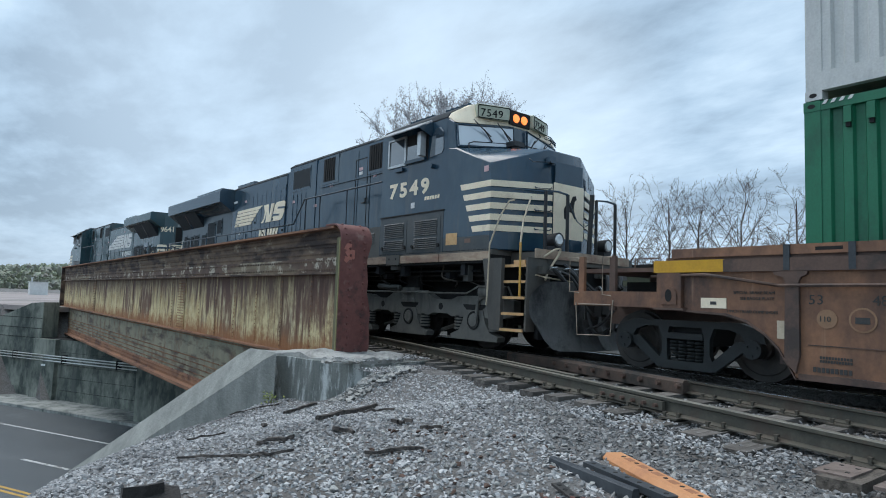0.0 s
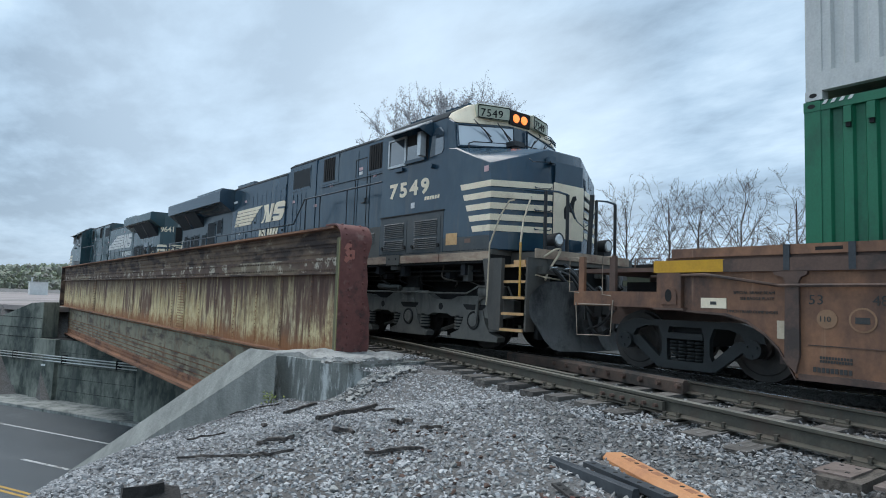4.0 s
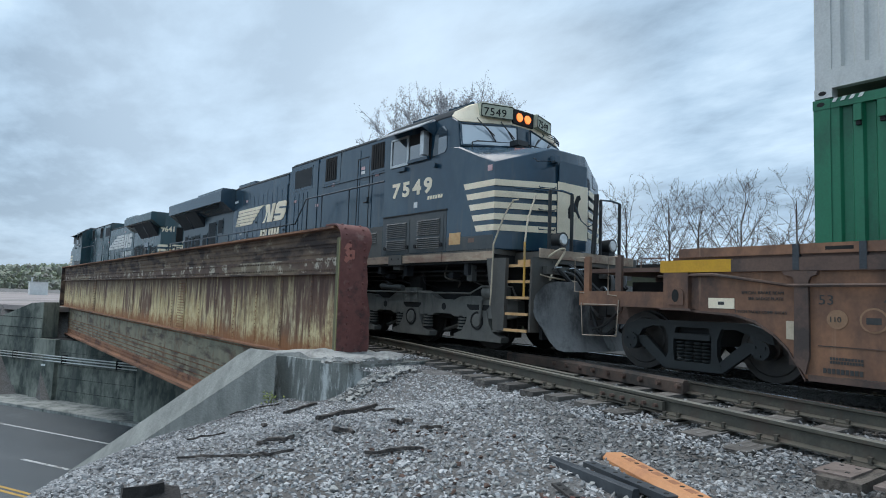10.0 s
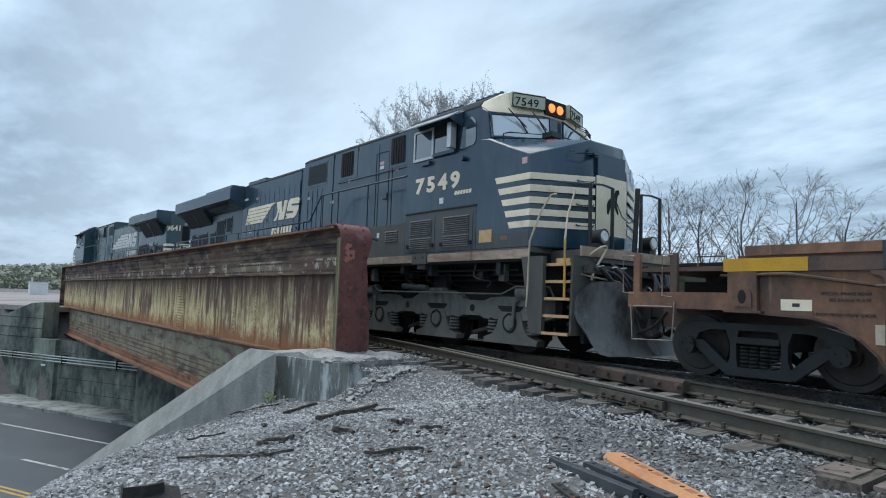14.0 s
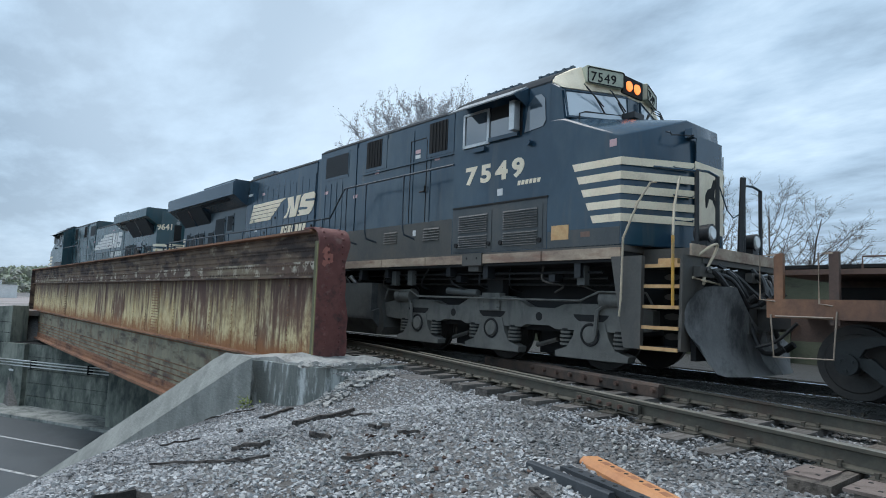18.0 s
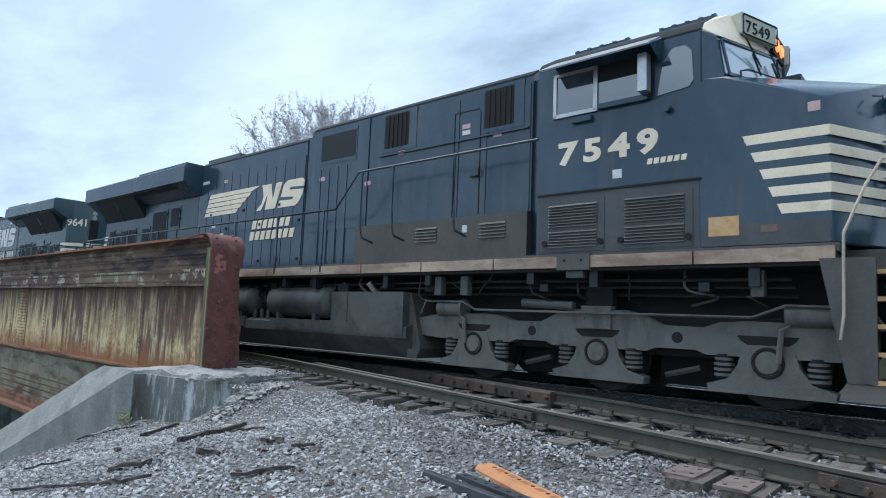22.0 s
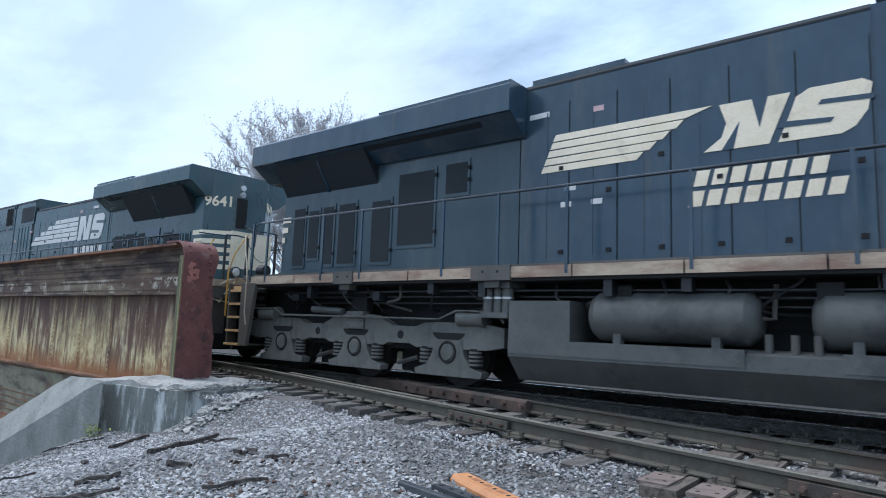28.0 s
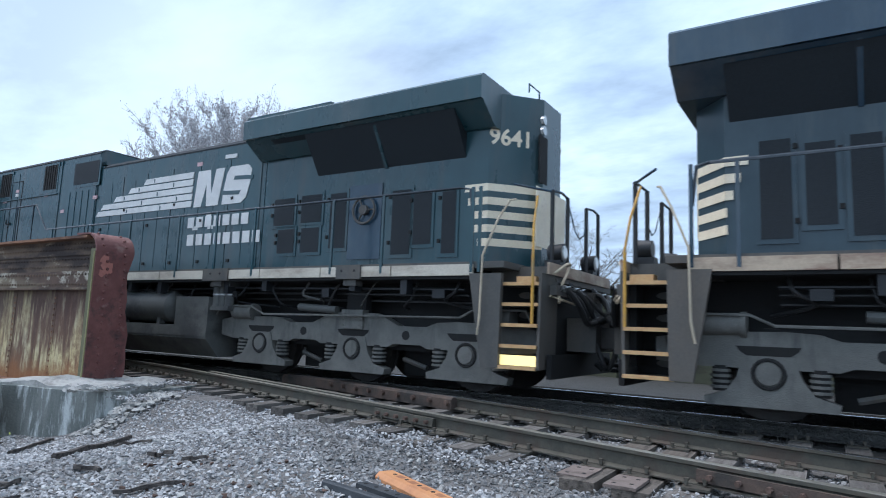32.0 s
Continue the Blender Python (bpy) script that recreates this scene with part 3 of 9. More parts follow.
def branch_far(x):
    if x > -13:
        return 6.46 - 0.25 * x
    u = min((-13 - x) / 6.0, 1)
    return 9.71 + 0.25 * 6.0 * (u - u * u / 2) * 0.3


def smooth01(v):
    v = np.clip(v, 0, 1)
    return v * v * (3 - 2 * v)


def ground_z(x, y):
    x, y = np.asarray(x, float), np.asarray(y, float)
    nn, mm = -RD[1] * x + RD[0] * y, RD[0] * x + RD[1] * y
    near = -0.24 - 0.36 * smooth01((5.0 - y) / 5.0) - 0.03 * np.clip(-y, 0, 12)
    near = near - 0.66 * smooth01((x + 4.6) / -5.6) * smooth01((6.5 - y) / 1.7)
    u = -(mm + 9.1)
    near = near - 0.54 * (0.45 * np.log1p(np.exp(np.clip(u / 0.45, -40, 40))))
    w = -0.353 * (x + 5.5) - 0.936 * (y - 0.22)
    near = near - 0.9 * (0.22 * np.log1p(np.exp(np.clip(w / 0.22, -40, 40))))
    w = -0.854 * (x + 10.15) - 0.52 * (y - 3.4)
    near = near - 0.85 * (0.20 * np.log1p(np.exp(np.clip(w / 0.20, -40, 40)))) * smooth01((-6.0 - x) / 1.2)
    near = near + 0.24 * np.exp(-((x + 8.7) ** 2 / 0.5 + (y - 5.45) ** 2 / 0.45))
    near = np.maximum(near, ROAD_Z)
    near = near + 0.025 * np.sin(x * 1.7 + y) * np.sin(y * 2.3 - x * 0.6)
    behind = -0.24 - 0.5 * smooth01((y - 11.2) / 1.5)
    plat = (x > -10.95) & (y < 12.9)
    near = np.where(plat & (y > 9), behind, near)
    low = (nn > 9.3) & ~plat
    far = (nn > 24.2) & (mm < -36.9) | (nn > 27.7)
    return np.where(far, -0.35, np.where(low, ROAD_Z, near))


def spaced(lo, hi, step, outer):
    inner = list(np.arange(lo, hi + 1e-6, step))
    d, right = step, []
    while (right[-1] if right else hi) < outer:
        d *= 1.16
        right.append((right[-1] if right else hi) + d)
    d, left = step, []
    while (left[-1] if left else lo) > -outer:
        d *= 1.16
        left.append((left[-1] if left else lo) - d)
    return np.array(left[::-1] + inner + right)


def make_ground():
    gx, gy = spaced(-24, 6, 0.3, 1800), spaced(-5, 14, 0.3, 1800)
    X, Y = np.meshgrid(gx, gy)
    Z = ground_z(X, Y)
    n, m = len(gx), len(gy)
    idx = np.arange(n * m).reshape(m, n)
    q = np.stack([idx[:-1, :-1], idx[:-1, 1:], idx[1:, 1:], idx[1:, :-1]], -1).reshape(-1, 4)
    ob = raw("ground", np.stack([X, Y, Z], -1).reshape(-1, 3).tolist(), q.tolist(), M_GROUND, smooth=60)
    tagged(ob, "grey crushed stone ground sloping down to a road", "ground", kind="structure")


make_ground()


def along(mm, nn, z=0.0):
    """World place from the distance along and across the road."""
    return (RD[0] * mm - RD[1] * nn, RD[1] * mm + RD[0] * nn, z)


def slab(bm, m0, m1, n0, n1, z0, z1):
    lo = [bm.verts.new(along(m, n, z0)) for m, n in ((m0, n0), (m1, n0), (m1, n1), (m0, n1))]
    hi = [bm.verts.new(along(m, n, z1)) for m, n in ((m0, n0), (m1, n0), (m1, n1), (m0, n1))]
    bm.faces.new(lo[::-1]); bm.faces.new(hi)
    for i in range(4):
        bm.faces.new((lo[i], lo[(i + 1) % 4], hi[(i + 1) % 4], hi[i]))
    return bm


def make_road():
    road = part("road", slab(B(), -900, 400, 9.6, 21.4, ROAD_Z - 0.3, ROAD_Z + 0.03), M_ASPHALT)
    tagged(road, "worn grey asphalt road passing under the bridge", "road", kind="structure")
    for n0, n1, mt, nm in ((12.62, 12.74, M_YLINE, "yellow_line"), (12.86, 12.98, M_YLINE, "yellow_line"), (18.5, 18.62, M_LINE, "edge_line")):
        part(nm, slab(B(), -300, 60, n0, n1, ROAD_Z + 0.03, ROAD_Z + 0.037), mt, road)
    for k in range(24):
        part("lane_dash", slab(B(), -100 + k * 4.2, -100 + k * 4.2 + 2.7, 15.2, 15.34, ROAD_Z + 0.03, ROAD_Z + 0.037), M_LINE, road)
    kerb = part("kerb", slab(B(), -300, 60, 21.4, 21.6, ROAD_Z - 0.2, ROAD_Z + 0.17), M_CONC)
    tagged(kerb, "grey concrete kerb beside the road", "kerb", kind="structure")
    pave = part("pavement", slab(B(), -300, 60, 21.6, 23.6, ROAD_Z - 0.2, ROAD_Z + 0.15), M_CONC)
    tagged(pave, "dirty concrete footway along the retaining wall", "pavement", kind="structure")


make_road()


def make_far_wall():
    wall = thing("wall_far_abutment", "stained concrete abutment wall cast in horizontal lifts", "wall", kind="structure")
    z, k = ROAD_Z, 0
    while z < -2.1:
        top = min(z + 0.71, -2.06)
        part("concrete_course", slab(B(), -95, 14, 23.6 + 0.012 * (k % 2), 27.6, z, top - 0.025), M_CONCW, wall, bevel=0.012)
        part("joint", slab(B(), -95, 14, 23.66, 27.5, top - 0.03, top + 0.002), M_DARK, wall)
        z, k = top, k + 1
    part("pier_buttress", slab(B(), -37.3, -35.2, 23.35, 23.65, ROAD_Z, -2.1), M_CONCW, wall, bevel=0.03)
    # the wing beyond the bridge seat, its top falling away
    bm = B()
    prof = [(-36.85, 0.0), (-38.0, -0.08), (-41.1, -1.05), (-47, -2.9), (-95, -3.2), (-95, -5), (-36.85, -5)]
    a = [bm.verts.new(along(m, 23.55, zz)) for m, zz in prof]
    b = [bm.verts.new(along(m, 24.5, zz)) for m, zz in prof]
    bm.faces.new(a); bm.faces.new(b[::-1])
    for i in range(len(a)):
        bm.faces.new((a[i], b[i], b[(i + 1) % len(a)], a[(i + 1) % len(a)]))
    part("wing_wall", bm, M_CONCW, wall, bevel=0.03)
    for zz in (-0.95, -1.55, -2.1):
        part("joint", slab(B(), -41 if zz > -1.2 else -44, -36.86, 23.535, 23.56, zz - 0.015, zz + 0.015), M_DARK, wall)
    part("backwall", slab(B(), -36.9, 14, 27.5, 28.2, -2.1, -0.4), M_CONCW, wall)
    pipe = thing("wall_pipes", "three pale cable pipes fixed along the concrete wall", "pipe")
    for zz in (-3.0, -3.14, -3.3):
        part("pipe", tube(B(), [along(-95, 23.45, zz), along(-36, 23.3, zz), along(-20, 23.45, zz + 0.02), along(10, 23.45, zz)], 0.035), M_GREY, pipe)
    for mm in (-44, -39, -34.5, -30, -25):
        part("bracket", slab(B(), mm, mm + 0.06, 23.28, 23.6, -3.4, -2.92), M_DARK, pipe)
    lamp = thing("wall_marker", "small white plate on the stained wall", "plate")
    part("plate", slab(B(), -36.3, -35.95, 23.30, 23.34, -3.62, -3.52), M_WHITE, lamp)


make_far_wall()


def rough_block(bm, pts, z0, z1, amount, seed):
    """A block from a plan outline with an uneven broken top."""
    rnd = random.Random(seed)
    lo = [bm.verts.new((x, y, z0)) for x, y in pts]
    hi = [bm.verts.new((x, y, z1 + rnd.uniform(-amount, amount * 0.4))) for x, y in pts]
    c = bm.verts.new((sum(p[0] for p in pts) / len(pts), sum(p[1] for p in pts) / len(pts), z1 + amount * 0.3))
    n = len(pts)
    for i in range(n):
        bm.faces.new((lo[i], lo[(i + 1) % n], hi[(i + 1) % n], hi[i]))
        bm.faces.new((hi[i], hi[(i + 1) % n], c))
    return bm


def make_near_abutment():
    ab = thing("abutment", "grey concrete bridge abutment with a broken top and white lime streaks", "abutment", kind="structure")
    # wing wall with its sloping coping, running down beside the road
    c0 = Vector((-11.42, 4.42, -0.1))
    d = Vector((-RD[0], -RD[1], 0))
    nrm = Vector((RD[1], -RD[0], 0))
    top = [(0, -0.09), (0.30, -0.24), (0.57, -0.42), (1.54, -1.01), (2.57, -1.64), (3.82, -2.41), (5.12, -3.20), (9.4, -5.85)]
    bm = B()
    a, b, lo_a, lo_b = [], [], [], []
    # the fold of the coping follows the skew of the bridge: the near edge starts to fall earlier
    for sd, z in top:
        p = c0 + d * sd
        b.append(bm.verts.new((p.x, p.y, z)))
        lo_b.append(bm.verts.new((p.x, p.y, -6.4)))
        q = c0 + d * (sd - 0.85) + nrm * 0.30
        a.append(bm.verts.new((q.x, q.y, z - 0.02)))
        lo_a.append(bm.verts.new((q.x, q.y, -6.4)))
    for i in range(len(top) - 1):
        bm.faces.new((a[i], a[i + 1], b[i + 1], b[i]))
        bm.faces.new((a[i], lo_a[i], lo_a[i + 1], a[i + 1]))
        bm.faces.new((b[i], b[i + 1], lo_b[i + 1], lo_b[i]))
    bm.faces.new((a[0], b[0], lo_b[0], lo_a[0]))
    part("wing_wall", bm, M_WING, ab, bevel=0.02)
    # the body of the backwall in front of the girder's end
    bm = B()
    prism(bm, [(-11.46, 4.40), (-11.0, 4.62), (-10.62, 4.86), (-10.2, 4.88), (-9.7, 5.02), (-9.2, 5.25), (-9.0, 5.6), (-9.2, 6.9), (-11.2, 6.9), (-11.62, 4.8)], -6.4, -0.19, "z")
    part("backwall", bm, M_LIMEC, ab, "concrete face with white lime streaks", bevel=0.03)
    bm = B()
    rough_block(bm, [(-11.44, 4.46), (-11.05, 4.68), (-10.65, 4.90), (-10.35, 4.93), (-10.1, 4.98), (-9.8, 5.1), (-9.45, 5.2), (-9.15, 5.45), (-9.02, 5.7), (-9.2, 6.3), (-9.6, 6.6), (-10.4, 6.7), (-11.1, 6.6), (-11.5, 5.6)], -0.20, -0.09, 0.06, 4)
    bmesh.ops.subdivide_edges(bm, edges=bm.edges, cuts=3, use_grid_fill=True)
    for v in bm.verts:
        if v.co.z > -0.17:
            v.co.z += 0.07 * noise.noise(v.co * 3.1) + 0.045 * noise.noise(v.co * 8.0)
            v.co.x += 0.03 * noise.noise(v.co * 4 + Vector((9, 0, 0)))
    part("broken_top", bm, M_CONCB, ab, "crumbling pale top of the concrete")
    part("bridge_seat", bx(B(), -11.8, -9.4, 5.3, 12.6, -6.4, -1.95), M_CONCW, ab)
    # unseen beam added below the deck to keep light off the far wall
    part("unseen_shade_beam", prism(B(), [(-11.0, 12.1), (-11.0, 12.5), (-48.5, 11.4), (-48.5, 11.0)], -1.9, -0.45, "z"), M_WELLD, ab)
    part("pier_end", slab(B(), -26.7, -12, 21.9, 23.62, -6, -2.1), M_CONCW, ab)
    deck = part("bridge_deck", prism(B(), [(-10.6, 6.2), (-10.6, 12.4), (-48.5, 11.3), (-48.5, 5.7)], -0.85, -0.40, "z"), M_OILSHADE)
    tagged(deck, "dark steel and timber deck of the railway bridge", "bridge deck", kind="structure")


make_near_abutment()


# ---- plate girder ----
def make_girder():
    g = thing("plate_girder", "long rusty riveted plate girder with peeling cream paint", "bridge girder")
    x0, x1 = -48.0, -10.16
    yf = 5.5                                   # plane of the near edges of the flanges

    def P(bm, xa, xb, ya, yb, za, zb):
        return bx(bm, xa, xb, ya, yb, za, zb)
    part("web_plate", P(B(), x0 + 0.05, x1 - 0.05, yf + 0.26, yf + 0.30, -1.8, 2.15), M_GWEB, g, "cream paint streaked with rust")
    part("upper_band", P(B(), x0 + 0.05, x1 - 0.08, yf + 0.21, yf + 0.262, 1.37, 2.19), M_GBAND, g, "grimy brown riveted upper plate")
    part("lower_band", P(B(), x0 + 0.05, x1 - 0.08, yf + 0.21, yf + 0.262, -1.82, -0.30), M_GLOW, g, "grey rust-streaked lower plate")
    part("upper_ledge", P(B(), x0 + 0.05, x1 - 0.1, yf + 0.10, yf + 0.262, 1.335, 1.372), M_GBAND, g, bevel=0.008)
    part("lower_ledge", P(B(), x0 + 0.05, x1 - 0.1, yf + 0.10, yf + 0.262, -0.315, -0.275), M_GRUST, g, bevel=0.008)
    part("top_angle", P(B(), x0 + 0.1, x1 - 0.1, yf + 0.18, yf + 0.215, 1.93, 2.19), M_GBAND, g, bevel=0.006)
    part("top_flange", P(B(), x0 - 0.02, x1 - 0.3, yf, yf + 0.60, 2.19, 2.235), M_GRUST, g, bevel=0.01)
    part("bottom_angle", P(B(), x0 + 0.1, x1 - 0.1, yf + 0.17, yf + 0.215, -1.82, -1.55), M_GRUST, g, bevel=0.006)
    part("bottom_flange", P(B(), x0 - 0.02, x1, yf, yf + 0.60, -1.90, -1.82), M_GRUST, g, "orange-brown rusted bottom flange", bevel=0.012)
    part("cover_plate", P(B(), x0 + 6, x1 - 6, yf + 0.03, yf + 0.57, -1.935, -1.90), M_GRUST, g)
    part("end_stiffener", P(B(), x0, x0 + 0.14, yf + 0.02, yf + 0.3, -1.85, 2.18), M_GBAND, g)
    for k in range(26):
        x = x0 + 1.0 + k * 1.47
        part("web_seam", P(B(), x - 0.09, x + 0.02, yf + 0.254, yf + 0.262, -0.275, 1.335), M_GWEB, g)
    # splice plate with its close rows of rivets
    part("splice_plate", P(B(), -21.3, -20.55, yf + 0.235, yf + 0.262, -0.27, 1.33), M_GWEB, g, bevel=0.006)
    part("splice_plate", P(B(), -37.0, -36.3, yf + 0.235, yf + 0.262, -0.27, 1.33), M_GWEB, g, bevel=0.006)
    # end: rounded cover strip that runs over the top and down the end, with an olive edge angle
    arc = [(x1 - 0.62, 2.245)] + [(x1 - 0.30 + 0.30 * math.sin(a), 1.945 + 0.30 * math.cos(a)) for a in np.linspace(0, math.pi / 2, 9)] + [(x1, z) for z in np.linspace(1.8, -0.6, 13)]
    bm = B()
    rows = []
    for i, (x, z) in enumerate(arc):
        nx, nz = (0, 1) if i == 0 else (1, 0) if i > 9 else (math.sin((i - 1) / 8 * math.pi / 2), math.cos((i - 1) / 8 * math.pi / 2))
        rows.append([bm.verts.new((x + nx * o, y, z + nz * o)) for y in (yf, yf + 0.62 + (-0.05 * math.sin((i - 9) * 0.55) + 0.02 * math.sin(i * 2.1) if i > 9 else 0.03)) for o in (0, 0.03)])
    for a, b in zip(rows, rows[1:]):
        for i, j in ((0, 1), (1, 3), (3, 2), (2, 0)):
            bm.faces.new((a[i], a[j], b[j], b[i]))
    for r in (rows[0], rows[-1]):
        bm.faces.new((r[0], r[1], r[3], r[2]))
    part("end_cover", bm, M_GEND, g, "dark maroon end plate with rounded corner")
    part("end_angle", P(B(), x1 - 0.16, x1 - 0.005, yf + 0.015, yf + 0.03, -0.7, 2.0), M_OLIVE, g, "olive mossy edge angle")
    part("end_angle", P(B(), x1 - 0.045, x1 - 0.004, yf + 0.005, yf + 0.28, -0.7, 2.0), M_OLIVE, g)
    part("edge_strip", P(B(), x1 - 0.03, x1 + 0.005, yf - 0.012, yf + 0.012, -0.7, 1.95), M_OLIVEY, g, "yellowish olive edge strip")
    part("peeling_band", P(B(), x0 + 0.1, x1 - 0.1, yf + 0.196, yf + 0.215, 1.375, 1.66), M_GPEEL, g, "brown plate with flaking pale paint")
    for k, (yy, zz, s) in enumerate(((0.16, 1.82, 0.10), (0.20, 1.70, 0.12), (0.12, 1.60, 0.07), (0.25, 1.66, 0.06))):
        bm = prism(B(), [(yf + yy + s * math.cos(a) * (0.55 + 0.45 * ((k + j) % 3) / 2), zz + s * math.sin(a) * (0.65 + 0.35 * (j % 2))) for j, a in enumerate(np.linspace(0, 5.6, 9))], x1 + 0.025 + 0.001 * k, x1 + 0.0335 + 0.0012 * k, "x")
        part("primer_patch", bm, M_GPINK, g, "salmon primer showing through")

    def rivets(name, spots, normal, r, material, label=""):
        # low domes, joined: rows too fine to pick apart
        vs, fs = [], []
        n = Vector(normal)
        for p in spots:
            b0 = len(vs)
            vs += [tuple(q) for q in ring(p, n, r * 1.35, 6)] + [tuple(q) for q in ring(Vector(p) + n * r, n, r * 0.75, 6)]
            fs += [(b0 + i, b0 + (i + 1) % 6, b0 + 6 + (i + 1) % 6, b0 + 6 + i) for i in range(6)] + [tuple(range(b0 + 6, b0 + 12))]
        ob = raw(name, vs, fs, material, g, label, smooth=50)
        ob["kind"] = "stuff"
    xs = np.arange(x0 + 0.3, x1 - 0.2, 0.105)
    rows_up = [(x, yf + 0.18, z) for z in (2.13, 2.04) for x in xs] + [(x, yf + 0.21, z) for z in (1.86, 1.74) for x in xs] + [(x, yf + 0.196, z) for z in (1.60, 1.43) for x in xs]
    rivets("upper_rivets", rows_up, (0, -1, 0), 0.017, M_GBAND)
    rivets("lower_rivets", [(x, yf + 0.17, z) for z in (-1.75, -1.63) for x in xs] + [(x, yf + 0.21, z) for z in (-1.45, -1.3, -1.15, -1.0, -0.38) for x in xs], (0, -1, 0), 0.017, M_GRUST)
    rivets("web_rivets", [(x0 + 1.0 + k * 1.47 + dx, yf + 0.254, z) for k in range(26) for dx in (-0.035,) for z in np.arange(-0.2, 1.3, 0.10)], (0, -1, 0), 0.015, M_GRUST)
    rivets("splice_rivets", [(xx + dx, yf + 0.235, z) for xx in (-21.3, -37.0) for dx in (0.08, 0.2, 0.32, 0.44, 0.56, 0.68) for z in np.arange(-0.2, 1.3, 0.085)], (0, -1, 0), 0.015, M_GRUST)
    for zz in np.arange(-0.45, 1.95, 0.125):
        for yy in (0.20, 0.50):
            p = (x1 + 0.03, yf + yy + 0.012 * math.sin(zz * 9), zz)
            part("rivet", cyl(B(), p, (p[0] + 0.026, p[1], p[2]), 0.031, 8, 0.017), M_GEND, g)
    for a in (0.35, 0.8, 1.2):
        for yy in (0.12, 0.5):
            c = Vector((x1 - 0.30 + 0.33 * math.sin(a), yf + yy, 1.945 + 0.33 * math.cos(a)))
            e = c + Vector((math.sin(a), 0, math.cos(a))) * 0.020
            part("rivet", cyl(B(), c, e, 0.026, 8, 0.015), M_GEND, g)
    g.rotation_euler = (0, 0, 0)


make_girder()


def make_far_girder():
    g = thing("plate_girder", "olive-brown plate girder on the far side of the bridge", "bridge girder")
    x0, x1, y = -28.0, 12.5, 16.8
    part("web_plate", bx(B(), x0, x1, y + 0.26, y + 0.30, -1.8, 2.15), M_OLIVEW, g)
    part("upper_band", bx(B(), x0, x1, y + 0.21, y + 0.262, 1.37, 2.19), M_OLIVEW, g, "olive upper plate with shade in its colour")
    part("top_flange", bx(B(), x0, x1, y, y + 0.6, 2.15, 2.235), M_DARK, g, bevel=0.01)
    part("upper_ledge", bx(B(), x0, x1, y + 0.08, y + 0.262, 1.32, 1.372), M_DARK, g)
    part("lower_band", bx(B(), x0, x1, y + 0.21, y + 0.262, -1.82, -0.30), M_GLOW, g)
    part("bottom_flange", bx(B(), x0, x1, y, y + 0.6, -1.9, -1.82), M_GRUST, g)
    for k in range(27):
        x = x0 + 0.8 + k * 1.47
        part("web_stiffener", bx(B(), x, x + 0.02, y + 0.10, y + 0.262, -0.3, 1.33), M_OLIVEW, g)
    deck = part("bridge_deck", bx(B(), -36, 13, 12.45, 16.85, -0.85, -0.20), M_OILSHADE)
    tagged(deck, "dark deck of the second track", "bridge deck", kind="structure")
    # ground past the far rail, its skylight painted as a bright strip
    bed = part("far_stone_bed", bx(B(), -36, 30, 11.0, 12.44, -0.85, -0.28), M_PALEBED)
    tagged(bed, "pale stone bed between the tracks, sky glow painted in", "track bed", kind="structure")


make_far_girder()


# ---- track ----
RAIL = [(-0.07, -0.17), (0.07, -0.17), (0.07, -0.158), (0.012, -0.14), (0.010, -0.045), (0.036, -0.034), (0.036, -0.008), (-0.036, -0.008), (-0.036, -0.034), (-0.010, -0.045), (-0.012, -0.14), (-0.07, -0.158)]
HEAD = [(-0.036, -0.008), (0.036, -0.008), (0.036, -0.004), (0.028, 0.0), (-0.028, 0.0), (-0.036, -0.004)]


def sweep(pts, profile):
    bm = B()
    rows = []
    for i, p in enumerate(pts):
        d = Vector(pts[min(i + 1, len(pts) - 1)]) - Vector(pts[max(i - 1, 0)])
        d.z = 0
        d.normalize()
        n = Vector((-d.y, d.x, 0))
        rows.append([bm.verts.new((p[0] + n.x * o, p[1] + n.y * o, p[2] + z)) for o, z in profile])
    k = len(profile)
    for a, b in zip(rows, rows[1:]):
        for i in range(k):
            bm.faces.new((a[i], b[i], b[(i + 1) % k], a[(i + 1) % k]))
    bm.faces.new(rows[0])
    bm.faces.new(rows[-1][::-1])
    return bm


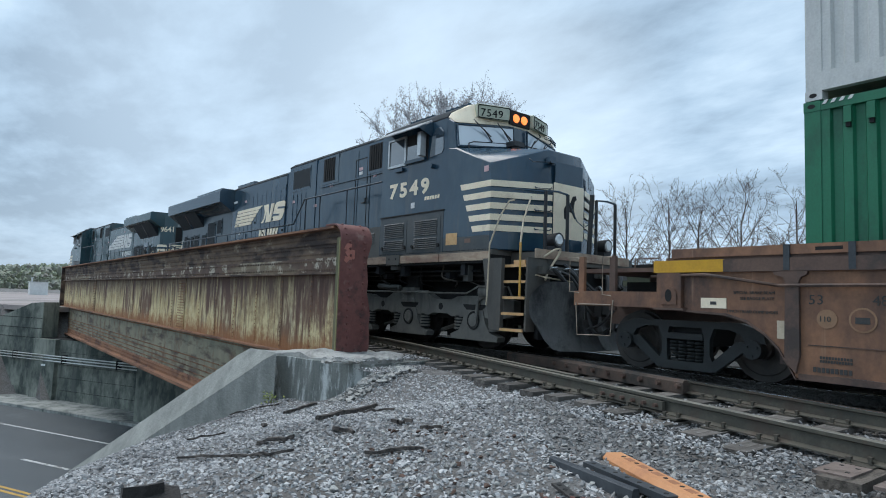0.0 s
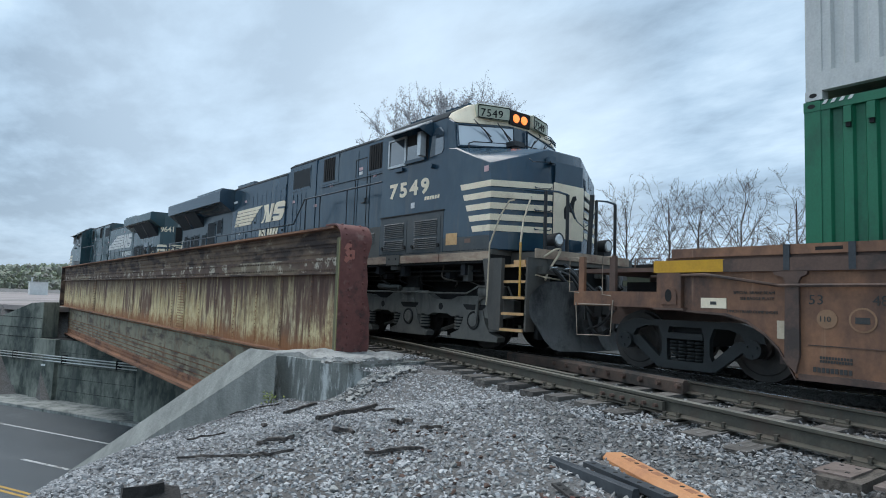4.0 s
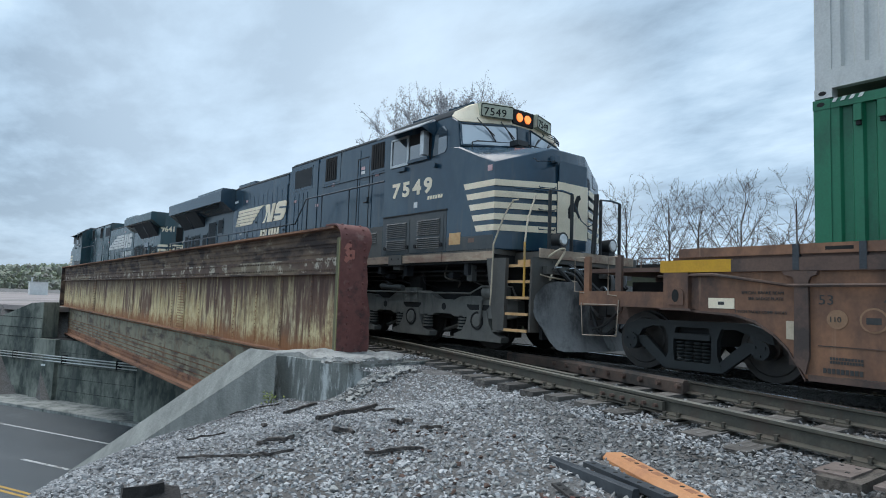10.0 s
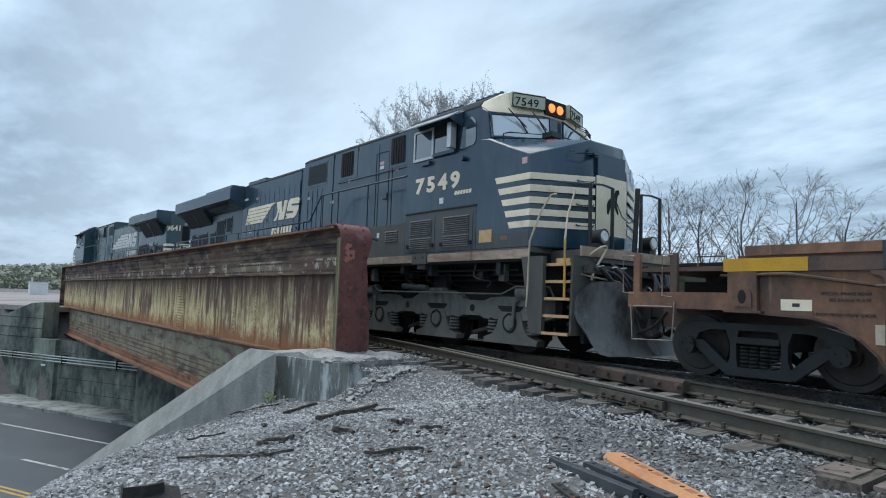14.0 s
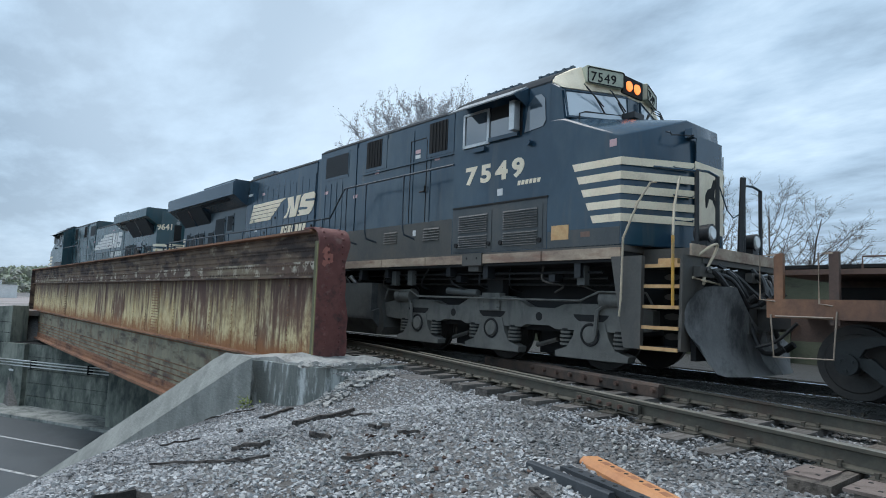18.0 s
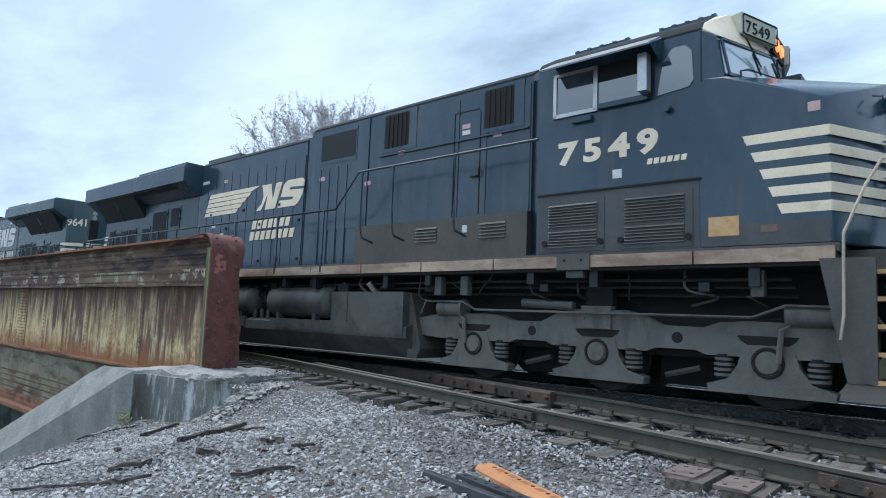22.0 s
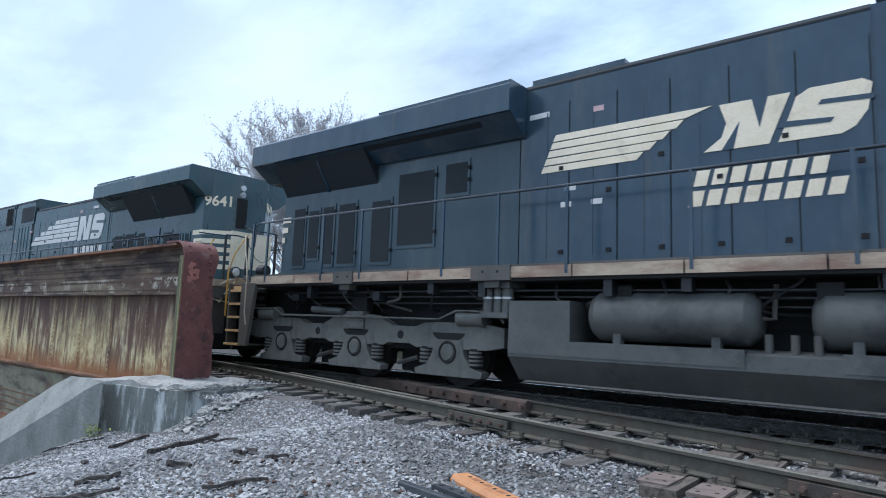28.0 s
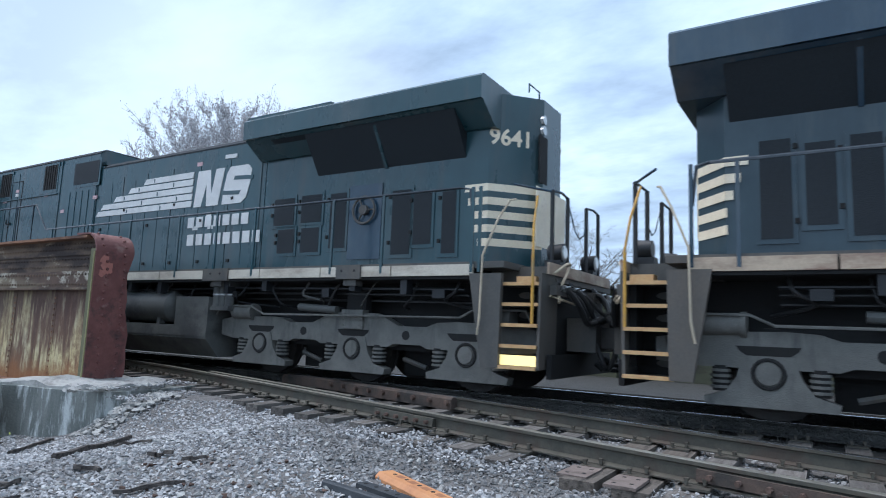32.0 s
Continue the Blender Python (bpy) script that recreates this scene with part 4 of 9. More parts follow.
def make_track():
    tr = thing("railway_track", "weathered railway switch with timber ties and grey ballast", "track", kind="structure")

    def rail(name, fn, xa, xb, step, head, z=0.0, label="", body=M_RAIL):
        xs = list(np.arange(xa, xb, step)) + [xb]
        pts = [(x, fn(x), z) for x in xs]
        r = part(name, sweep(pts, RAIL), body, tr, label)
        part("rail_head", sweep(pts, HEAD), head, r)
    # main rails: the shaded web is painted black along with the oil
    rail("rail", lambda x: line_y(x) - 0.75, -60, 40, 2.0, M_RAILSHINE, 0, "main rail painted black for oil and the train's shade", M_OILSHADE)
    rail("rail", lambda x: line_y(x) + 0.75, -60, 40, 2.0, M_RAILSHINE, 0, "main rail painted black for oil and the train's shade", M_OILSHADE)
    rail("rail", branch_near, -17.5, 14, 0.7, M_RAILTOP, 0, "dull weathered branch rail")
    rail("rail", branch_far, -6.6, 14, 0.7, M_RAILSHINE, 0, "branch rail with a bright head")
    rail("guard_rail", lambda x: branch_near(x) + 0.13, -9.6, -5.4, 0.7, M_RAILTOP, 0.012, "guard rail beside the branch rail")
    # frog: a rusty bolted casting between the two inner rails
    fr = part("frog", sweep([(-8.6, 8.36, -0.01), (-7.6, 8.33, -0.01), (-6.0, 7.93, -0.01), (-4.5, 7.56, -0.01)], [(-0.10, -0.17), (0.10, -0.17), (0.10, -0.03), (0.075, 0.0), (-0.075, 0.0), (-0.10, -0.03)]), M_FROG, tr, "rusty bolted frog casting")
    for k in range(9):
        x = -7.3 + k * 0.34
        y = 6.46 - 0.25 * x - 0.10
        part("bolt", cyl(B(), (x, y, -0.085), (x - 0.025, y - 0.075, -0.085), 0.036, 6), M_RUST, fr)
    # joint bars on the near rail
    for xa, xb in ((-4.75, -3.75), (-0.95, 0.25)):
        for o in (-0.052, 0.052):
            j = part("joint_bar", sweep([(x, branch_near(x) + o, 0) for x in np.linspace(xa, xb, 5)], [(-0.022, -0.14), (0.022, -0.14), (0.016, -0.05), (-0.016, -0.05)]), M_RAIL if xa < -2 else M_FROG, tr)
            if o < 0:
                for k in range(6):
                    x = xa + (k + 0.5) * (xb - xa) / 6
                    y = branch_near(x) - 0.07
                    part("bolt", cyl(B(), (x, y, -0.095), (x - 0.01, y - 0.045, -0.095), 0.022, 6), M_RUST, j)
    # ties
    rnd = random.Random(5)
    ties, pale = [], []
    x = -46.0
    while x < 13:
        if x < -17.5 or x > 2:
            ties.append((x, CENTRE if x > -17 else line_y(x), 2.6, 0.0))
        else:
            if -2.2 < x < -1.2:
                pale.append(len(ties))
                ties.append((-1.80 if x < -1.7 else -1.40, 7.62, 5.86, 1.5))
                x += 0.53
                continue
            ya = branch_near(x) - 0.55 - rnd.uniform(-0.08, 0.12)
            ties.append((x, (ya + 10.5) / 2, 10.5 - ya, rnd.uniform(-1.0, 1.0)))
        x += 0.53
    for k in range(16):
        xx = 2.6 + k * 0.55
        ties.append((xx, 5.7 - 0.25 * xx, 2.7, -14.0))
    for k, (x, y, ln, yaw) in enumerate(ties):
        bm = bx(B(), -0.115 - 0.02 * (k in pale), 0.115 + 0.02 * (k in pale), -ln / 2, ln / 2, -0.36, -0.186)
        t = part("tie", bm, M_TAN if k in pale else M_TIE, tr, bevel=0.012)
        if k in pale:
            pp = part("tie_plate", bx(B(), x - 0.12, x + 0.12, branch_near(x) - 0.62, branch_near(x) - 0.22, -0.187, -0.165), M_PINKPLATE, tr, "pinkish steel plate on a pale tie", bevel=0.004)
            for dx, dy in ((-0.06, -0.54), (0.06, -0.5), (-0.05, -0.3), (0.06, -0.32)):
                part("plate_hole", bx(B(), x + dx - 0.014, x + dx + 0.014, branch_near(x) + dy - 0.014, branch_near(x) + dy + 0.014, -0.17, -0.163), M_DARK, pp)
        t.matrix_basis = pose(x, y, rnd.uniform(-0.012, 0.004), rnd.uniform(-0.4, 0.4), 0, yaw)
    plate = None
    spike = None
    for x, y, ln, yaw in ties:
        rails_at = [line_y(x) - 0.75, line_y(x) + 0.75]
        if -17 < x < 2:
            rails_at += [branch_near(x)]
            if x > -4.4:
                rails_at += [branch_far(x)]
        for ry in rails_at:
            if x < -14 or x > 1.5:
                continue
            if plate is None:
                bm = bx(B(), -0.10, 0.10, -0.19, 0.19, -0.186, -0.168)
                plate = part("tie_plate", bm, M_RAIL, tr, bevel=0.004)
                plate.matrix_basis = pose(x, ry, 0)
                bm = B()
                bx(bm, -0.012, 0.012, -0.012, 0.012, -0.17, -0.135)
                bx(bm, -0.017, 0.017, -0.012, 0.03, -0.14, -0.122)
                spike = part("spike", bm, M_RAIL, tr)
                spike.matrix_basis = pose(x + 0.06, ry - 0.09, 0)
                sp_me, pl_me = spike.data, plate.data
            else:
                p = link("tie_plate", pl_me, M_RAIL, tr)
                p.matrix_basis = pose(x + rnd.uniform(-0.01, 0.01), ry, 0)
                for dx, dy, tr_ in ((0.06, -0.09, 0), (-0.06, -0.14, 0), (0.05, 0.09, 180)):
                    s = link("spike", sp_me, M_RAIL, tr)
                    s.matrix_basis = pose(x + dx, ry + dy, rnd.uniform(-0.006, 0.014), 0, 0, tr_)


make_track()


# ---- ballast ----
def rock_shapes(count, seed):
    rnd = random.Random(seed)
    out = []
    for _ in range(count):
        bm = B()
        pts = []
        for _ in range(9):
            v = Vector((rnd.gauss(0, 1), rnd.gauss(0, 1), rnd.gauss(0, 1))).normalized()
            pts.append((v.x * rnd.uniform(0.8, 1.15), v.y * rnd.uniform(0.7, 1.0), v.z * rnd.uniform(0.45, 0.75)))
        r = bmesh.ops.convex_hull(bm, input=[bm.verts.new(p) for p in pts])
        bmesh.ops.delete(bm, geom=[v for v in bm.verts if not v.link_faces], context="VERTS")
        bmesh.ops.recalc_face_normals(bm, faces=bm.faces)
        bm.verts.index_update()
        out.append((np.array([v.co[:] for v in bm.verts]), [[v.index for v in f.verts] for f in bm.faces]))
        bm.free()
    return out


def scatter(name, places, sizes, material, label, seed, sink=0.25):
    rng = np.random.default_rng(seed)
    shapes = rock_shapes(10, seed)
    verts, faces, base = [], [], 0
    which = rng.integers(0, len(shapes), len(places))
    for k, (sv, sf) in enumerate(shapes):
        sel = np.nonzero(which == k)[0]
        if not len(sel):
            continue
        a, t = rng.uniform(0, 2 * np.pi, len(sel)), rng.uniform(-0.6, 0.6, len(sel))
        ca, sa, ct, st = np.cos(a), np.sin(a), np.cos(t), np.sin(t)
        v = np.repeat(sv[None], len(sel), 0) * (sizes[sel] / 2)[:, None, None]
        x, y, z = v[..., 0], v[..., 1], v[..., 2]
        y, z = y * ct[:, None] - z * st[:, None], y * st[:, None] + z * ct[:, None]
        x, y = x * ca[:, None] - y * sa[:, None], x * sa[:, None] + y * ca[:, None]
        p = places[sel]
        verts.append(np.stack([x + p[:, 0:1], y + p[:, 1:2], z + p[:, 2:3] + (sizes[sel] * (0.3 - sink))[:, None]], -1).reshape(-1, 3))
        nv = len(sv)
        for i in range(len(sel)):
            o = base + i * nv
            faces += [[o + j for j in f] for f in sf]
        base += nv * len(sel)
    ob = raw(name, np.concatenate(verts).tolist(), faces, material)
    return tagged(ob, label, "ballast", kind="stuff")


def make_ballast():
    rng = np.random.default_rng(11)
    P, S = [], []

    def field(x0, x1, y0, y1, per, lo, hi, keep=None):
        n = int((x1 - x0) * (y1 - y0) * per)
        x, y = rng.uniform(x0, x1, n), rng.uniform(y0, y1, n)
        ok = np.ones(n, bool) if keep is None else keep(x, y)
        x, y = x[ok], y[ok]
        P.append(np.stack([x, y, ground_z(x, y)], -1))
        S.append(rng.uniform(lo, hi, len(x)) * rng.choice([0.7, 1, 1, 1.25], len(x)))
    off_block = lambda x, y: ~((x < -8.95) & (y > 4.45 + 0.42 * np.clip(x + 11.4, 0, 2.4)))
    wing = lambda x, y: (-RD[1] * x + RD[0] * y < 9.05) & off_block(x, y)
    thin = lambda x, y: rng.uniform(0, 1, len(x)) < np.clip((2.4 - x) / 2.2, 0, 1) * np.clip((y + 0.9) / 1.7, 0, 1)
    field(-8.5, 2.4, -0.9, 4.6, 760, 0.028, 0.060, lambda x, y: wing(x, y) & thin(x, y) & ~((y > 4.95 - 0.25 * x - 1.55 + 0.35 * np.sin(x * 2.3)) & (x > -5.5)))
    near_rail = lambda x, y: (y > 4.95 - 0.25 * x - 1.55 + 0.35 * np.sin(x * 2.3)) & (x > -5.5)
    field(-11.5, 1.5, 4.6, 6.5, 640, 0.030, 0.062, lambda x, y: wing(x, y) & ~near_rail(x, y))
    field(-9.0, 1.5, 6.5, 7.6, 200, 0.03, 0.06, off_block)
    field(-12.5, -8.5, 0.5, 4.6, 480, 0.030, 0.066, wing)
    x, y = rng.uniform(-9.7, -8.3, 900), rng.uniform(5.2, 7.3, 900)
    P.append(np.stack([x, y, np.maximum(ground_z(x, y), np.where((x < -9.0) & (y < 6.8), -0.13, -0.24))], -1))
    S.append(rng.uniform(0.03, 0.07, 900))
    n = 2400
    x = rng.uniform(-4.6, 1.5, n)
    y = branch_near(0) - 0.25 * x - rng.uniform(0.16, 0.95, n)
    ok = off_block(x, y) & ~((x > -2.05) & (x < -1.2))
    x, y = x[ok], y[ok]
    P.append(np.stack([x, y, -0.212 + rng.uniform(-0.015, 0.02, len(x))], -1))
    S.append(rng.uniform(0.028, 0.058, len(x)))
    n = 2600
    x = rng.uniform(-9, 1.5, n)
    y = branch_near(0) - 0.25 * x + rng.uniform(0.12, 1.3, n)
    ok = (y < 7.9) & (np.sin(x * 11.85 + 0.6) < 0.35)
    x, y = x[ok], y[ok]
    P.append(np.stack([x, y, -0.225 + rng.uniform(-0.02, 0.02, len(x))], -1))
    S.append(rng.uniform(0.026, 0.055, len(x)))
    field(-6.5, 6.0, -4.5, 4.6, 110, 0.03, 0.07, lambda x, y: (y < 0.5) & (np.hypot(x, y) < 4.2 + 1.2 * np.sin(3 * np.arctan2(y, x))) | (x > 0.5) & (y > 0.5))
    scatter("ballast", np.concatenate(P), np.concatenate(S), M_STONE, "loose grey crushed ballast stones", 3)
    P.clear(), S.clear()
    field(-5.5, 1.5, 3.0, 6.5, 680, 0.028, 0.060, near_rail)
    scatter("grimy_ballast", np.concatenate(P), np.concatenate(S), M_MSTONE, "grimy darker ballast stones beside the branch rail", 6)
    P.clear(), S.clear()
    field(-12.0, 1.5, 6.9, 8.6, 120, 0.03, 0.06, off_block)
    field(-11.0, 1.5, 8.6, 11.0, 70, 0.035, 0.065, lambda x, y: x > -10.9)
    scatter("dark_ballast", np.concatenate(P), np.concatenate(S), M_OSTONE, "dark ballast stones between the rails, oil and train shade in their colour", 4)
    P.clear(), S.clear()
    field(-11.0, 2.5, 11.0, 12.6, 60, 0.04, 0.07, lambda x, y: x > -10.9)
    scatter("ballast", np.concatenate(P), np.concatenate(S), M_STONE, "loose grey crushed ballast stones", 5)
    # dark strip paints the train's shadow as well as oil
    bed = part("track_bed", prism(B(), [(-11.0, 7.0), (-8.0, 7.25), (-4.0, 7.3), (-1.0, 7.2), (4.0, 7.5), (20, 7.9), (20, 10.7), (-11.0, 10.7)], -0.5, -0.225, "z"), M_OILSHADE)
    tagged(bed, "track bed painted dark for oil and the train's shade", "track bed", kind="structure")


make_ballast()

VEHICLES, WHEELS, CARS, TYRES = [], [], [], []


# ---- diesel locomotives ----
def make_wheelset(parent, x, r, gauge=0.75, track_w=0.13):
    bm = B()
    cyl(bm, (0, -gauge - 0.25, 0), (0, gauge + 0.25, 0), 0.09, 10)
    for s in (-1, 1):
        a, b = s * (gauge - 0.06), s * (gauge + 0.07)
        cyl(bm, (0, a, 0), (0, b, 0), r, 28)
        cyl(bm, (0, s * (gauge - 0.09), 0), (0, s * (gauge - 0.06), 0), r + 0.03, 28)
        cyl(bm, (0, b, 0), (0, b + s * 0.012, 0), r * 0.82, 24, r * 0.78)
        cyl(bm, (0, b, 0), (0, b + s * 0.10, 0), 0.13, 12)
    w = part("wheelset", bm, M_WHEEL, parent)
    w.location = (x, 0, r)
    WHEELS.append((w, x, r))
    return w


def make_truck(lo, sx, c, near=-1):
    """A three-axle truck: cast side frames with pedestals, springs, brake cylinders and pipes."""
    for s in (-1, 1):
        yo, yi = s * 1.20, s * 1.02
        top = [(-3.35, 0.64), (-3.35, 0.92), (-2.85, 1.00), (-1.95, 1.02), (-1.62, 1.00), (-1.42, 0.93), (-0.90, 0.93), (-0.62, 1.06), (-0.40, 1.12), (0.40, 1.12), (0.62, 1.06), (0.90, 0.94), (1.42, 0.93), (1.62, 1.00), (1.95, 1.02), (2.85, 1.00), (3.2, 0.94), (3.2, 0.66),
               (2.85, 0.60), (1.45, 0.60), (1.32, 0.65), (0.82, 0.65), (0.70, 0.60), (-0.70, 0.60), (-0.82, 0.65), (-1.32, 0.65), (-1.45, 0.60), (-2.85, 0.60)]
        fr = part("truck_frame", prism(B(), [(sx * (c + x), z) for x, z in top], yo, yi), M_TRUCK, lo, bevel=0.022 if s == near else 0)
        if s != near:
            continue
        for ax in (-2.13, 0, 2.14):
            ped = [(-0.66, 0.17), (0.66, 0.17), (0.68, 0.26), (0.44, 0.34), (0.33, 0.50), (0.26, 0.74), (-0.26, 0.74), (-0.33, 0.50), (-0.44, 0.34), (-0.68, 0.26)]
            part("pedestal", prism(B(), [(sx * (c + ax + x), z) for x, z in ped], yo + s * 0.018, yi), M_TRUCK, fr, bevel=0.02)
            cx = sx * (c + ax)
            part("slot", prism(B(), [(cx - 0.33, 0.85), (cx - 0.30, 0.80), (cx - 0.22, 0.745), (cx + 0.22, 0.745), (cx + 0.30, 0.80), (cx + 0.33, 0.85)], yo + s * 0.005, yo - s * 0.05), M_DARK, fr)
            part("axle_cap", cyl(B(), (cx, yo + s * 0.01, 0.545), (cx, yo + s * 0.045, 0.545), 0.135, 20, 0.12), M_TRUCK, fr)
            part("cap_ring", torus(B(), (cx, yo + s * 0.018, 0.545), (0, 1, 0), 0.16, 0.021), M_DARK, fr)
            for d in (-0.50, 0.50):
                bm = B()
                for k in range(4):
                    z = 0.36 + k * 0.062
                    cyl(bm, (cx + d, yo - s * 0.07, z), (cx + d, yo - s * 0.07, z + 0.032), 0.115 - 0.008 * (k == 3), 14)
                part("coil_spring", bm, M_TRUCK, fr)
                # near-black core paints the shade between the coils
                part("coil_gap_shade", cyl(B(), (cx + d, yo - s * 0.07, 0.33), (cx + d, yo - s * 0.07, 0.62), 0.095, 12), M_DARK, fr)
        for a, b in ((-1.30, -0.86), (0.86, 1.30)):
            part("brake_beam", tube(B(), [(sx * (c + a), yo - s * 0.25, 0.30), (sx * (c + b), yo - s * 0.25, 0.42)], 0.04), M_DUSTY, fr)
        # flat near-black discs painted as the shade inside the holes
        for h in (-1.05, 1.1):
            part("lightening_hole", cyl(B(), (sx * (c + h), yo + s * 0.003, 0.79), (sx * (c + h), yo - s * 0.05, 0.79), 0.072, 14), M_DARK, fr)
        part("bolster_bracket", bx(B(), sx * c - 0.22, sx * c + 0.22, yo + s * 0.05, yo - s * 0.1, 0.86, 1.17), M_TRUCK, fr, bevel=0.015)
        for dx in (-0.27, 0.27):
            for z in (0.92, 1.0, 1.08):
                part("bolt", cyl(B(), (sx * c + dx * 0.65, yo + s * 0.05, z), (sx * c + dx * 0.65, yo + s * 0.07, z), 0.016, 6), M_TRUCK, fr)
        for e in (-1, 1):
            x0 = sx * (c + e * 2.60)
            bc = part("brake_cylinder", cyl(B(), (x0 - 0.26, yo - s * 0.02, 1.09), (x0 + 0.2, yo - s * 0.02, 1.09), 0.135, 18, 0.125), M_TRUCK, fr)
            part("cylinder_head", cyl(B(), (x0 + 0.2, yo - s * 0.02, 1.09), (x0 + 0.26, yo - s * 0.02, 1.09), 0.15, 18), M_TRUCK, bc)
            if e * sx > 0 and c > 0 or e < 0 and c > 0:
                part("push_rod", tube(B(), [(x0 - sx * e * 0.15, yo + s * 0.05, 1.06), (x0 - sx * e * 0.30, yo + s * 0.06, 0.92), (x0 - sx * e * 0.34, yo + s * 0.06, 0.55)], 0.035), M_TRUCK, fr)
        part("sand_pipe", tube(B(), [(sx * (c - 3.2), yo + s * 0.09, 1.0), (sx * (c - 3.1), yo + s * 0.1, 1.20), (sx * (c - 2.3), yo + s * 0.1, 1.20), (sx * (c - 2.05), yo + s * 0.1, 1.08), (sx * (c + 2.0), yo + s * 0.1, 1.06), (sx * (c + 2.35), yo + s * 0.1, 1.20), (sx * (c + 3.15), yo + s * 0.1, 1.19), (sx * (c + 3.25), yo + s * 0.1, 1.02)], 0.020), M_TRUCK, fr)
        part("damper", cyl(B(), (sx * c - 1.2, yo + s * 0.02, 1.20), (sx * c - 0.35, yo + s * 0.02, 1.16), 0.065, 12), M_TANK, fr)
        part("side_bearing", bx(B(), sx * c - 0.2, sx * c + 0.2, yo - s * 0.2, yo - s * 0.05, 1.03, 1.5), M_DARK, fr)
    # unseen near-black blocks added to keep the space between the axles dark
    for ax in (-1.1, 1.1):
        part("motor_shade_block", bx(B(), sx * (c + ax) - 0.42, sx * (c + ax) + 0.42, -0.66, 0.66, 0.16, 0.92), M_DARK, lo, bevel=0.05)
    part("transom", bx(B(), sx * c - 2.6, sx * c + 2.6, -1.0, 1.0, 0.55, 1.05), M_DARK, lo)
    for ax in (-2.13, 0, 2.14):
        make_wheelset(lo, sx * (c + ax), 0.533)


def make_steps(lo, sx, e, nose, tail=0.0):
    """One corner stairwell on the camera's side: stringer, treads with bright nosings, grab rails."""
    X = lambda v: sx * e * (v + tail)
    plate = [(X(9.92), 1.70), (X(10.42), 1.70), (X(10.40), 0.42), (X(10.14), 0.42)]
    st = part("step_stringer", prism(B(), plate, -1.57, -1.49), M_DUSTY, lo, bevel=0.01)
    part("step_back", bx(B(), min(X(10.42), X(10.95)), max(X(10.42), X(10.95)), -0.98, -0.92, 0.40, 1.70), M_DARK, lo)
    part("step_side", prism(B(), [(X(10.95), 1.70), (X(10.99), 1.70), (X(10.96), 0.42), (X(10.92), 0.42)], -1.5, -0.92), M_DUSTY, lo)
    for k in range(5):
        z = 0.45 + 0.28 * k
        a, b = sorted((X(10.36 - 0.0 * k), X(10.94)))
        tr = part("step_tread", bx(B(), a, b, -1.54 + 0.02 * k, -0.96, z - 0.03, z), M_DUSTY, lo)
        part("nosing", bx(B(), a, b, -1.565 + 0.02 * k, -1.54 + 0.02 * k, z - 0.035, z + 0.012), M_TREAD, tr, "worn orange step edge")
        if k < 4:
            part("toe_light", hull(B(), [(X(10.55 + 0.13 * math.cos(q)), -0.985, z + 0.14 + 0.05 * math.sin(q)) for q in np.linspace(0, 6, 9)] + [(X(10.6), -0.96, z + 0.14)]), M_DUSTY, tr)
    if nose == "lit":
        a, b = sorted((X(10.40), X(10.92)))
        part("step_light", bx(B(), a, b, -1.50, -1.47, 0.465, 0.60), M_STEPLIT, lo, "glowing yellow step light")
    part("grab_rail", tube(B(), [(X(10.10), -1.62, 0.85), (X(10.14), -1.64, 1.1), (X(10.16), -1.63, 1.95), (X(10.36), -1.58, 2.45), (X(10.50), -1.50, 2.72), (X(10.55), -1.42, 2.74)], 0.016), M_PALE, lo, "pale bent grab rail")
    part("grab_rail", tube(B(), [(X(10.90), -1.60, 1.02), (X(10.90), -1.60, 1.95)], 0.020), M_YELLOW, lo, "yellow grab rail")
    part("grab_rail", tube(B(), [(X(10.90), -1.60, 1.95), (X(10.86), -1.50, 2.35), (X(10.80), -1.25, 2.80)], 0.017), M_PALE if e > 0 else M_YELLOW, lo)
    part("tread_box", bx(B(), min(X(10.60), X(10.88)), max(X(10.60), X(10.88)), -1.45, -1.25, 1.58, 1.66), M_TREAD, lo)


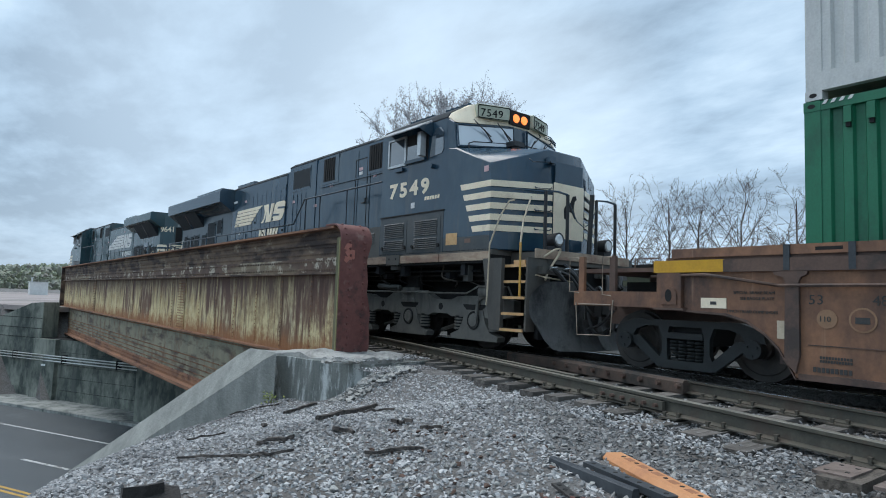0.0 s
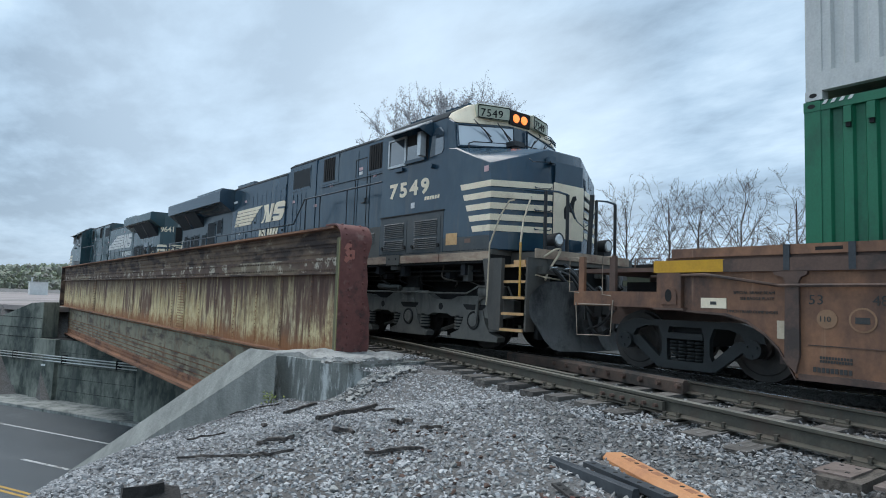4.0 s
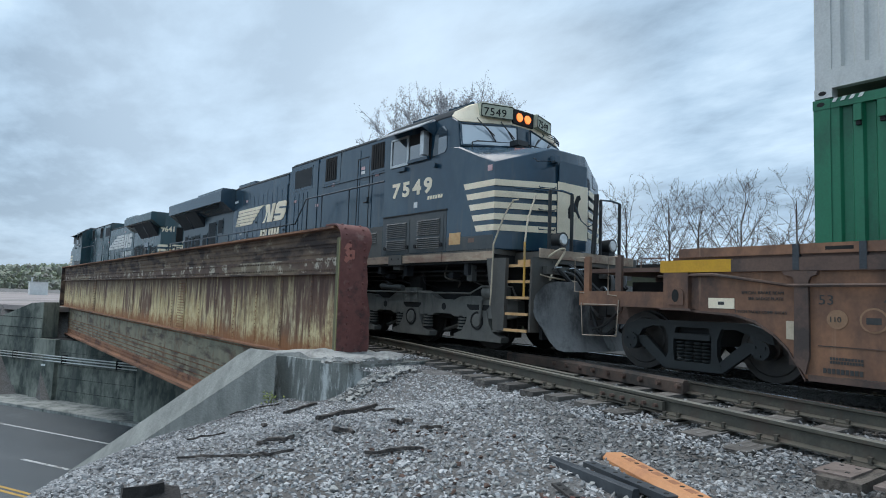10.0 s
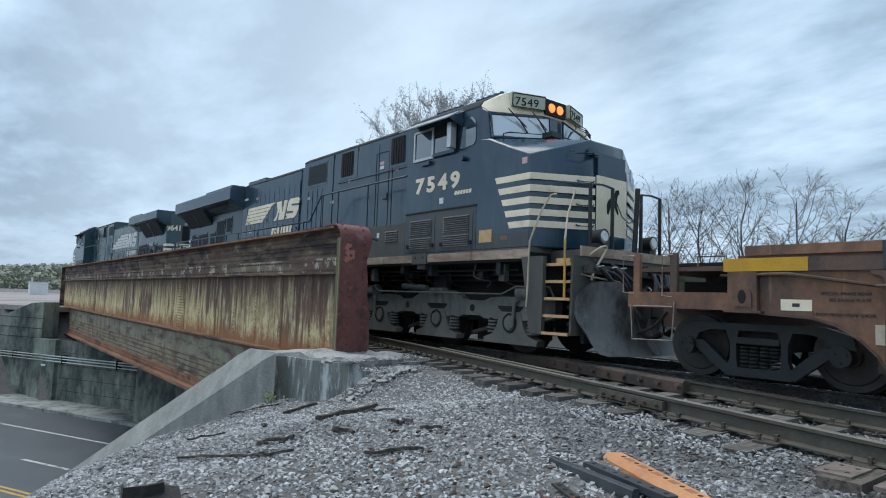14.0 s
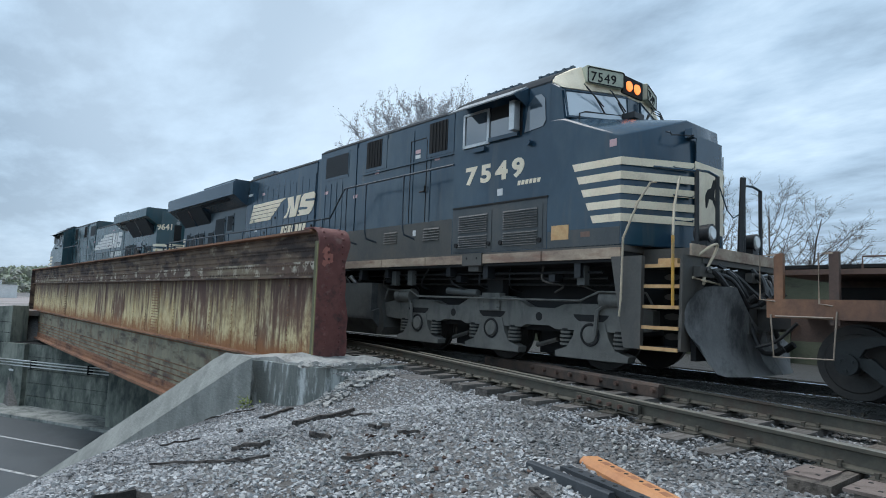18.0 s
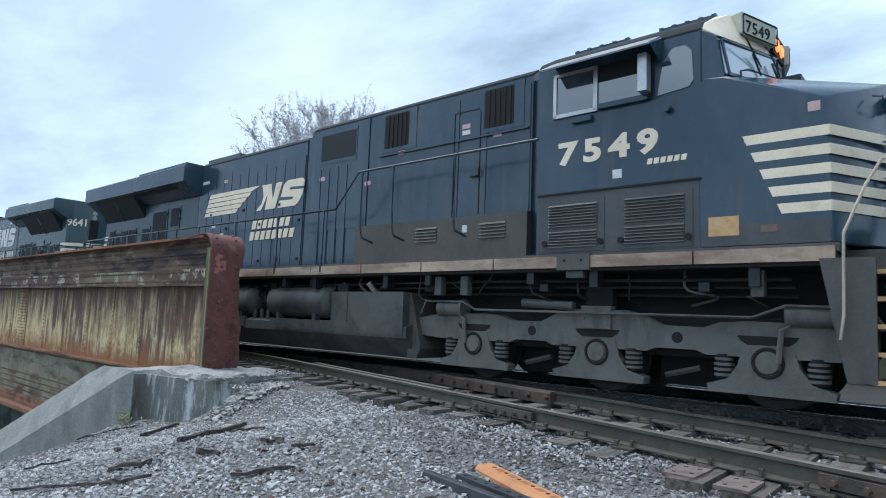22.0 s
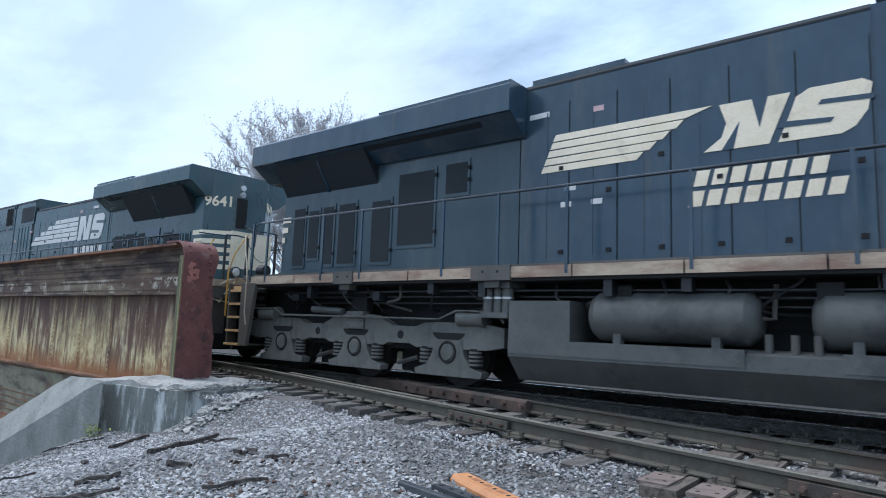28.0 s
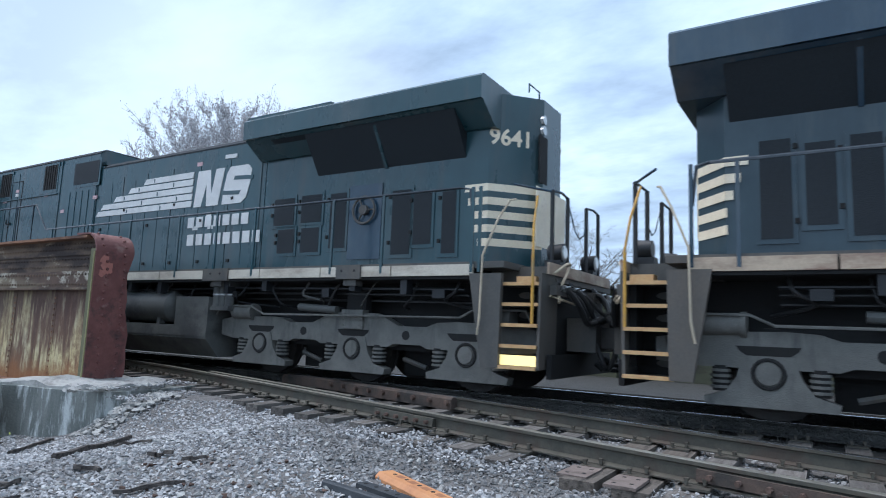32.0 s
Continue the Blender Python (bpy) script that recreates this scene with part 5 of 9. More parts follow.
def make_end(lo, sx, e, tail=0.0):
    """End platform, coupler, hoses, end rails; e: +1 at the cab's end."""
    X = lambda v: sx * e * (v + tail)
    def bxx(a, b, *r):
        return bx(B(), min(X(a), X(b)), max(X(a), X(b)), *r)
    part("end_platform", bxx(9.9, 11.0, -1.0, 1.5, 1.62, 1.84), M_DUSTY, lo, bevel=0.01)
    part("platform_edge", bxx(11.0, 11.03, -1.35, 1.35, 1.70, 1.86), M_STRIPE, lo, "dirty cream platform edge")
    part("pilot_plate", bxx(10.84, 10.93, -1.3, 1.3, 0.55, 1.64), M_DARK, lo)
    part("coupler_pocket", bxx(10.8, 11.2, -0.25, 0.25, 0.72, 1.05), M_DARK, lo)
    cp = part("coupler", bxx(11.1, 11.42, -0.13, 0.13, 0.76, 0.98), M_WHEEL, lo, bevel=0.03)
    part("knuckle", bxx(11.36, 11.55, -0.20, 0.02, 0.72, 1.02), M_WHEEL, cp, bevel=0.05)
    part("snow_shield", bxx(10.99, 11.06, -1.3, 1.3, 0.30, 0.62), M_DARK, lo)
    rnd = random.Random(40 + e)
    for k, y in enumerate((-1.08, -0.86, -0.66, -0.46, 0.44, 0.66, 0.92)):
        sag, out, r = 1.10 + rnd.uniform(-0.08, 0.10), rnd.uniform(0.24, 0.36), 0.042 if k % 2 == 0 else 0.028
        ye = y * 0.45 + 0.05
        part("air_hose", tube(B(), bend([(X(11.0), y, 1.50 - 0.04 * (k % 3)), (X(11.14), y * 0.96, 1.52 - 0.05 * (k % 2)), (X(11.0 + out * 0.8), y * 0.85, 1.40), (X(11.0 + out), y * 0.7, 1.22), (X(11.0 + out * 1.1), y * 0.55, sag), (X(11.05 + out * 1.2), ye, sag + 0.03)]), r, 8), M_RUBBER, lo)
        part("hose_glad_hand", cyl(B(), (X(11.05 + out * 1.2), ye, sag + 0.03), (X(11.14 + out * 1.2), ye + 0.02, sag + 0.10), 0.045, 8), M_STEEL if k == 3 else M_DARK, lo)
        part("hose_clamp", cyl(B(), (X(11.12), y + 0.025, 1.515 - 0.05 * (k % 2)), (X(11.16), y + 0.03, 1.515 - 0.05 * (k % 2)), r + 0.010, 8), M_STEEL if k % 2 else M_TANK, lo)
    part("manifold", bxx(11.0, 11.10, -1.25, -0.30, 1.42, 1.56), M_DUSTY, lo, bevel=0.02)
    part("manifold", bxx(11.0, 11.10, 0.30, 1.2, 1.42, 1.56), M_DUSTY, lo, bevel=0.02)
    for y in (-1.1, -0.75, -0.5, 0.5, 0.9):
        part("cock_handle", tube(B(), [(X(11.1), y, 1.5), (X(11.17), y, 1.53), (X(11.19), y + 0.12, 1.55)], 0.014), M_STEEL, lo)
    for y, dz in ((-0.38, 0.0), (0.36, 0.05)):
        part("air_hose", tube(B(), bend([(X(11.15), y, 0.95), (X(11.32), y + 0.02, 0.86), (X(11.42), y + 0.05, 0.6), (X(11.50), y * 0.8, 0.44 + dz), (X(11.62), y * 0.5, 0.42 + dz)]), 0.036, 8), M_RUBBER, lo)
        part("hose_glad_hand", cyl(B(), (X(11.61), y * 0.5, 0.42 + dz), (X(11.72), y * 0.45, 0.50 + dz), 0.05, 8), M_DARK, lo)
    part("uncoupling_chain", tube(B(), [(X(11.15), -0.16, 1.12), (X(11.3), -0.12, 0.95), (X(11.42), -0.08, 1.0)], 0.014, 5), M_RUST, lo)
    part("draft_gear_box", bxx(10.95, 11.38, -0.44, 0.44, 0.66, 1.14), M_DUSTY, lo, bevel=0.03)
    part("jumper_cable", tube(B(), bend([(X(11.02), -0.6, 1.62), (X(11.25), -0.5, 1.45), (X(11.5), -0.3, 1.15), (X(11.75), -0.05, 1.05)]), 0.034), M_RUBBER, lo)
    part("jumper_cable", tube(B(), bend([(X(11.02), 0.5, 1.62), (X(11.3), 0.4, 1.3), (X(11.5), 0.3, 0.9), (X(11.75), 0.2, 0.85)]), 0.034), M_RUBBER, lo)
    part("cut_lever", tube(B(), [(X(11.06), -1.38, 1.40), (X(11.15), -1.2, 1.36), (X(11.15), -0.35, 1.30), (X(11.2), -0.15, 1.12)], 0.018), M_PALE, lo)
    part("end_cable", tube(B(), bend([(X(11.02), -1.15, 1.72), (X(11.14), -0.98, 1.86), (X(11.12), -0.82, 1.84), (X(11.07), -1.05, 1.5), (X(11.12), -1.2, 1.32)]), 0.020), M_PALE, lo, "pale drooping jumper cable")
    # end rails
    for y in (-1.02, -0.42, 0.42, 1.02):
        part("rail_post", tube(B(), [(X(10.93), y, 1.84), (X(10.93), y, 2.92)], 0.032, 8), M_LAMPBOX, lo)
    if e > 0:
        part("gate_post", tube(B(), [(X(11.02), 0.10, 1.86), (X(11.05), 0.14, 2.98)], 0.045, 8), M_LAMPBOX, lo, "dark leaning gate post")
    for y0, y1 in ((-1.02, -0.42), (0.42, 1.02)):
        part("end_handrail", tube(B(), [(X(10.93), y0, 2.92), (X(10.95), (y0 + y1) / 2, 2.94), (X(10.93), y1, 2.92)], 0.020), M_BLACK, lo)
    part("corner_handrail", tube(B(), [(X(10.93), -1.02, 2.90), (X(10.72), -1.3, 2.92), (X(10.55), -1.5, 2.94)], 0.018), M_BLACK, lo)
    part("chain", tube(B(), [(X(10.95), -0.42, 2.8), (X(10.97), -0.2, 2.45), (X(10.97), 0.0, 2.36), (X(10.97), 0.2, 2.45), (X(10.95), 0.42, 2.8)], 0.010, 5), M_BLACK, lo)
    for y in (-0.72, 0.72):
        hl = part("ditch_light", cyl(B(), (X(10.78), y, 2.06), (X(11.0), y, 2.06), 0.12, 16, 0.135), M_LAMPBOX, lo)
        part("lens", cyl(B(), (X(11.0), y, 2.06), (X(11.02), y, 2.06), 0.105, 16, 0.08), M_LENS, hl, "clear ditch lamp lens")
        part("lamp_base", bxx(10.74, 10.98, y - 0.1, y + 0.1, 1.84, 1.95), M_LAMPBOX, hl)


def text_blocks(x0, z0, w, h, n, y, parent, material, slant=0.25, name="lettering_bar"):
    """A word that is not spelt out: one leaning block for each letter."""
    step = w / n
    for k in range(n):
        a, b = x0 + k * step, x0 + (k + 0.74) * step
        part(name, prism(B(), [(a, z0), (b, z0), (b + slant * h, z0 + h), (a + slant * h, z0 + h)], y, y + 0.006), material, parent)


def make_loco(sx, number, q):
    """A six-axle hood unit. sx: +1 cab towards +x, -1 turned about; q: what differs between the two."""
    lo = thing("locomotive", q["label"], "locomotive", "coupled locomotives")
    X = lambda v: sx * v
    paint, side, S = q["paint"], -1.0, 1.03

    def bxx(a, b, *r):
        return bx(B(), min(X(a), X(b)), max(X(a), X(b)), *r)
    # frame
    # near-black box gives the shadow under the sills as colour
    part("underframe_shade_box", bxx(-10.9 - q["tail"], 10.9, -0.75, 0.75, 1.05, 1.70), M_DARK, lo)
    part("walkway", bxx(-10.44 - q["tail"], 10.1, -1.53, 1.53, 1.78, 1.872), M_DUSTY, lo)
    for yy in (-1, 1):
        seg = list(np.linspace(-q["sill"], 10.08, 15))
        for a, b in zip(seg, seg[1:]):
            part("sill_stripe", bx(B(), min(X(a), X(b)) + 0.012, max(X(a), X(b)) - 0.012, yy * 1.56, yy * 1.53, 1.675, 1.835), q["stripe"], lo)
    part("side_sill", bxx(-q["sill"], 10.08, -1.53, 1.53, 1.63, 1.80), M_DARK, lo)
    for a, hw in ((-7.72, 0.25), (-4.53, 0.35), (7.0, 0.25)):
        jp = part("jacking_pad", bxx(a - hw, a + hw, -1.585, -1.5, 1.64, 1.86), M_DUSTY, lo, bevel=0.01)
        part("pad_foot", bxx(a - 0.13, a + 0.13, -1.53, -1.35, 1.54, 1.64), M_DUSTY, jp)
        for dx in (-0.13, 0.13):
            part("bolt_hole", cyl(B(), (X(a) + dx, -1.588, 1.77), (X(a) + dx, -1.57, 1.77), 0.022, 8), M_DARK, jp)
    for k in range(20):
        a = -9.8 + k
        if k % 3:
            part("under_bracket", bxx(a, a + 0.12, -1.48, -1.3, 1.46 - 0.05 * (k % 2), 1.64), M_LAMPBOX, lo)
    for z, y in ((1.50, -1.3), (1.42, -1.15), (1.32, -1.0)):
        part("under_pipe", tube(B(), [(X(-9.7), y, z), (X(-5), y, z + 0.02), (X(0), y, z - 0.03), (X(5), y, z + 0.02), (X(9.6), y, z)], 0.022), M_LAMPBOX if y < -1.2 else M_RUBBER, lo)
    rn = random.Random(17)
    for k in range(26):
        a = -9.6 + k * 0.75
        zt = rn.uniform(1.30, 1.60)
        part("hanging_pipe", tube(B(), bend([(X(a), -1.25, 1.62), (X(a + 0.05), -1.32, zt), (X(a + rn.uniform(-0.4, 0.4)), -1.22, rn.uniform(1.18, 1.32)), (X(a + rn.uniform(-0.5, 0.5)), -0.9, 1.2)]), rn.choice((0.012, 0.018, 0.025)), 6), rn.choice((M_DUSTY, M_LAMPBOX, M_RUBBER)), lo)
        if k % 3 == 0:
            part("junction_box", bxx(a + 0.2, a + 0.2 + rn.uniform(0.12, 0.3), -1.36, -1.15, 1.36, 1.36 + rn.uniform(0.1, 0.2)), rn.choice((M_LAMPBOX, M_DARK)), lo, bevel=0.01)
    # hoods
    H1, H2 = q["h1"], 4.95
    rear = q["rear"]

    def hood(name, a, b, top, w=S, cut=0.10):
        p = [(-w, 1.87), (-w, top - cut), (-w + 0.14, top), (w - 0.14, top), (w, top - cut), (w, 1.87)]
        body = part(name, prism(B(), p, X(a), X(b), "x"), paint, lo, bevel=0.015)
        cap = [(-w - 0.005, top - cut - 0.03), (-w - 0.005, top - cut), (-w + 0.138, top + 0.006), (w - 0.138, top + 0.006), (w + 0.005, top - cut), (w + 0.005, top - cut - 0.03), (w - 0.02, top - cut - 0.03), (w - 0.15, top - 0.02), (-w + 0.15, top - 0.02), (-w + 0.02, top - cut - 0.03)]
        part("hood_roof", prism(B(), cap, X(a), X(b), "x"), M_ROOFD, lo, "matt sooty hood roof")
        return body
    r0, r1 = q["rad"]
    # rear hood with bevelled corners
    bm = B()
    bw, by = q["bevel"]
    prism(bm, [(X(rear), -by), (X(rear + bw), -S), (X(r1), -S), (X(r1), S), (X(rear + bw), S), (X(rear), by)], 1.87, 4.55, "z")
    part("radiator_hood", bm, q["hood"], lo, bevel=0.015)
    hood("engine_hood", r1 + 0.02, q["split"] - 0.1, H1)
    hood("blower_hood", q["split"] + 0.1, 5.95, H2)
    part("hood_gap", bxx(q["split"] - 0.1, q["split"] + 0.1, -S + 0.02, S - 0.02, 1.87, H1 - 0.06), paint, lo)
    part("hood_gap", bxx(5.95, 6.40, -0.97, 0.97, 1.87, 4.75), paint, lo)
    # radiator wings: a deep fascia, the shutters sloping in below it
    rt, rb = q["radz"]
    wing = [(-1.56, rb), (-1.56, rt - 0.05), (-1.50, rt), (1.50, rt), (1.56, rt - 0.05), (1.56, rb), (1.5, rb), (S + 0.06, rb - 0.30), (-S - 0.06, rb - 0.30), (-1.5, rb)]
    part("radiator_wing", prism(B(), wing, X(r0), X(r1 + 0.12), "x"), paint, lo, "blue-black radiator overhang", bevel=0.012)
    part("wing_panel", bxx((r0 + r1) / 2 + 0.5, r1 + 0.1, -1.49, 1.49, rt - 0.01, rt + 0.05), paint, lo, bevel=0.01)
    if sx > 0:
        part("roof_casing", bxx(r1 + 0.14, -2.74, -0.92, 0.92, H1 - 0.02, H1 + 0.075), paint, lo, bevel=0.012)
    deep = q["deep"]
    part("intake_slope", prism(B(), [(-1.45, rb - 0.05), (-S, 3.56), (-S + 0.2, 3.56), (-0.8, rb - 0.05)], X(q["intake"]), X(deep), "x"), M_MESH, lo, "black radiator intake screen")
    part("intake_slope", prism(B(), [(-1.45, rb - 0.05), (-S, rb - 0.30), (-S + 0.2, rb - 0.30), (-0.8, rb - 0.05)], X(deep), X(r1 - 0.5), "x"), M_MESH, lo)
    part("intake_rib", prism(B(), [(-1.46, rb - 0.03), (-S - 0.015, 3.54), (-S + 0.2, 3.54), (-0.8, rb)], X((q["intake"] + deep) / 2 - 0.03), X((q["intake"] + deep) / 2 + 0.03), "x"), paint, lo)
    # screens and doors below the radiators
    for a, b, z0, z1 in q["vents"]:
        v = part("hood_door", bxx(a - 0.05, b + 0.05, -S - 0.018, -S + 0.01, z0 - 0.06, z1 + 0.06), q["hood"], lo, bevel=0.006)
        part("screen", bxx(a, b, -S - 0.024, -S - 0.01, z0, z1), M_MESH, v, "dark screened opening")
        for zz in (z0 + 0.2, z1 - 0.1):
            part("latch", bxx(b + 0.02, b + 0.07, -S - 0.04, -S - 0.015, zz - 0.03, zz + 0.03), M_DARK, v)
    # engine doors
    ea, eb = r1 + 0.12, q["split"] - 0.12
    n = 6
    for k in range(n):
        a, b = ea + (eb - ea) * k / n, ea + (eb - ea) * (k + 1) / n
        d = part("engine_door", bxx(a + 0.012, b - 0.012, -S - 0.014, -S + 0.01, 1.93, H1 - 0.42), paint, lo, bevel=0.005)
        part("door_seam", bxx(b - 0.005, b + 0.005, -S - 0.004, -S + 0.01, 1.93, H1 - 0.42), M_DARK, lo)
        for zz in (2.05, 2.9 if k % 2 else 3.3):
            part("latch", bxx(b - 0.16, b - 0.09, -S - 0.034, -S - 0.012, zz, zz + 0.06), M_DARK, d)
        part("door_rib", bxx((a + b) / 2 - 0.01, (a + b) / 2 + 0.01, -S - 0.022, -S - 0.01, 2.0, H1 - 0.55), paint, d)
    # blower hood panels
    ba, bb = q["split"] + 0.12, 5.93
    cuts = [ba, ba + 0.32 * (bb - ba), ba + 0.36 * (bb - ba), ba + 0.74 * (bb - ba), bb]
    for a, b in ((cuts[0], cuts[1]), (cuts[1] + 0.02, cuts[3] - 0.02), (cuts[3], cuts[3] + 0.58), (cuts[3] + 0.62, bb)):
        part("hood_panel", bxx(a + 0.012, b - 0.012, -S - 0.013, -S + 0.01, 2.64, 4.70), paint, lo, bevel=0.005)
    part("hood_rib", bxx(cuts[1] - 0.02, cuts[1] + 0.015, -S - 0.03, -S, 2.64, 4.82), paint, lo)
    for k in range(4):
        x = ba + 0.3 + k * 0.28
        part("hood_rib", bxx(x, x + 0.02, -S - 0.025, -S - 0.01, 1.95, 3.95), paint, lo)
    for a, b, z0, z1, slats in ((0.70, 1.78, 4.12, 4.66, 0), (2.62, 3.25, 4.11, 4.75, 5), (5.01, 5.60, 4.10, 4.74, 5)):
        fr = part("vent_frame", bxx(a - 0.06, b + (0.20 if slats else 0.04), -S - 0.022, -S, z0 - 0.08, z1 + 0.06), paint, lo, bevel=0.006)
        part("vent", bxx(a, b, -S - 0.028, -S - 0.01, z0, z1), M_DARK if slats else M_MESH, fr)
        for k in range(slats):
            x = a + (k + 0.8) * (b - a) / (slats + 0.6)
            part("vent_slat", bxx(x, x + 0.035, -S - 0.04, -S - 0.02, z0, z1), M_DARK, fr)
    for r in ((4.36, 4.375, 2.66, 4.48), (4.925, 4.94, 2.66, 4.42), (4.36, 4.90, 4.465, 4.48)):
        part("door_line", bxx(r[0], r[1], -S - 0.022, -S - 0.010, r[2], r[3]), M_DARK, lo)
    part("door_handle", tube(B(), [(X(4.78), -S - 0.02, 3.32), (X(4.78), -S - 0.06, 3.30), (X(4.95), -S - 0.06, 3.30), (X(4.95), -S - 0.06, 3.42)], 0.018), M_DARK, lo)
    part("step_ledge", bxx(2.5, 5.9, -S - 0.05, -S, 3.96, 3.99), paint, lo)
    # air-equipment box low beside the blower hood
    bxl = part("equipment_box", bxx(2.03, 5.97, -1.16, -S + 0.02, 1.88, 2.62), M_DUSTY, lo, "dusty grey equipment box", bevel=0.012)
    for a, b in ((3.65, 4.14), (5.07, 5.57)):
        for k in range(5):
            z = 2.23 + k * 0.055
            part("louver", prism(B(), [(-1.185, z), (-1.16, z + 0.035), (-1.15, z)], X(a), X(b), "x"), M_DUSTY, bxl)
    part("notice", bxx(4.70, 4.80, -1.166, -1.16, 2.35, 2.47), M_WHITE, bxl)
    # cab
    cab = [(-1.53, 1.87), (-1.53, 4.62), (-1.45, 4.72), (-1.02, 4.97), (-0.60, 5.01), (0.60, 5.01), (1.02, 4.97), (1.45, 4.72), (1.53, 4.62), (1.53, 1.87)]
    part("cab", prism(B(), cab, X(6.38), X(8.72), "x"), paint, lo, "blue-black cab with cream road number", bevel=0.02)
    shell = [(-1.535, 4.60), (-1.535, 4.625), (-1.455, 4.727), (-1.022, 4.977), (-0.60, 5.017), (0.60, 5.017), (1.022, 4.977), (1.455, 4.727), (1.535, 4.625), (1.535, 4.60), (1.50, 4.60), (1.43, 4.70), (1.0, 4.95), (0.6, 4.99), (-0.6, 4.99), (-1.0, 4.95), (-1.43, 4.70), (-1.50, 4.60)]
    part("cab_roof", prism(B(), shell, X(6.37), X(8.71), "x"), M_ROOFD, lo, "matt sooty cab roof")
    front = [(-1.53, 3.92), (-1.53, 4.58), (-1.44, 4.69), (1.44, 4.69), (1.53, 4.58), (1.53, 3.92)]
    bm = B()
    hull(bm, [(X(8.70), y, z) for y, z in front] + [(X(8.72), y, z) for y, z in front] + [(X(8.98), y, 3.92) for y in (-1.51, 1.51)] + [(X(9.24), y, 4.06) for y in (-0.3, 0.3)] + [(X(8.89), y, 4.47) for y in (-1.51, 1.51)] + [(X(9.20), y, 4.58) for y in (-0.3, 0.3)])
    part("windshield_frame", bm, paint, lo)
    for yy in (-1, 1):
        ws = [(8.90, -1.46, 4.44), (9.225, -0.20, 4.545), (9.25, -0.20, 4.11), (8.99, -1.47, 3.985)]
        bm = B()
        hull(bm, [(X(a + 0.03), yy * y, z) for a, y, z in ws] + [(X(a - 0.03), yy * y, z) for a, y, z in ws])
        w = part("windshield", bm, M_SKYPANE, lo, "windshield pane with the pale sky painted into its colour", bevel=0.012)
        part("gasket", tube(B(), [(X(a + 0.032), yy * y, z) for a, y, z in ws + ws[:1]], 0.022, 6), M_BLACK, w)
        for j, k in ((1.15, 0.78), (0.62, 0.32)):
            face = lambda y: 9.30 - 0.25 * (y - 0.2)
            arm = part("wiper", tube(B(), [(X(face(j) + 0.02), yy * j, 4.58), (X(face(j) + 0.07), yy * j, 4.52), (X(face(k) + 0.05), yy * k, 4.26)], 0.012), M_RUBBER, w, "black wiper arm and blade")
            part("blade", tube(B(), [(X(face(k + 0.14) + 0.025), yy * (k + 0.14), 4.40), (X(face(k - 0.05) + 0.025), yy * (k - 0.05), 4.16)], 0.014), M_RUBBER, arm)
    # cream brow with number boards and the headlights between them
    bm = B()
    hull(bm, [(X(8.725), y * yy, z) for yy in (-1, 1) for y, z in ((1.50, 4.55), (1.52, 4.62), (1.45, 4.72), (1.02, 4.97), (0.5, 5.0))] + [(X(a), y * yy, z) for yy in (-1, 1) for a, y, z in ((8.92, 1.48, 4.485), (9.21, 0.3, 4.585), (9.17, 0.3, 4.94), (8.90, 1.02, 4.95))])
    part("brow", bm, M_CREAM, lo, "cream brow above the windshield")
    for yy in (-1, 1):
        a0, a1 = Vector((9.06, yy * 1.05)), Vector((9.30, yy * 0.36))
        nx = Vector((0.65, yy * 0.23)).normalized()
        bm = B()
        hull(bm, [(X(v.x + o * nx.x), v.y + o * nx.y, z) for v in (a0, a1) for o in (-0.20, 0.0) for z in (4.655, 4.945)])
        nb = part("number_board", bm, M_BOARD, lo, "grey-green number board with black figures", bevel=0.012)
        ang = math.atan2(a1.y - a0.y, X(a1.x) - X(a0.x)) if yy * sx < 0 else math.atan2(a0.y - a1.y, X(a0.x) - X(a1.x))
        if sx < 0:
            ang += math.pi
        st = (a0 if (yy < 0) == (sx > 0) else a1)
        m = Matrix.Translation((X(st.x + 0.004 * nx.x), st.y + 0.004 * nx.y, 4.69)) @ Euler((radians(90), 0, ang)).to_matrix().to_4x4() @ Matrix.Translation((0.07, 0, 0)) @ Matrix.Diagonal((1.06, 1, 1, 1))
        bl = [(-0.035, -0.035), (0.635, -0.035), (0.66, -0.01), (0.66, 0.20), (0.635, 0.225), (-0.035, 0.225), (-0.06, 0.20), (-0.06, -0.01), (-0.035, -0.035)]
        for (u0, v0), (u1, v1) in zip(bl, bl[1:]):
            bd = B()
            hull(bd, [m @ Vector((u * 0.94 + 0.01 + du, v + dv, w)) for u, v in ((u0, v0), (u1, v1)) for du, dv in ((-0.007, -0.007), (0.007, -0.007), (0.007, 0.007), (-0.007, 0.007)) for w in (-0.004, 0.007)])
            part("board_border", bd, M_DARK, nb)
        words(number, 0.225, M_DARK, m, nb, "number_lettering", 0.006, 0, "", 1.10, 0.0)
    hb = part("headlight_box", bxx(8.9, 9.245, -0.30, 0.30, 4.62, 4.93), M_DARK, lo, bevel=0.015)
    for y in (-0.12, 0.12):
        part("headlight", cyl(B(), (X(9.245), y, 4.77), (X(9.27), y, 4.77), 0.092, 16, 0.08), M_HEADLIT if q["lit"] else M_LENS, hb, "glowing orange headlight" if q["lit"] else "")
    for k in range(3):
        part("roof_rail", tube(B(), [(X(9.0), 0.9, 4.62 + 0.05 * k), (X(9.08), 1.15, 4.56 + 0.04 * k), (X(9.0), 1.42, 4.48 + 0.04 * k)], 0.012), M_BLACK, lo)
    # cab side window, its frame, sliding panes, awning and mirror
    part("window_opening", bxx(6.64, 8.10, -1.536, -1.50, 3.84, 4.46), M_DARK, lo)
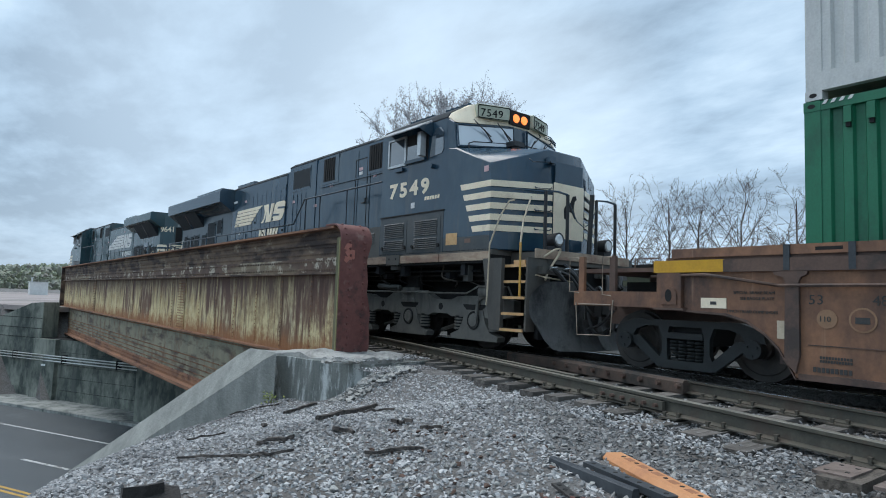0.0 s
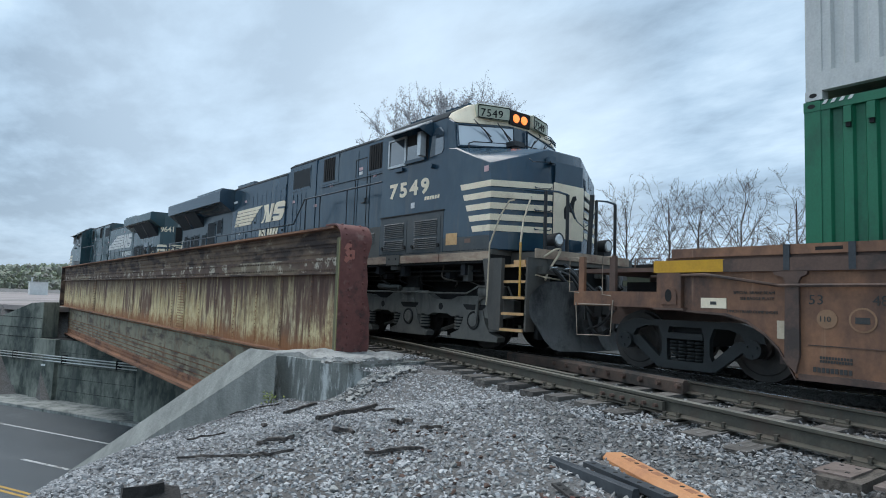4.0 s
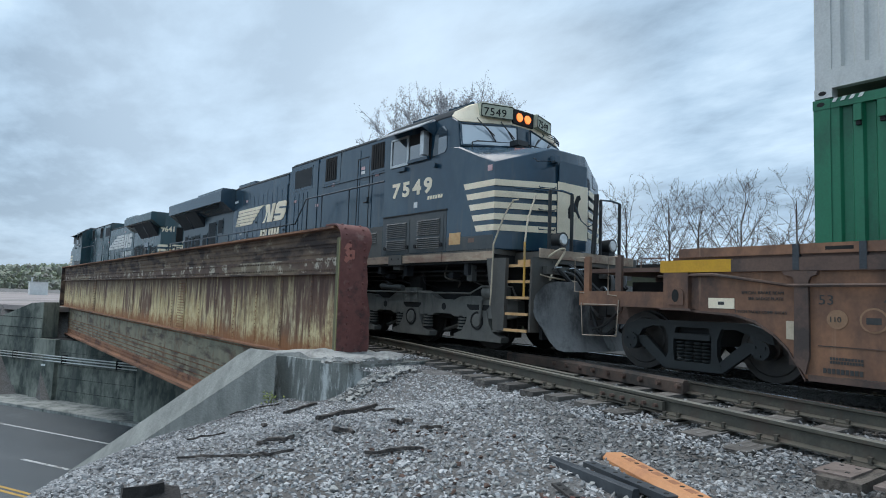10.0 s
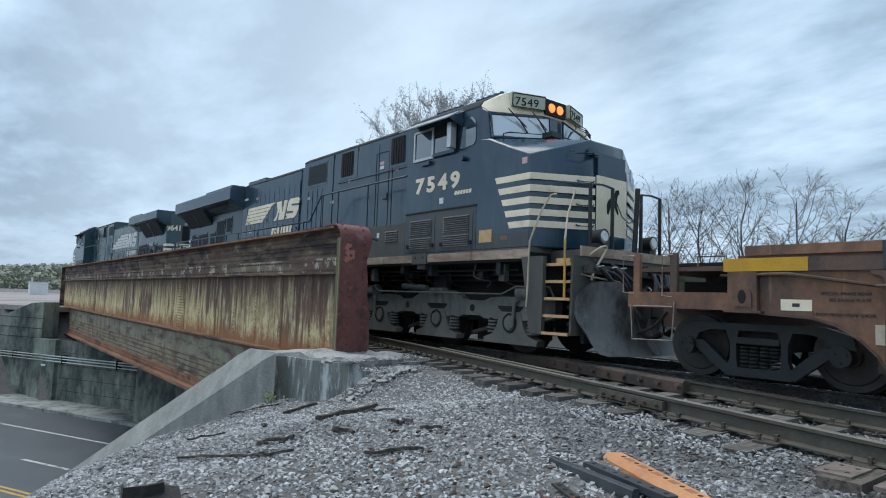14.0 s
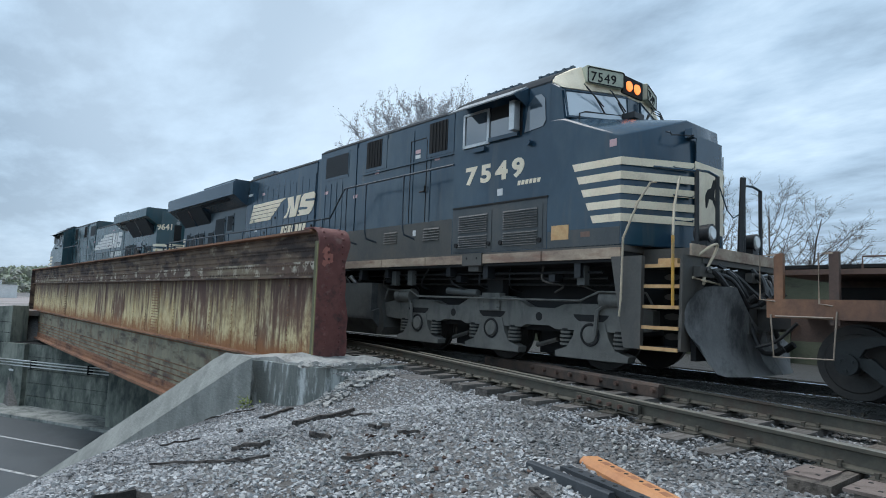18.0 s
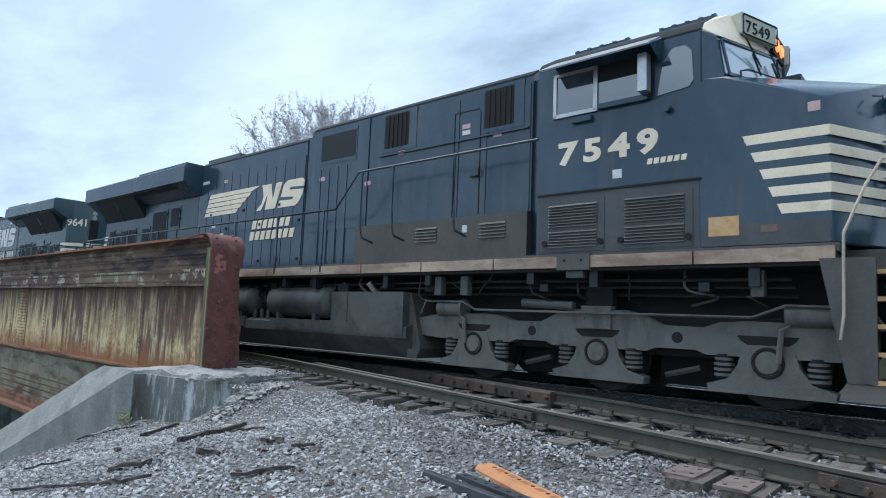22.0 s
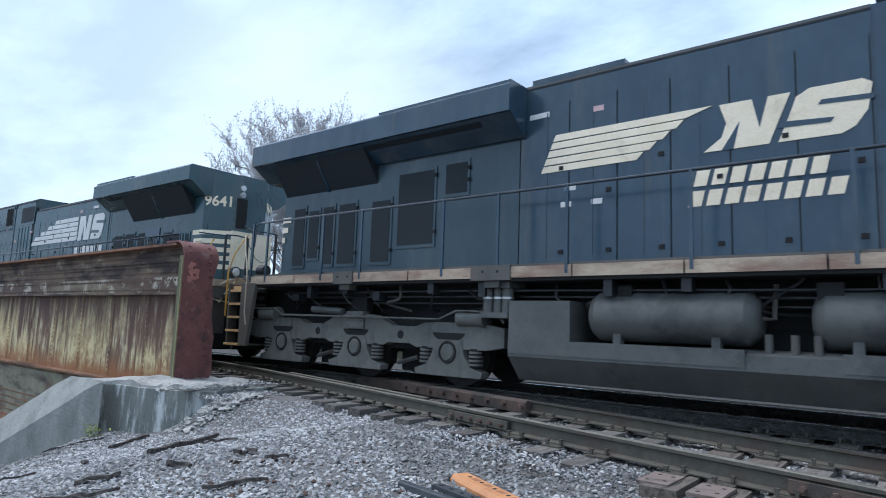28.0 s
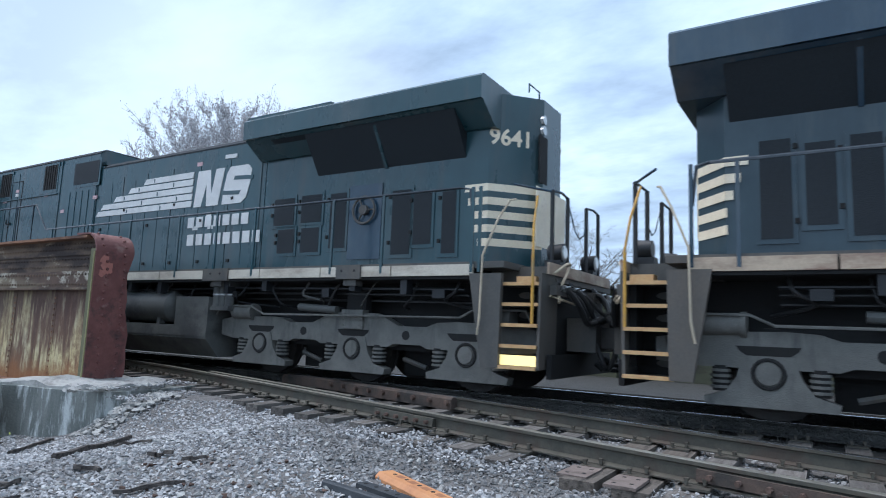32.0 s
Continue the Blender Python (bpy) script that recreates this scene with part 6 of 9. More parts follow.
    win = part("side_window", bxx(6.68, 7.30, -1.545, -1.53, 3.88, 4.43), M_GLASS, lo, "grey sliding cab window")
    part("side_window", bxx(7.34, 8.02, -1.542, -1.53, 3.90, 4.22), M_GLASS, lo)
    for r in ((6.64, 6.69, 3.82, 4.47), (7.27, 7.33, 3.84, 4.47), (6.64, 7.33, 3.82, 3.875), (6.64, 7.3, 4.43, 4.47)):
        part("window_frame", bxx(r[0], r[1], -1.565, -1.53, r[2], r[3]), M_SILVER, win, "bare metal window frame")
    part("arm_rest", bxx(7.35, 8.05, -1.60, -1.53, 3.83, 3.90), M_BLACK, lo, bevel=0.015)
    aw = part("awning", prism(B(), [(-1.54, 4.66), (-1.95, 4.42), (-1.94, 4.40), (-1.54, 4.63)], X(6.62), X(8.20), "x"), M_AWNING, lo, "dusty grey sheet awning over the cab window")
    part("awning_end", hull(B(), [(X(8.20), -1.54, 4.64), (X(8.20), -1.88, 4.44), (X(8.24), -1.54, 4.40), (X(8.23), -1.54, 4.62), (X(8.20), -1.54, 4.3)]), M_BLACK, aw)
    part("mirror", bxx(7.98, 8.10, -1.74, -1.60, 3.90, 4.40), M_SILVER, lo, "pale fold-out mirror", bevel=0.015)
    qw = [(X(8.16), 3.86), (X(8.56), 3.90), (X(8.62), 3.98), (X(8.60), 4.36), (X(8.52), 4.45), (X(8.36), 4.45), (X(8.24), 4.30)]
    part("quarter_window", prism(B(), qw, -1.545, -1.52), M_GLASS, lo, bevel=0.01)
    part("camera_mount", cyl(B(), (X(8.3), -1.53, 3.66), (X(8.3), -1.62, 3.66), 0.05, 10), M_BLACK, lo)
    part("light_fixture", bxx(6.95, 7.25, -1.60, -1.53, 3.70, 3.78), M_BLACK, lo, bevel=0.01)
    # cab roof gear
    for a, b in ((6.7, 7.5), (8.0, 8.7)):
        g = part("roof_unit", bxx(a, b, -0.98, 0.4, 4.95, 5.03), M_BLACK, lo, bevel=0.02)
        for k in range(5):
            x = a + k * (b - a) / 4
            part("roof_bar", bxx(x - 0.03, x + 0.03, -1.00, -0.93, 4.97, 5.035), M_BLACK, g)
    # cab skirt and louvred doors
    part("skirt_line", bxx(6.40, 8.70, -1.55, -1.53, 2.705, 2.735), M_DARK, lo)
    part("cab_skirt", bxx(6.40, 8.68, -1.536, -1.52, 1.88, 2.705), M_SKIRT, lo, "dusty lower cab side")
    for a, b in ((6.59, 7.34), (7.73, 8.50)):
        dr = part("louvred_door", bxx(a - 0.10, b + 0.10, -1.545, -1.52, 1.90, 2.62), M_SKIRT, lo, bevel=0.008)
        for k in range(15):
            z = 1.96 + k * 0.041
            if k == 6:
                continue
            part("louver", prism(B(), [(-1.570, z), (-1.545, z + 0.028), (-1.54, z)], X(a), X(b), "x"), M_SKIRT, dr)
        for xx in (a - 0.05, b + 0.05):
            part("knob", cyl(B(), (X(xx), -1.545, 2.02), (X(xx), -1.575, 2.02), 0.042, 10), M_DARK, dr)
    # nose
    bm = B()
    hull(bm, [(X(8.70), y, 1.87) for y in (-1.53, 1.53)] + [(X(10.04), y, 1.87) for y in (-1.53, 1.53)] + [(X(10.60), y, 1.87) for y in (-0.46, 0.46)]
         + [(X(8.70), y, 3.98) for y in (-1.53, 1.53)] + [(X(8.98), y, 3.94) for y in (-1.53, 1.53)] + [(X(10.02), y, 3.48) for y in (-1.53, 1.53)] + [(X(10.50), y, 3.84) for y in (-0.46, 0.46)] + [(X(9.2), y, 4.06) for y in (-0.3, 0.3)])
    part("nose", bm, paint, lo, bevel=0.02)
    tops = (3.16, 2.95, 2.74, 2.53, 2.33)
    for k, z in enumerate(tops):
        x0 = 9.17 + 0.088 * k
        rise = 0.0
        part("nose_stripe", prism(B(), [(X(x0), z - 0.0), (X(10.045), z + rise), (X(10.045), z - 0.115 + rise), (X(x0 + 0.045), z - 0.115)], -1.534, -1.52), M_CREAM, lo, "cream nose stripe")
        p0, p1 = Vector((X(10.05), -1.533)), Vector((X(10.605), -0.475))
        d = (p1 - p0)
        nrm = Vector((sx * 0.886, -0.464)) * 0.004
        bm = B()
        hull(bm, [(*(p0 + nrm), z), (*(p0 + nrm), z - 0.115), (*(p1 + nrm), z), (*(p1 + nrm), z - 0.115), (*(p0 - nrm), z), (*(p0 - nrm), z - 0.115), (*(p1 - nrm), z), (*(p1 - nrm), z - 0.115)])
        part("nose_stripe", bm, M_CREAM, lo)
        p0, p1 = Vector((X(10.05), 1.533)), Vector((X(10.605), 0.475))
        nrm = Vector((sx * 0.886, 0.464)) * 0.004
        bm = B()
        hull(bm, [(*(u + s * nrm), zz) for u in (p0, p1) for s in (-1, 1) for zz in (z, z - 0.115)])
        part("nose_stripe", bm, M_CREAM, lo)
    bm = B()
    hull(bm, [(X(10.605 - f * 0.555) + sx * 0.886 * o, 0.475 + f * 1.058 + 0.464 * o, zz) for f in (0.30, 0.55) for o in (-0.01, 0.008) for zz in (3.26, 3.52)])
    part("nose_door_window", bm, M_GLASS, lo, "small grey nose door window", bevel=0.01)
    part("crest_panel", bxx(10.60, 10.608, -0.44, 0.44, 2.15, 3.2), M_CREAM, lo, "cream nose door panel with a dark crest")
    crest = [(-0.20, 2.42), (-0.15, 2.40), (-0.05, 2.62), (0.10, 2.60), (0.22, 2.44), (0.27, 2.47), (0.18, 2.70), (0.22, 2.92), (0.30, 2.98), (0.26, 3.08), (0.14, 3.05), (0.04, 2.86), (-0.12, 2.80), (-0.22, 2.66)]
    part("crest", prism(B(), [(0.03 + 0.72 * (y - 0.03), 2.78 + 0.72 * (z - 2.75)) for y, z in crest], X(10.608), X(10.612), "x"), M_DARK, lo)
    part("nose_door", bxx(10.59, 10.604, -0.40, 0.40, 1.95, 3.6), paint, lo)
    part("nose_handle", tube(B(), [(X(10.38), -0.88, 3.60), (X(10.47), -0.92, 3.57), (X(10.48), -0.91, 3.53), (X(10.65), -0.585, 3.55), (X(10.56), -0.55, 3.55)], 0.014), M_HRAIL, lo)
    for z in (3.08, 2.66, 2.30):
        part("nose_rung", tube(B(), [(X(10.45), -0.78, z), (X(10.50), -0.82, z - 0.03), (X(10.62), -0.55, z - 0.03), (X(10.60), -0.50, z)], 0.013), M_BLACK, lo)
    part("marker_lamp", bxx(10.5, 10.62, -0.56, -0.42, 3.55, 3.68), M_BLACK, lo, bevel=0.02)
    part("number_shield", tube(B(), [(X(9.10), -1.28, 3.92), (X(9.10), -1.28, 4.06), (X(9.16), -1.2, 4.09), (X(9.46), -0.2, 4.16), (X(9.46), 0.9, 4.16), (X(9.46), 0.95, 3.96)], 0.015), M_LAMPBOX, lo)
    hn = part("horn", bxx(9.36, 9.60, -0.50, -0.22, 4.07, 4.17), M_LAMPBOX, lo, bevel=0.025)
    part("horn_foot", cyl(B(), (X(9.48), -0.36, 3.94), (X(9.48), -0.36, 4.08), 0.09, 12, 0.11), M_LAMPBOX, hn)
    part("warning_label", bxx(9.85, 9.97, -1.536, -1.53, 3.33, 3.44), M_NOTE, lo)
    part("nose_skirt", bxx(8.70, 10.03, -1.533, -1.52, 1.88, 2.14), M_SKIRT, lo, "dusty foot of the nose side")
    part("inspection_patch", bxx(8.78, 9.12, -1.537, -1.53, 2.0, 2.23), M_TREAD, lo, "tan repainted patch")
    part("inspection_patch", bxx(9.35, 9.52, -1.537, -1.53, 2.02, 2.10), M_BROWNP, lo)
    part("nose_hatch", bxx(10.0, 10.02, -1.3, -0.9, 1.95, 2.25), paint, lo)
    # writing
    y0 = -1.531
    if sx > 0:
        words(number, 0.43, M_CREAM, side_pose(6.72, y0, 3.145) @ Matrix.Diagonal((1.32, 1, 1, 1)), lo, "road_number", 0.005, 0, "cream road number", 1.37, 0.018)
        text_blocks(8.02, 2.98, 0.52, 0.075, 6, y0 - 0.004, lo, M_CREAM, 0.2, "model_plate")
        part("white_notice", bx(B(), 7.55, 7.68, y0 - 0.004, y0 + 0.01, 2.85, 2.97), M_WHITE, lo)
    else:
        turn = math.atan2(S - by, bw)
        words(number, 0.36, M_CREAM, Matrix.Translation((X(rear + bw) + 0.0, -S - 0.006, 3.74)) @ Euler((radians(90), 0, turn)).to_matrix().to_4x4(), lo, "road_number", 0.005, 0, "cream road number", 1.0, 0.008)
        words(number, 0.36, M_CREAM, Matrix.Translation((X(rear) + 0.004, by + 0.01, 3.74)) @ Euler((radians(90), 0, math.atan2(S - by, -bw))).to_matrix().to_4x4(), lo, "road_number", 0.005, 0, "", 1.0, 0.008)
    for a, z, mt in ((-3.17, 4.10, M_NOTE), (-3.60, 2.98, M_WHITE), (-3.67, 2.74, M_WHITE), (-3.19, 2.74, M_WHITE), (4.54, 4.06, M_WHITE), (4.54, 4.17, M_NOTE), (5.2, 3.92, M_NOTE), (3.0, 3.93, M_NOTE), (0.68, 3.7, M_NOTE), (-4.22, 4.16, M_WHITE), (-4.05, 4.165, M_WHITE), (2.1, 3.45, M_NOTE)):
        part("notice", bxx(a, a + 0.17, -S - 0.020, -S, z, z + 0.08), mt, lo)
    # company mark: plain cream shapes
    lx, lz = q["mark"]
    yy = -S - 0.027
    if sx > 0:
        for k in range(5):
            z = lz + 0.55 - k * 0.117
            xe = lx + (2.34, 1.98, 1.80, 1.62, 1.44)[k]
            part("speed_bar", prism(B(), [(lx + 0.10 - 0.05 * k, z), (xe, z + 0.012), (xe - (0.34 if k == 0 else 0.10), z - 0.090), (lx + 0.055 - 0.05 * k, z - 0.096)], yy, yy + 0.02), M_CREAM, lo, "cream speed bar")
        # two slanting blocks, each cut by two slits
        part("company_mark", prism(B(), [(lx + 2.22, lz - 0.04), (lx + 2.98, lz - 0.04), (lx + 3.22, lz + 0.55), (lx + 2.42, lz + 0.55), (lx + 2.50, lz + 0.30), (lx + 2.44, lz + 0.12)], yy, yy + 0.02), M_CREAM, lo, "cream block of the company mark")
        part("mark_slit", prism(B(), [(lx + 2.44, lz - 0.045), (lx + 2.58, lz - 0.045), (lx + 2.66, lz + 0.30)], yy - 0.004, yy + 0.02), paint, lo)
        part("mark_slit", prism(B(), [(lx + 2.80, lz + 0.555), (lx + 2.98, lz + 0.555), (lx + 2.88, lz + 0.18)], yy - 0.004, yy + 0.02), paint, lo)
        part("company_mark", prism(B(), [(lx + 3.08, lz - 0.04), (lx + 3.72, lz - 0.04), (lx + 3.86, lz + 0.03), (lx + 3.98, lz + 0.20), (lx + 4.03, lz + 0.50), (lx + 3.94, lz + 0.56), (lx + 3.42, lz + 0.56), (lx + 3.28, lz + 0.48), (lx + 3.20, lz + 0.26)], yy, yy + 0.02), M_CREAM, lo)
        part("mark_slit", prism(B(), [(lx + 3.08, lz + 0.13), (lx + 3.62, lz + 0.11), (lx + 3.66, lz + 0.165), (lx + 3.16, lz + 0.20)], yy - 0.004, yy + 0.02), paint, lo)
        part("mark_slit", prism(B(), [(lx + 3.50, lz + 0.34), (lx + 4.04, lz + 0.31), (lx + 4.05, lz + 0.37), (lx + 3.54, lz + 0.395)], yy - 0.004, yy + 0.02), paint, lo)
        text_blocks(lx + 2.09, lz - 0.47, 1.52, 0.20, 7, yy, lo, M_CREAM)
        text_blocks(lx + 2.02, lz - 0.73, 1.76, 0.20, 8, yy, lo, M_CREAM)
    else:
        for k in range(5):
            z = lz + 0.76 - k * 0.155
            xs = lx + (1.86, 1.30, 0.75, 0.25, 0.06)[k]
            part("speed_bar", prism(B(), [(xs, z), (lx + 3.52, z + 0.01), (lx + 3.49, z - 0.118), (xs - 0.10, z - 0.122)], yy, yy + 0.02), M_WHITE, lo, "worn white speed bar")
            for m in range(4):
                a = lx + 0.9 + 0.62 * m + 0.07 * k
                if a > xs + 0.1 and (m + k) % 2 == 0:
                    part("worn_patch", prism(B(), [(a, z - 0.01), (a + 0.05, z - 0.03), (a + 0.04, z - 0.10), (a + 0.01, z - 0.11)], yy - 0.003, yy + 0.01), paint, lo)
        part("company_mark", prism(B(), [(lx + 3.58, lz), (lx + 4.34, lz), (lx + 4.48, lz + 0.76), (lx + 3.66, lz + 0.76)], yy, yy + 0.02), M_WHITE, lo)
        part("mark_slit", prism(B(), [(lx + 3.82, lz - 0.004), (lx + 3.98, lz - 0.004), (lx + 3.95, lz + 0.44)], yy - 0.004, yy + 0.02), paint, lo)
        part("mark_slit", prism(B(), [(lx + 4.06, lz + 0.764), (lx + 4.22, lz + 0.764), (lx + 4.12, lz + 0.26)], yy - 0.004, yy + 0.02), paint, lo)
        part("company_mark", prism(B(), [(lx + 4.46, lz), (lx + 5.02, lz), (lx + 5.16, lz + 0.1), (lx + 5.24, lz + 0.36), (lx + 5.28, lz + 0.66), (lx + 5.16, lz + 0.76), (lx + 4.66, lz + 0.76), (lx + 4.56, lz + 0.62), (lx + 4.50, lz + 0.36)], yy, yy + 0.02), M_WHITE, lo)
        part("mark_slit", prism(B(), [(lx + 4.40, lz + 0.20), (lx + 4.96, lz + 0.17), (lx + 5.0, lz + 0.25), (lx + 4.44, lz + 0.28)], yy - 0.004, yy + 0.02), paint, lo)
        part("mark_slit", prism(B(), [(lx + 4.78, lz + 0.48), (lx + 5.32, lz + 0.45), (lx + 5.33, lz + 0.53), (lx + 4.80, lz + 0.56)], yy - 0.004, yy + 0.02), paint, lo)
        text_blocks(lx + 3.45, lz - 0.43, 1.90, 0.22, 7, yy, lo, M_WHITE, 0.0)
        text_blocks(lx + 3.47, lz - 0.80, 2.23, 0.23, 8, yy, lo, M_WHITE, 0.0)
        # hand-brake wheel on the hood
        hb = part("brake_recess", bx(B(), 7.22, 7.92, -S - 0.022, -S, 2.02, 3.30), M_BLACK, lo)
        part("brake_wheel", torus(B(), (7.58, -S - 0.07, 2.85), (0, 1, 0), 0.23, 0.022), M_DUSTY, lo, "dusty round brake wheel")
        part("brake_hub", cyl(B(), (7.58, -S, 2.85), (7.58, -S - 0.10, 2.85), 0.085, 12), M_DUSTY, lo)
        for k in range(3):
            a = k * 2.094
            part("brake_spoke", tube(B(), [(7.58, -S - 0.07, 2.85), (7.58 + 0.22 * math.cos(a), -S - 0.07, 2.85 + 0.22 * math.sin(a))], 0.014), M_DUSTY, lo)
    # rear stripes wrap the bevelled corner
    for k in range(5):
        z = 3.12 - k * 0.21
        p = [Vector((X(rear + 1.0 - 0.06 * k if sx < 0 else max(rear + 0.66 - 0.085 * k, rear + bw + 0.02)), -S - (0.02 if sx > 0 else 0))), Vector((X(rear + bw), -S - (0.02 if sx > 0 else 0))), Vector((X(rear), -by))]
        for a, b in zip(p, p[1:]):
            t = (b - a).normalized()
            nr = Vector((t.y, -t.x)) * 0.004
            if nr.y > 0 or (abs(nr.y) < 1e-6):
                nr = -nr
            bm = B()
            hull(bm, [(*(v + s * nr), zz) for v in (a, b) for s in (-1, 1) for zz in (z, z - 0.115)])
            part("rear_stripe", bm, M_CREAM, lo, "cream rear stripe")
    part("rear_panel", bxx(rear - 0.006, rear + 0.01, -0.6, 0.6, 2.2, 3.12), M_CREAM, lo)
    for z in (4.05, 4.22):
        part("rear_lamp", cyl(B(), (X(rear - 0.02), -0.35, z), (X(rear + 0.03), -0.35, z), 0.075, 12), M_LENS, lo)
    part("rear_ladder_recess", bxx(rear - 0.004, rear + 0.02, -0.5, -0.2, 3.2, 3.95), M_DARK, lo)
    # walkway rails
    def rail_run(pts, posts, mt=M_HRAIL):
        part("handrail", tube(B(), [(X(a), -1.53, z) for a, z in pts], 0.022), mt, lo)
        for a, zt in posts:
            part("handrail_post", bxx(a - 0.022, a + 0.022, -1.565, -1.535, 1.72, zt), paint, lo, bevel=0.006)
    rail_run([(-q["sill"] + 0.05, 2.45), (-q["sill"] + 0.1, 2.92), (-q["sill"] + 0.25, 2.95), (1.86, 2.93), (2.47, 3.58), (6.38, 3.58)],
             [(-q["sill"] + 0.04, 2.94), (-10.06, 2.94), (-8.35, 2.94), (-7.32, 2.94), (-5.47, 2.94), (-4.43, 2.94), (-3.30, 2.93), (-1.65, 2.93), (0.0, 2.93), (1.52, 2.93)])
    for a in (2.57, 3.39, 4.80):
        part("handrail_post", tube(B(), [(X(a), -1.53, 3.58), (X(a), -1.52, 2.50), (X(a), -1.47, 2.34), (X(a), -1.2, 2.28)], 0.022), M_HRAIL, lo)
    part("handrail", tube(B(), [(X(-10.2), 1.53, 2.94), (X(6.4), 1.53, 2.94)], 0.022), paint, lo)
    # fuel tank with its air reservoirs
    tk = part("fuel_tank", prism(B(), [(-1.46, 0.56), (-1.46, 0.74), (-1.30, 0.80), (1.30, 0.80), (1.46, 0.74), (1.46, 0.56), (1.15, 0.22), (-1.15, 0.22)], X(-4.26), X(3.80), "x"), M_TANK, lo, "dusty grey fuel tank", bevel=0.03)
    for a, b in ((-4.26, -1.11), (-0.17, 3.72)):
        part("tank_ledge", bxx(a, b, -1.47, -1.05, 0.60, 0.80), M_TANK, tk, bevel=0.025)
    part("tank_block", bxx(1.80, 3.70, -1.46, 1.46, 0.76, 1.35), M_TANK, tk, bevel=0.06)
    part("tank_block", bxx(-4.26, -3.29, -1.46, 1.46, 0.76, 1.35), M_TANK, tk, bevel=0.06)
    part("tank_end", prism(B(), [(X(3.70), 1.33), (X(3.74), 1.33), (X(4.0), 0.40), (X(3.9), 0.24), (X(3.70), 0.24)], -1.30, 1.30), M_DUSTY, tk)
    # near-black core stands in for the shade behind the reservoirs
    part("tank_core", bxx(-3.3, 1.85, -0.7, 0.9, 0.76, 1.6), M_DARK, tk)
    for a in (-0.88, -0.62, -0.40):
        part("drain_cock", cyl(B(), (X(a), -1.36, 0.72), (X(a), -1.36, 0.98), 0.045, 10), M_DUSTY, tk)
    part("tank_seam", bxx(2.24, 2.27, -1.475, -1.44, 0.80, 1.33), M_DUSTY, tk)
    for a, b in ((-3.08, -0.98), (-0.46, 1.64)):
        bm = B()
        y, z, r = -1.15, 1.16, 0.33
        n = 20
        prof = [(a, 0.18), (a + 0.05, 0.27), (a + 0.14, 0.33), (b - 0.14, 0.33), (b - 0.05, 0.27), (b, 0.18)]
        rows = [[bm.verts.new(v) for v in ring((X(x), y, z), (1, 0, 0), rr, n)] for x, rr in prof]
        for u, w in zip(rows, rows[1:]):
            for i in range(n):
                bm.faces.new((u[i], u[(i + 1) % n], w[(i + 1) % n], w[i]))
        bm.faces.new(rows[0]); bm.faces.new(rows[-1])
        res = part("air_reservoir", bm, M_TANK, lo, "dusty cylindrical air reservoir")
        for f in (0.2, 0.78):
            x = a + f * (b - a)
            part("saddle", bxx(x - 0.05, x + 0.05, -1.38, -1.25, 0.80, 0.95), M_TANK, res, bevel=0.01)
        part("pipe_stub", tube(B(), [(X(b), y, z), (X(b + 0.12), y, z), (X(b + 0.15), y, z + 0.4)], 0.03), M_DUSTY, res)
    part("fuel_filler", cyl(B(), (X(2.9), -1.35, 1.35), (X(2.86), -1.5, 1.50), 0.05, 10), M_SILVER, tk)
    pu = part("pump_unit", bxx(-4.82, -4.26, -1.46, -1.0, 1.54, 1.63), M_TANK, lo, "air dryer with upright canisters", bevel=0.02)
    part("pump_base", bxx(-4.78, -4.30, -1.44, -1.02, 1.10, 1.18), M_TANK, pu, bevel=0.02)
    for a, r in ((-4.70, 0.085), (-4.52, 0.075), (-4.36, 0.085)):
        part("canister", cyl(B(), (X(a), -1.34, 1.18), (X(a), -1.34, 1.54), r, 14), M_TANK, pu)
        part("canister_band", cyl(B(), (X(a), -1.34, 1.38), (X(a), -1.34, 1.41), r + 0.008, 14), M_SILVER, pu)
    for a in (4.35, 4.9, 9.2):
        part("drain_valve", bxx(a, a + 0.14, -1.4, -1.28, 1.3, 1.6), M_TANK, lo)
    # roof detail
    for k in range(6):
        x = -3.6 + k * 0.6
        part("roof_hatch", bxx(x, x + 0.5, -0.6, 0.6, H1, H1 + 0.03), paint, lo)
    part("exhaust_stack", bxx(-0.9, -0.2, -0.3, 0.3, H1, H1 + 0.12), M_DARK, lo, bevel=0.03)
    part("lift_eye", bxx(q["split"] - 0.05, q["split"] + 0.2, -0.95, -0.85, H1, H1 + 0.08), paint, lo)
    for k in range(8):
        x = r0 + 0.6 + k * 0.8
        if x < r1:
            part("roof_bolt", bxx(x, x + 0.25, -1.35, -1.25, rt, rt + 0.03), paint, lo)
    part("roof_grab", tube(B(), [(X(rear + 0.2), -0.5, rt), (X(rear + 0.2), -0.5, rt + 0.14), (X(rear + 0.2), -0.1, rt + 0.14), (X(rear + 0.2), -0.1, rt)], 0.014), paint, lo)
    make_truck(lo, sx, q["truck"])
    make_truck(lo, sx, 7.18)
    make_steps(lo, sx, 1, True)
    make_steps(lo, sx, -1, "lit" if sx < 0 else "", q["tail"])
    make_end(lo, sx, 1)
    make_end(lo, sx, -1, q["tail"])
    # snow plow at the cab's end
    bm = B()
    rows = []
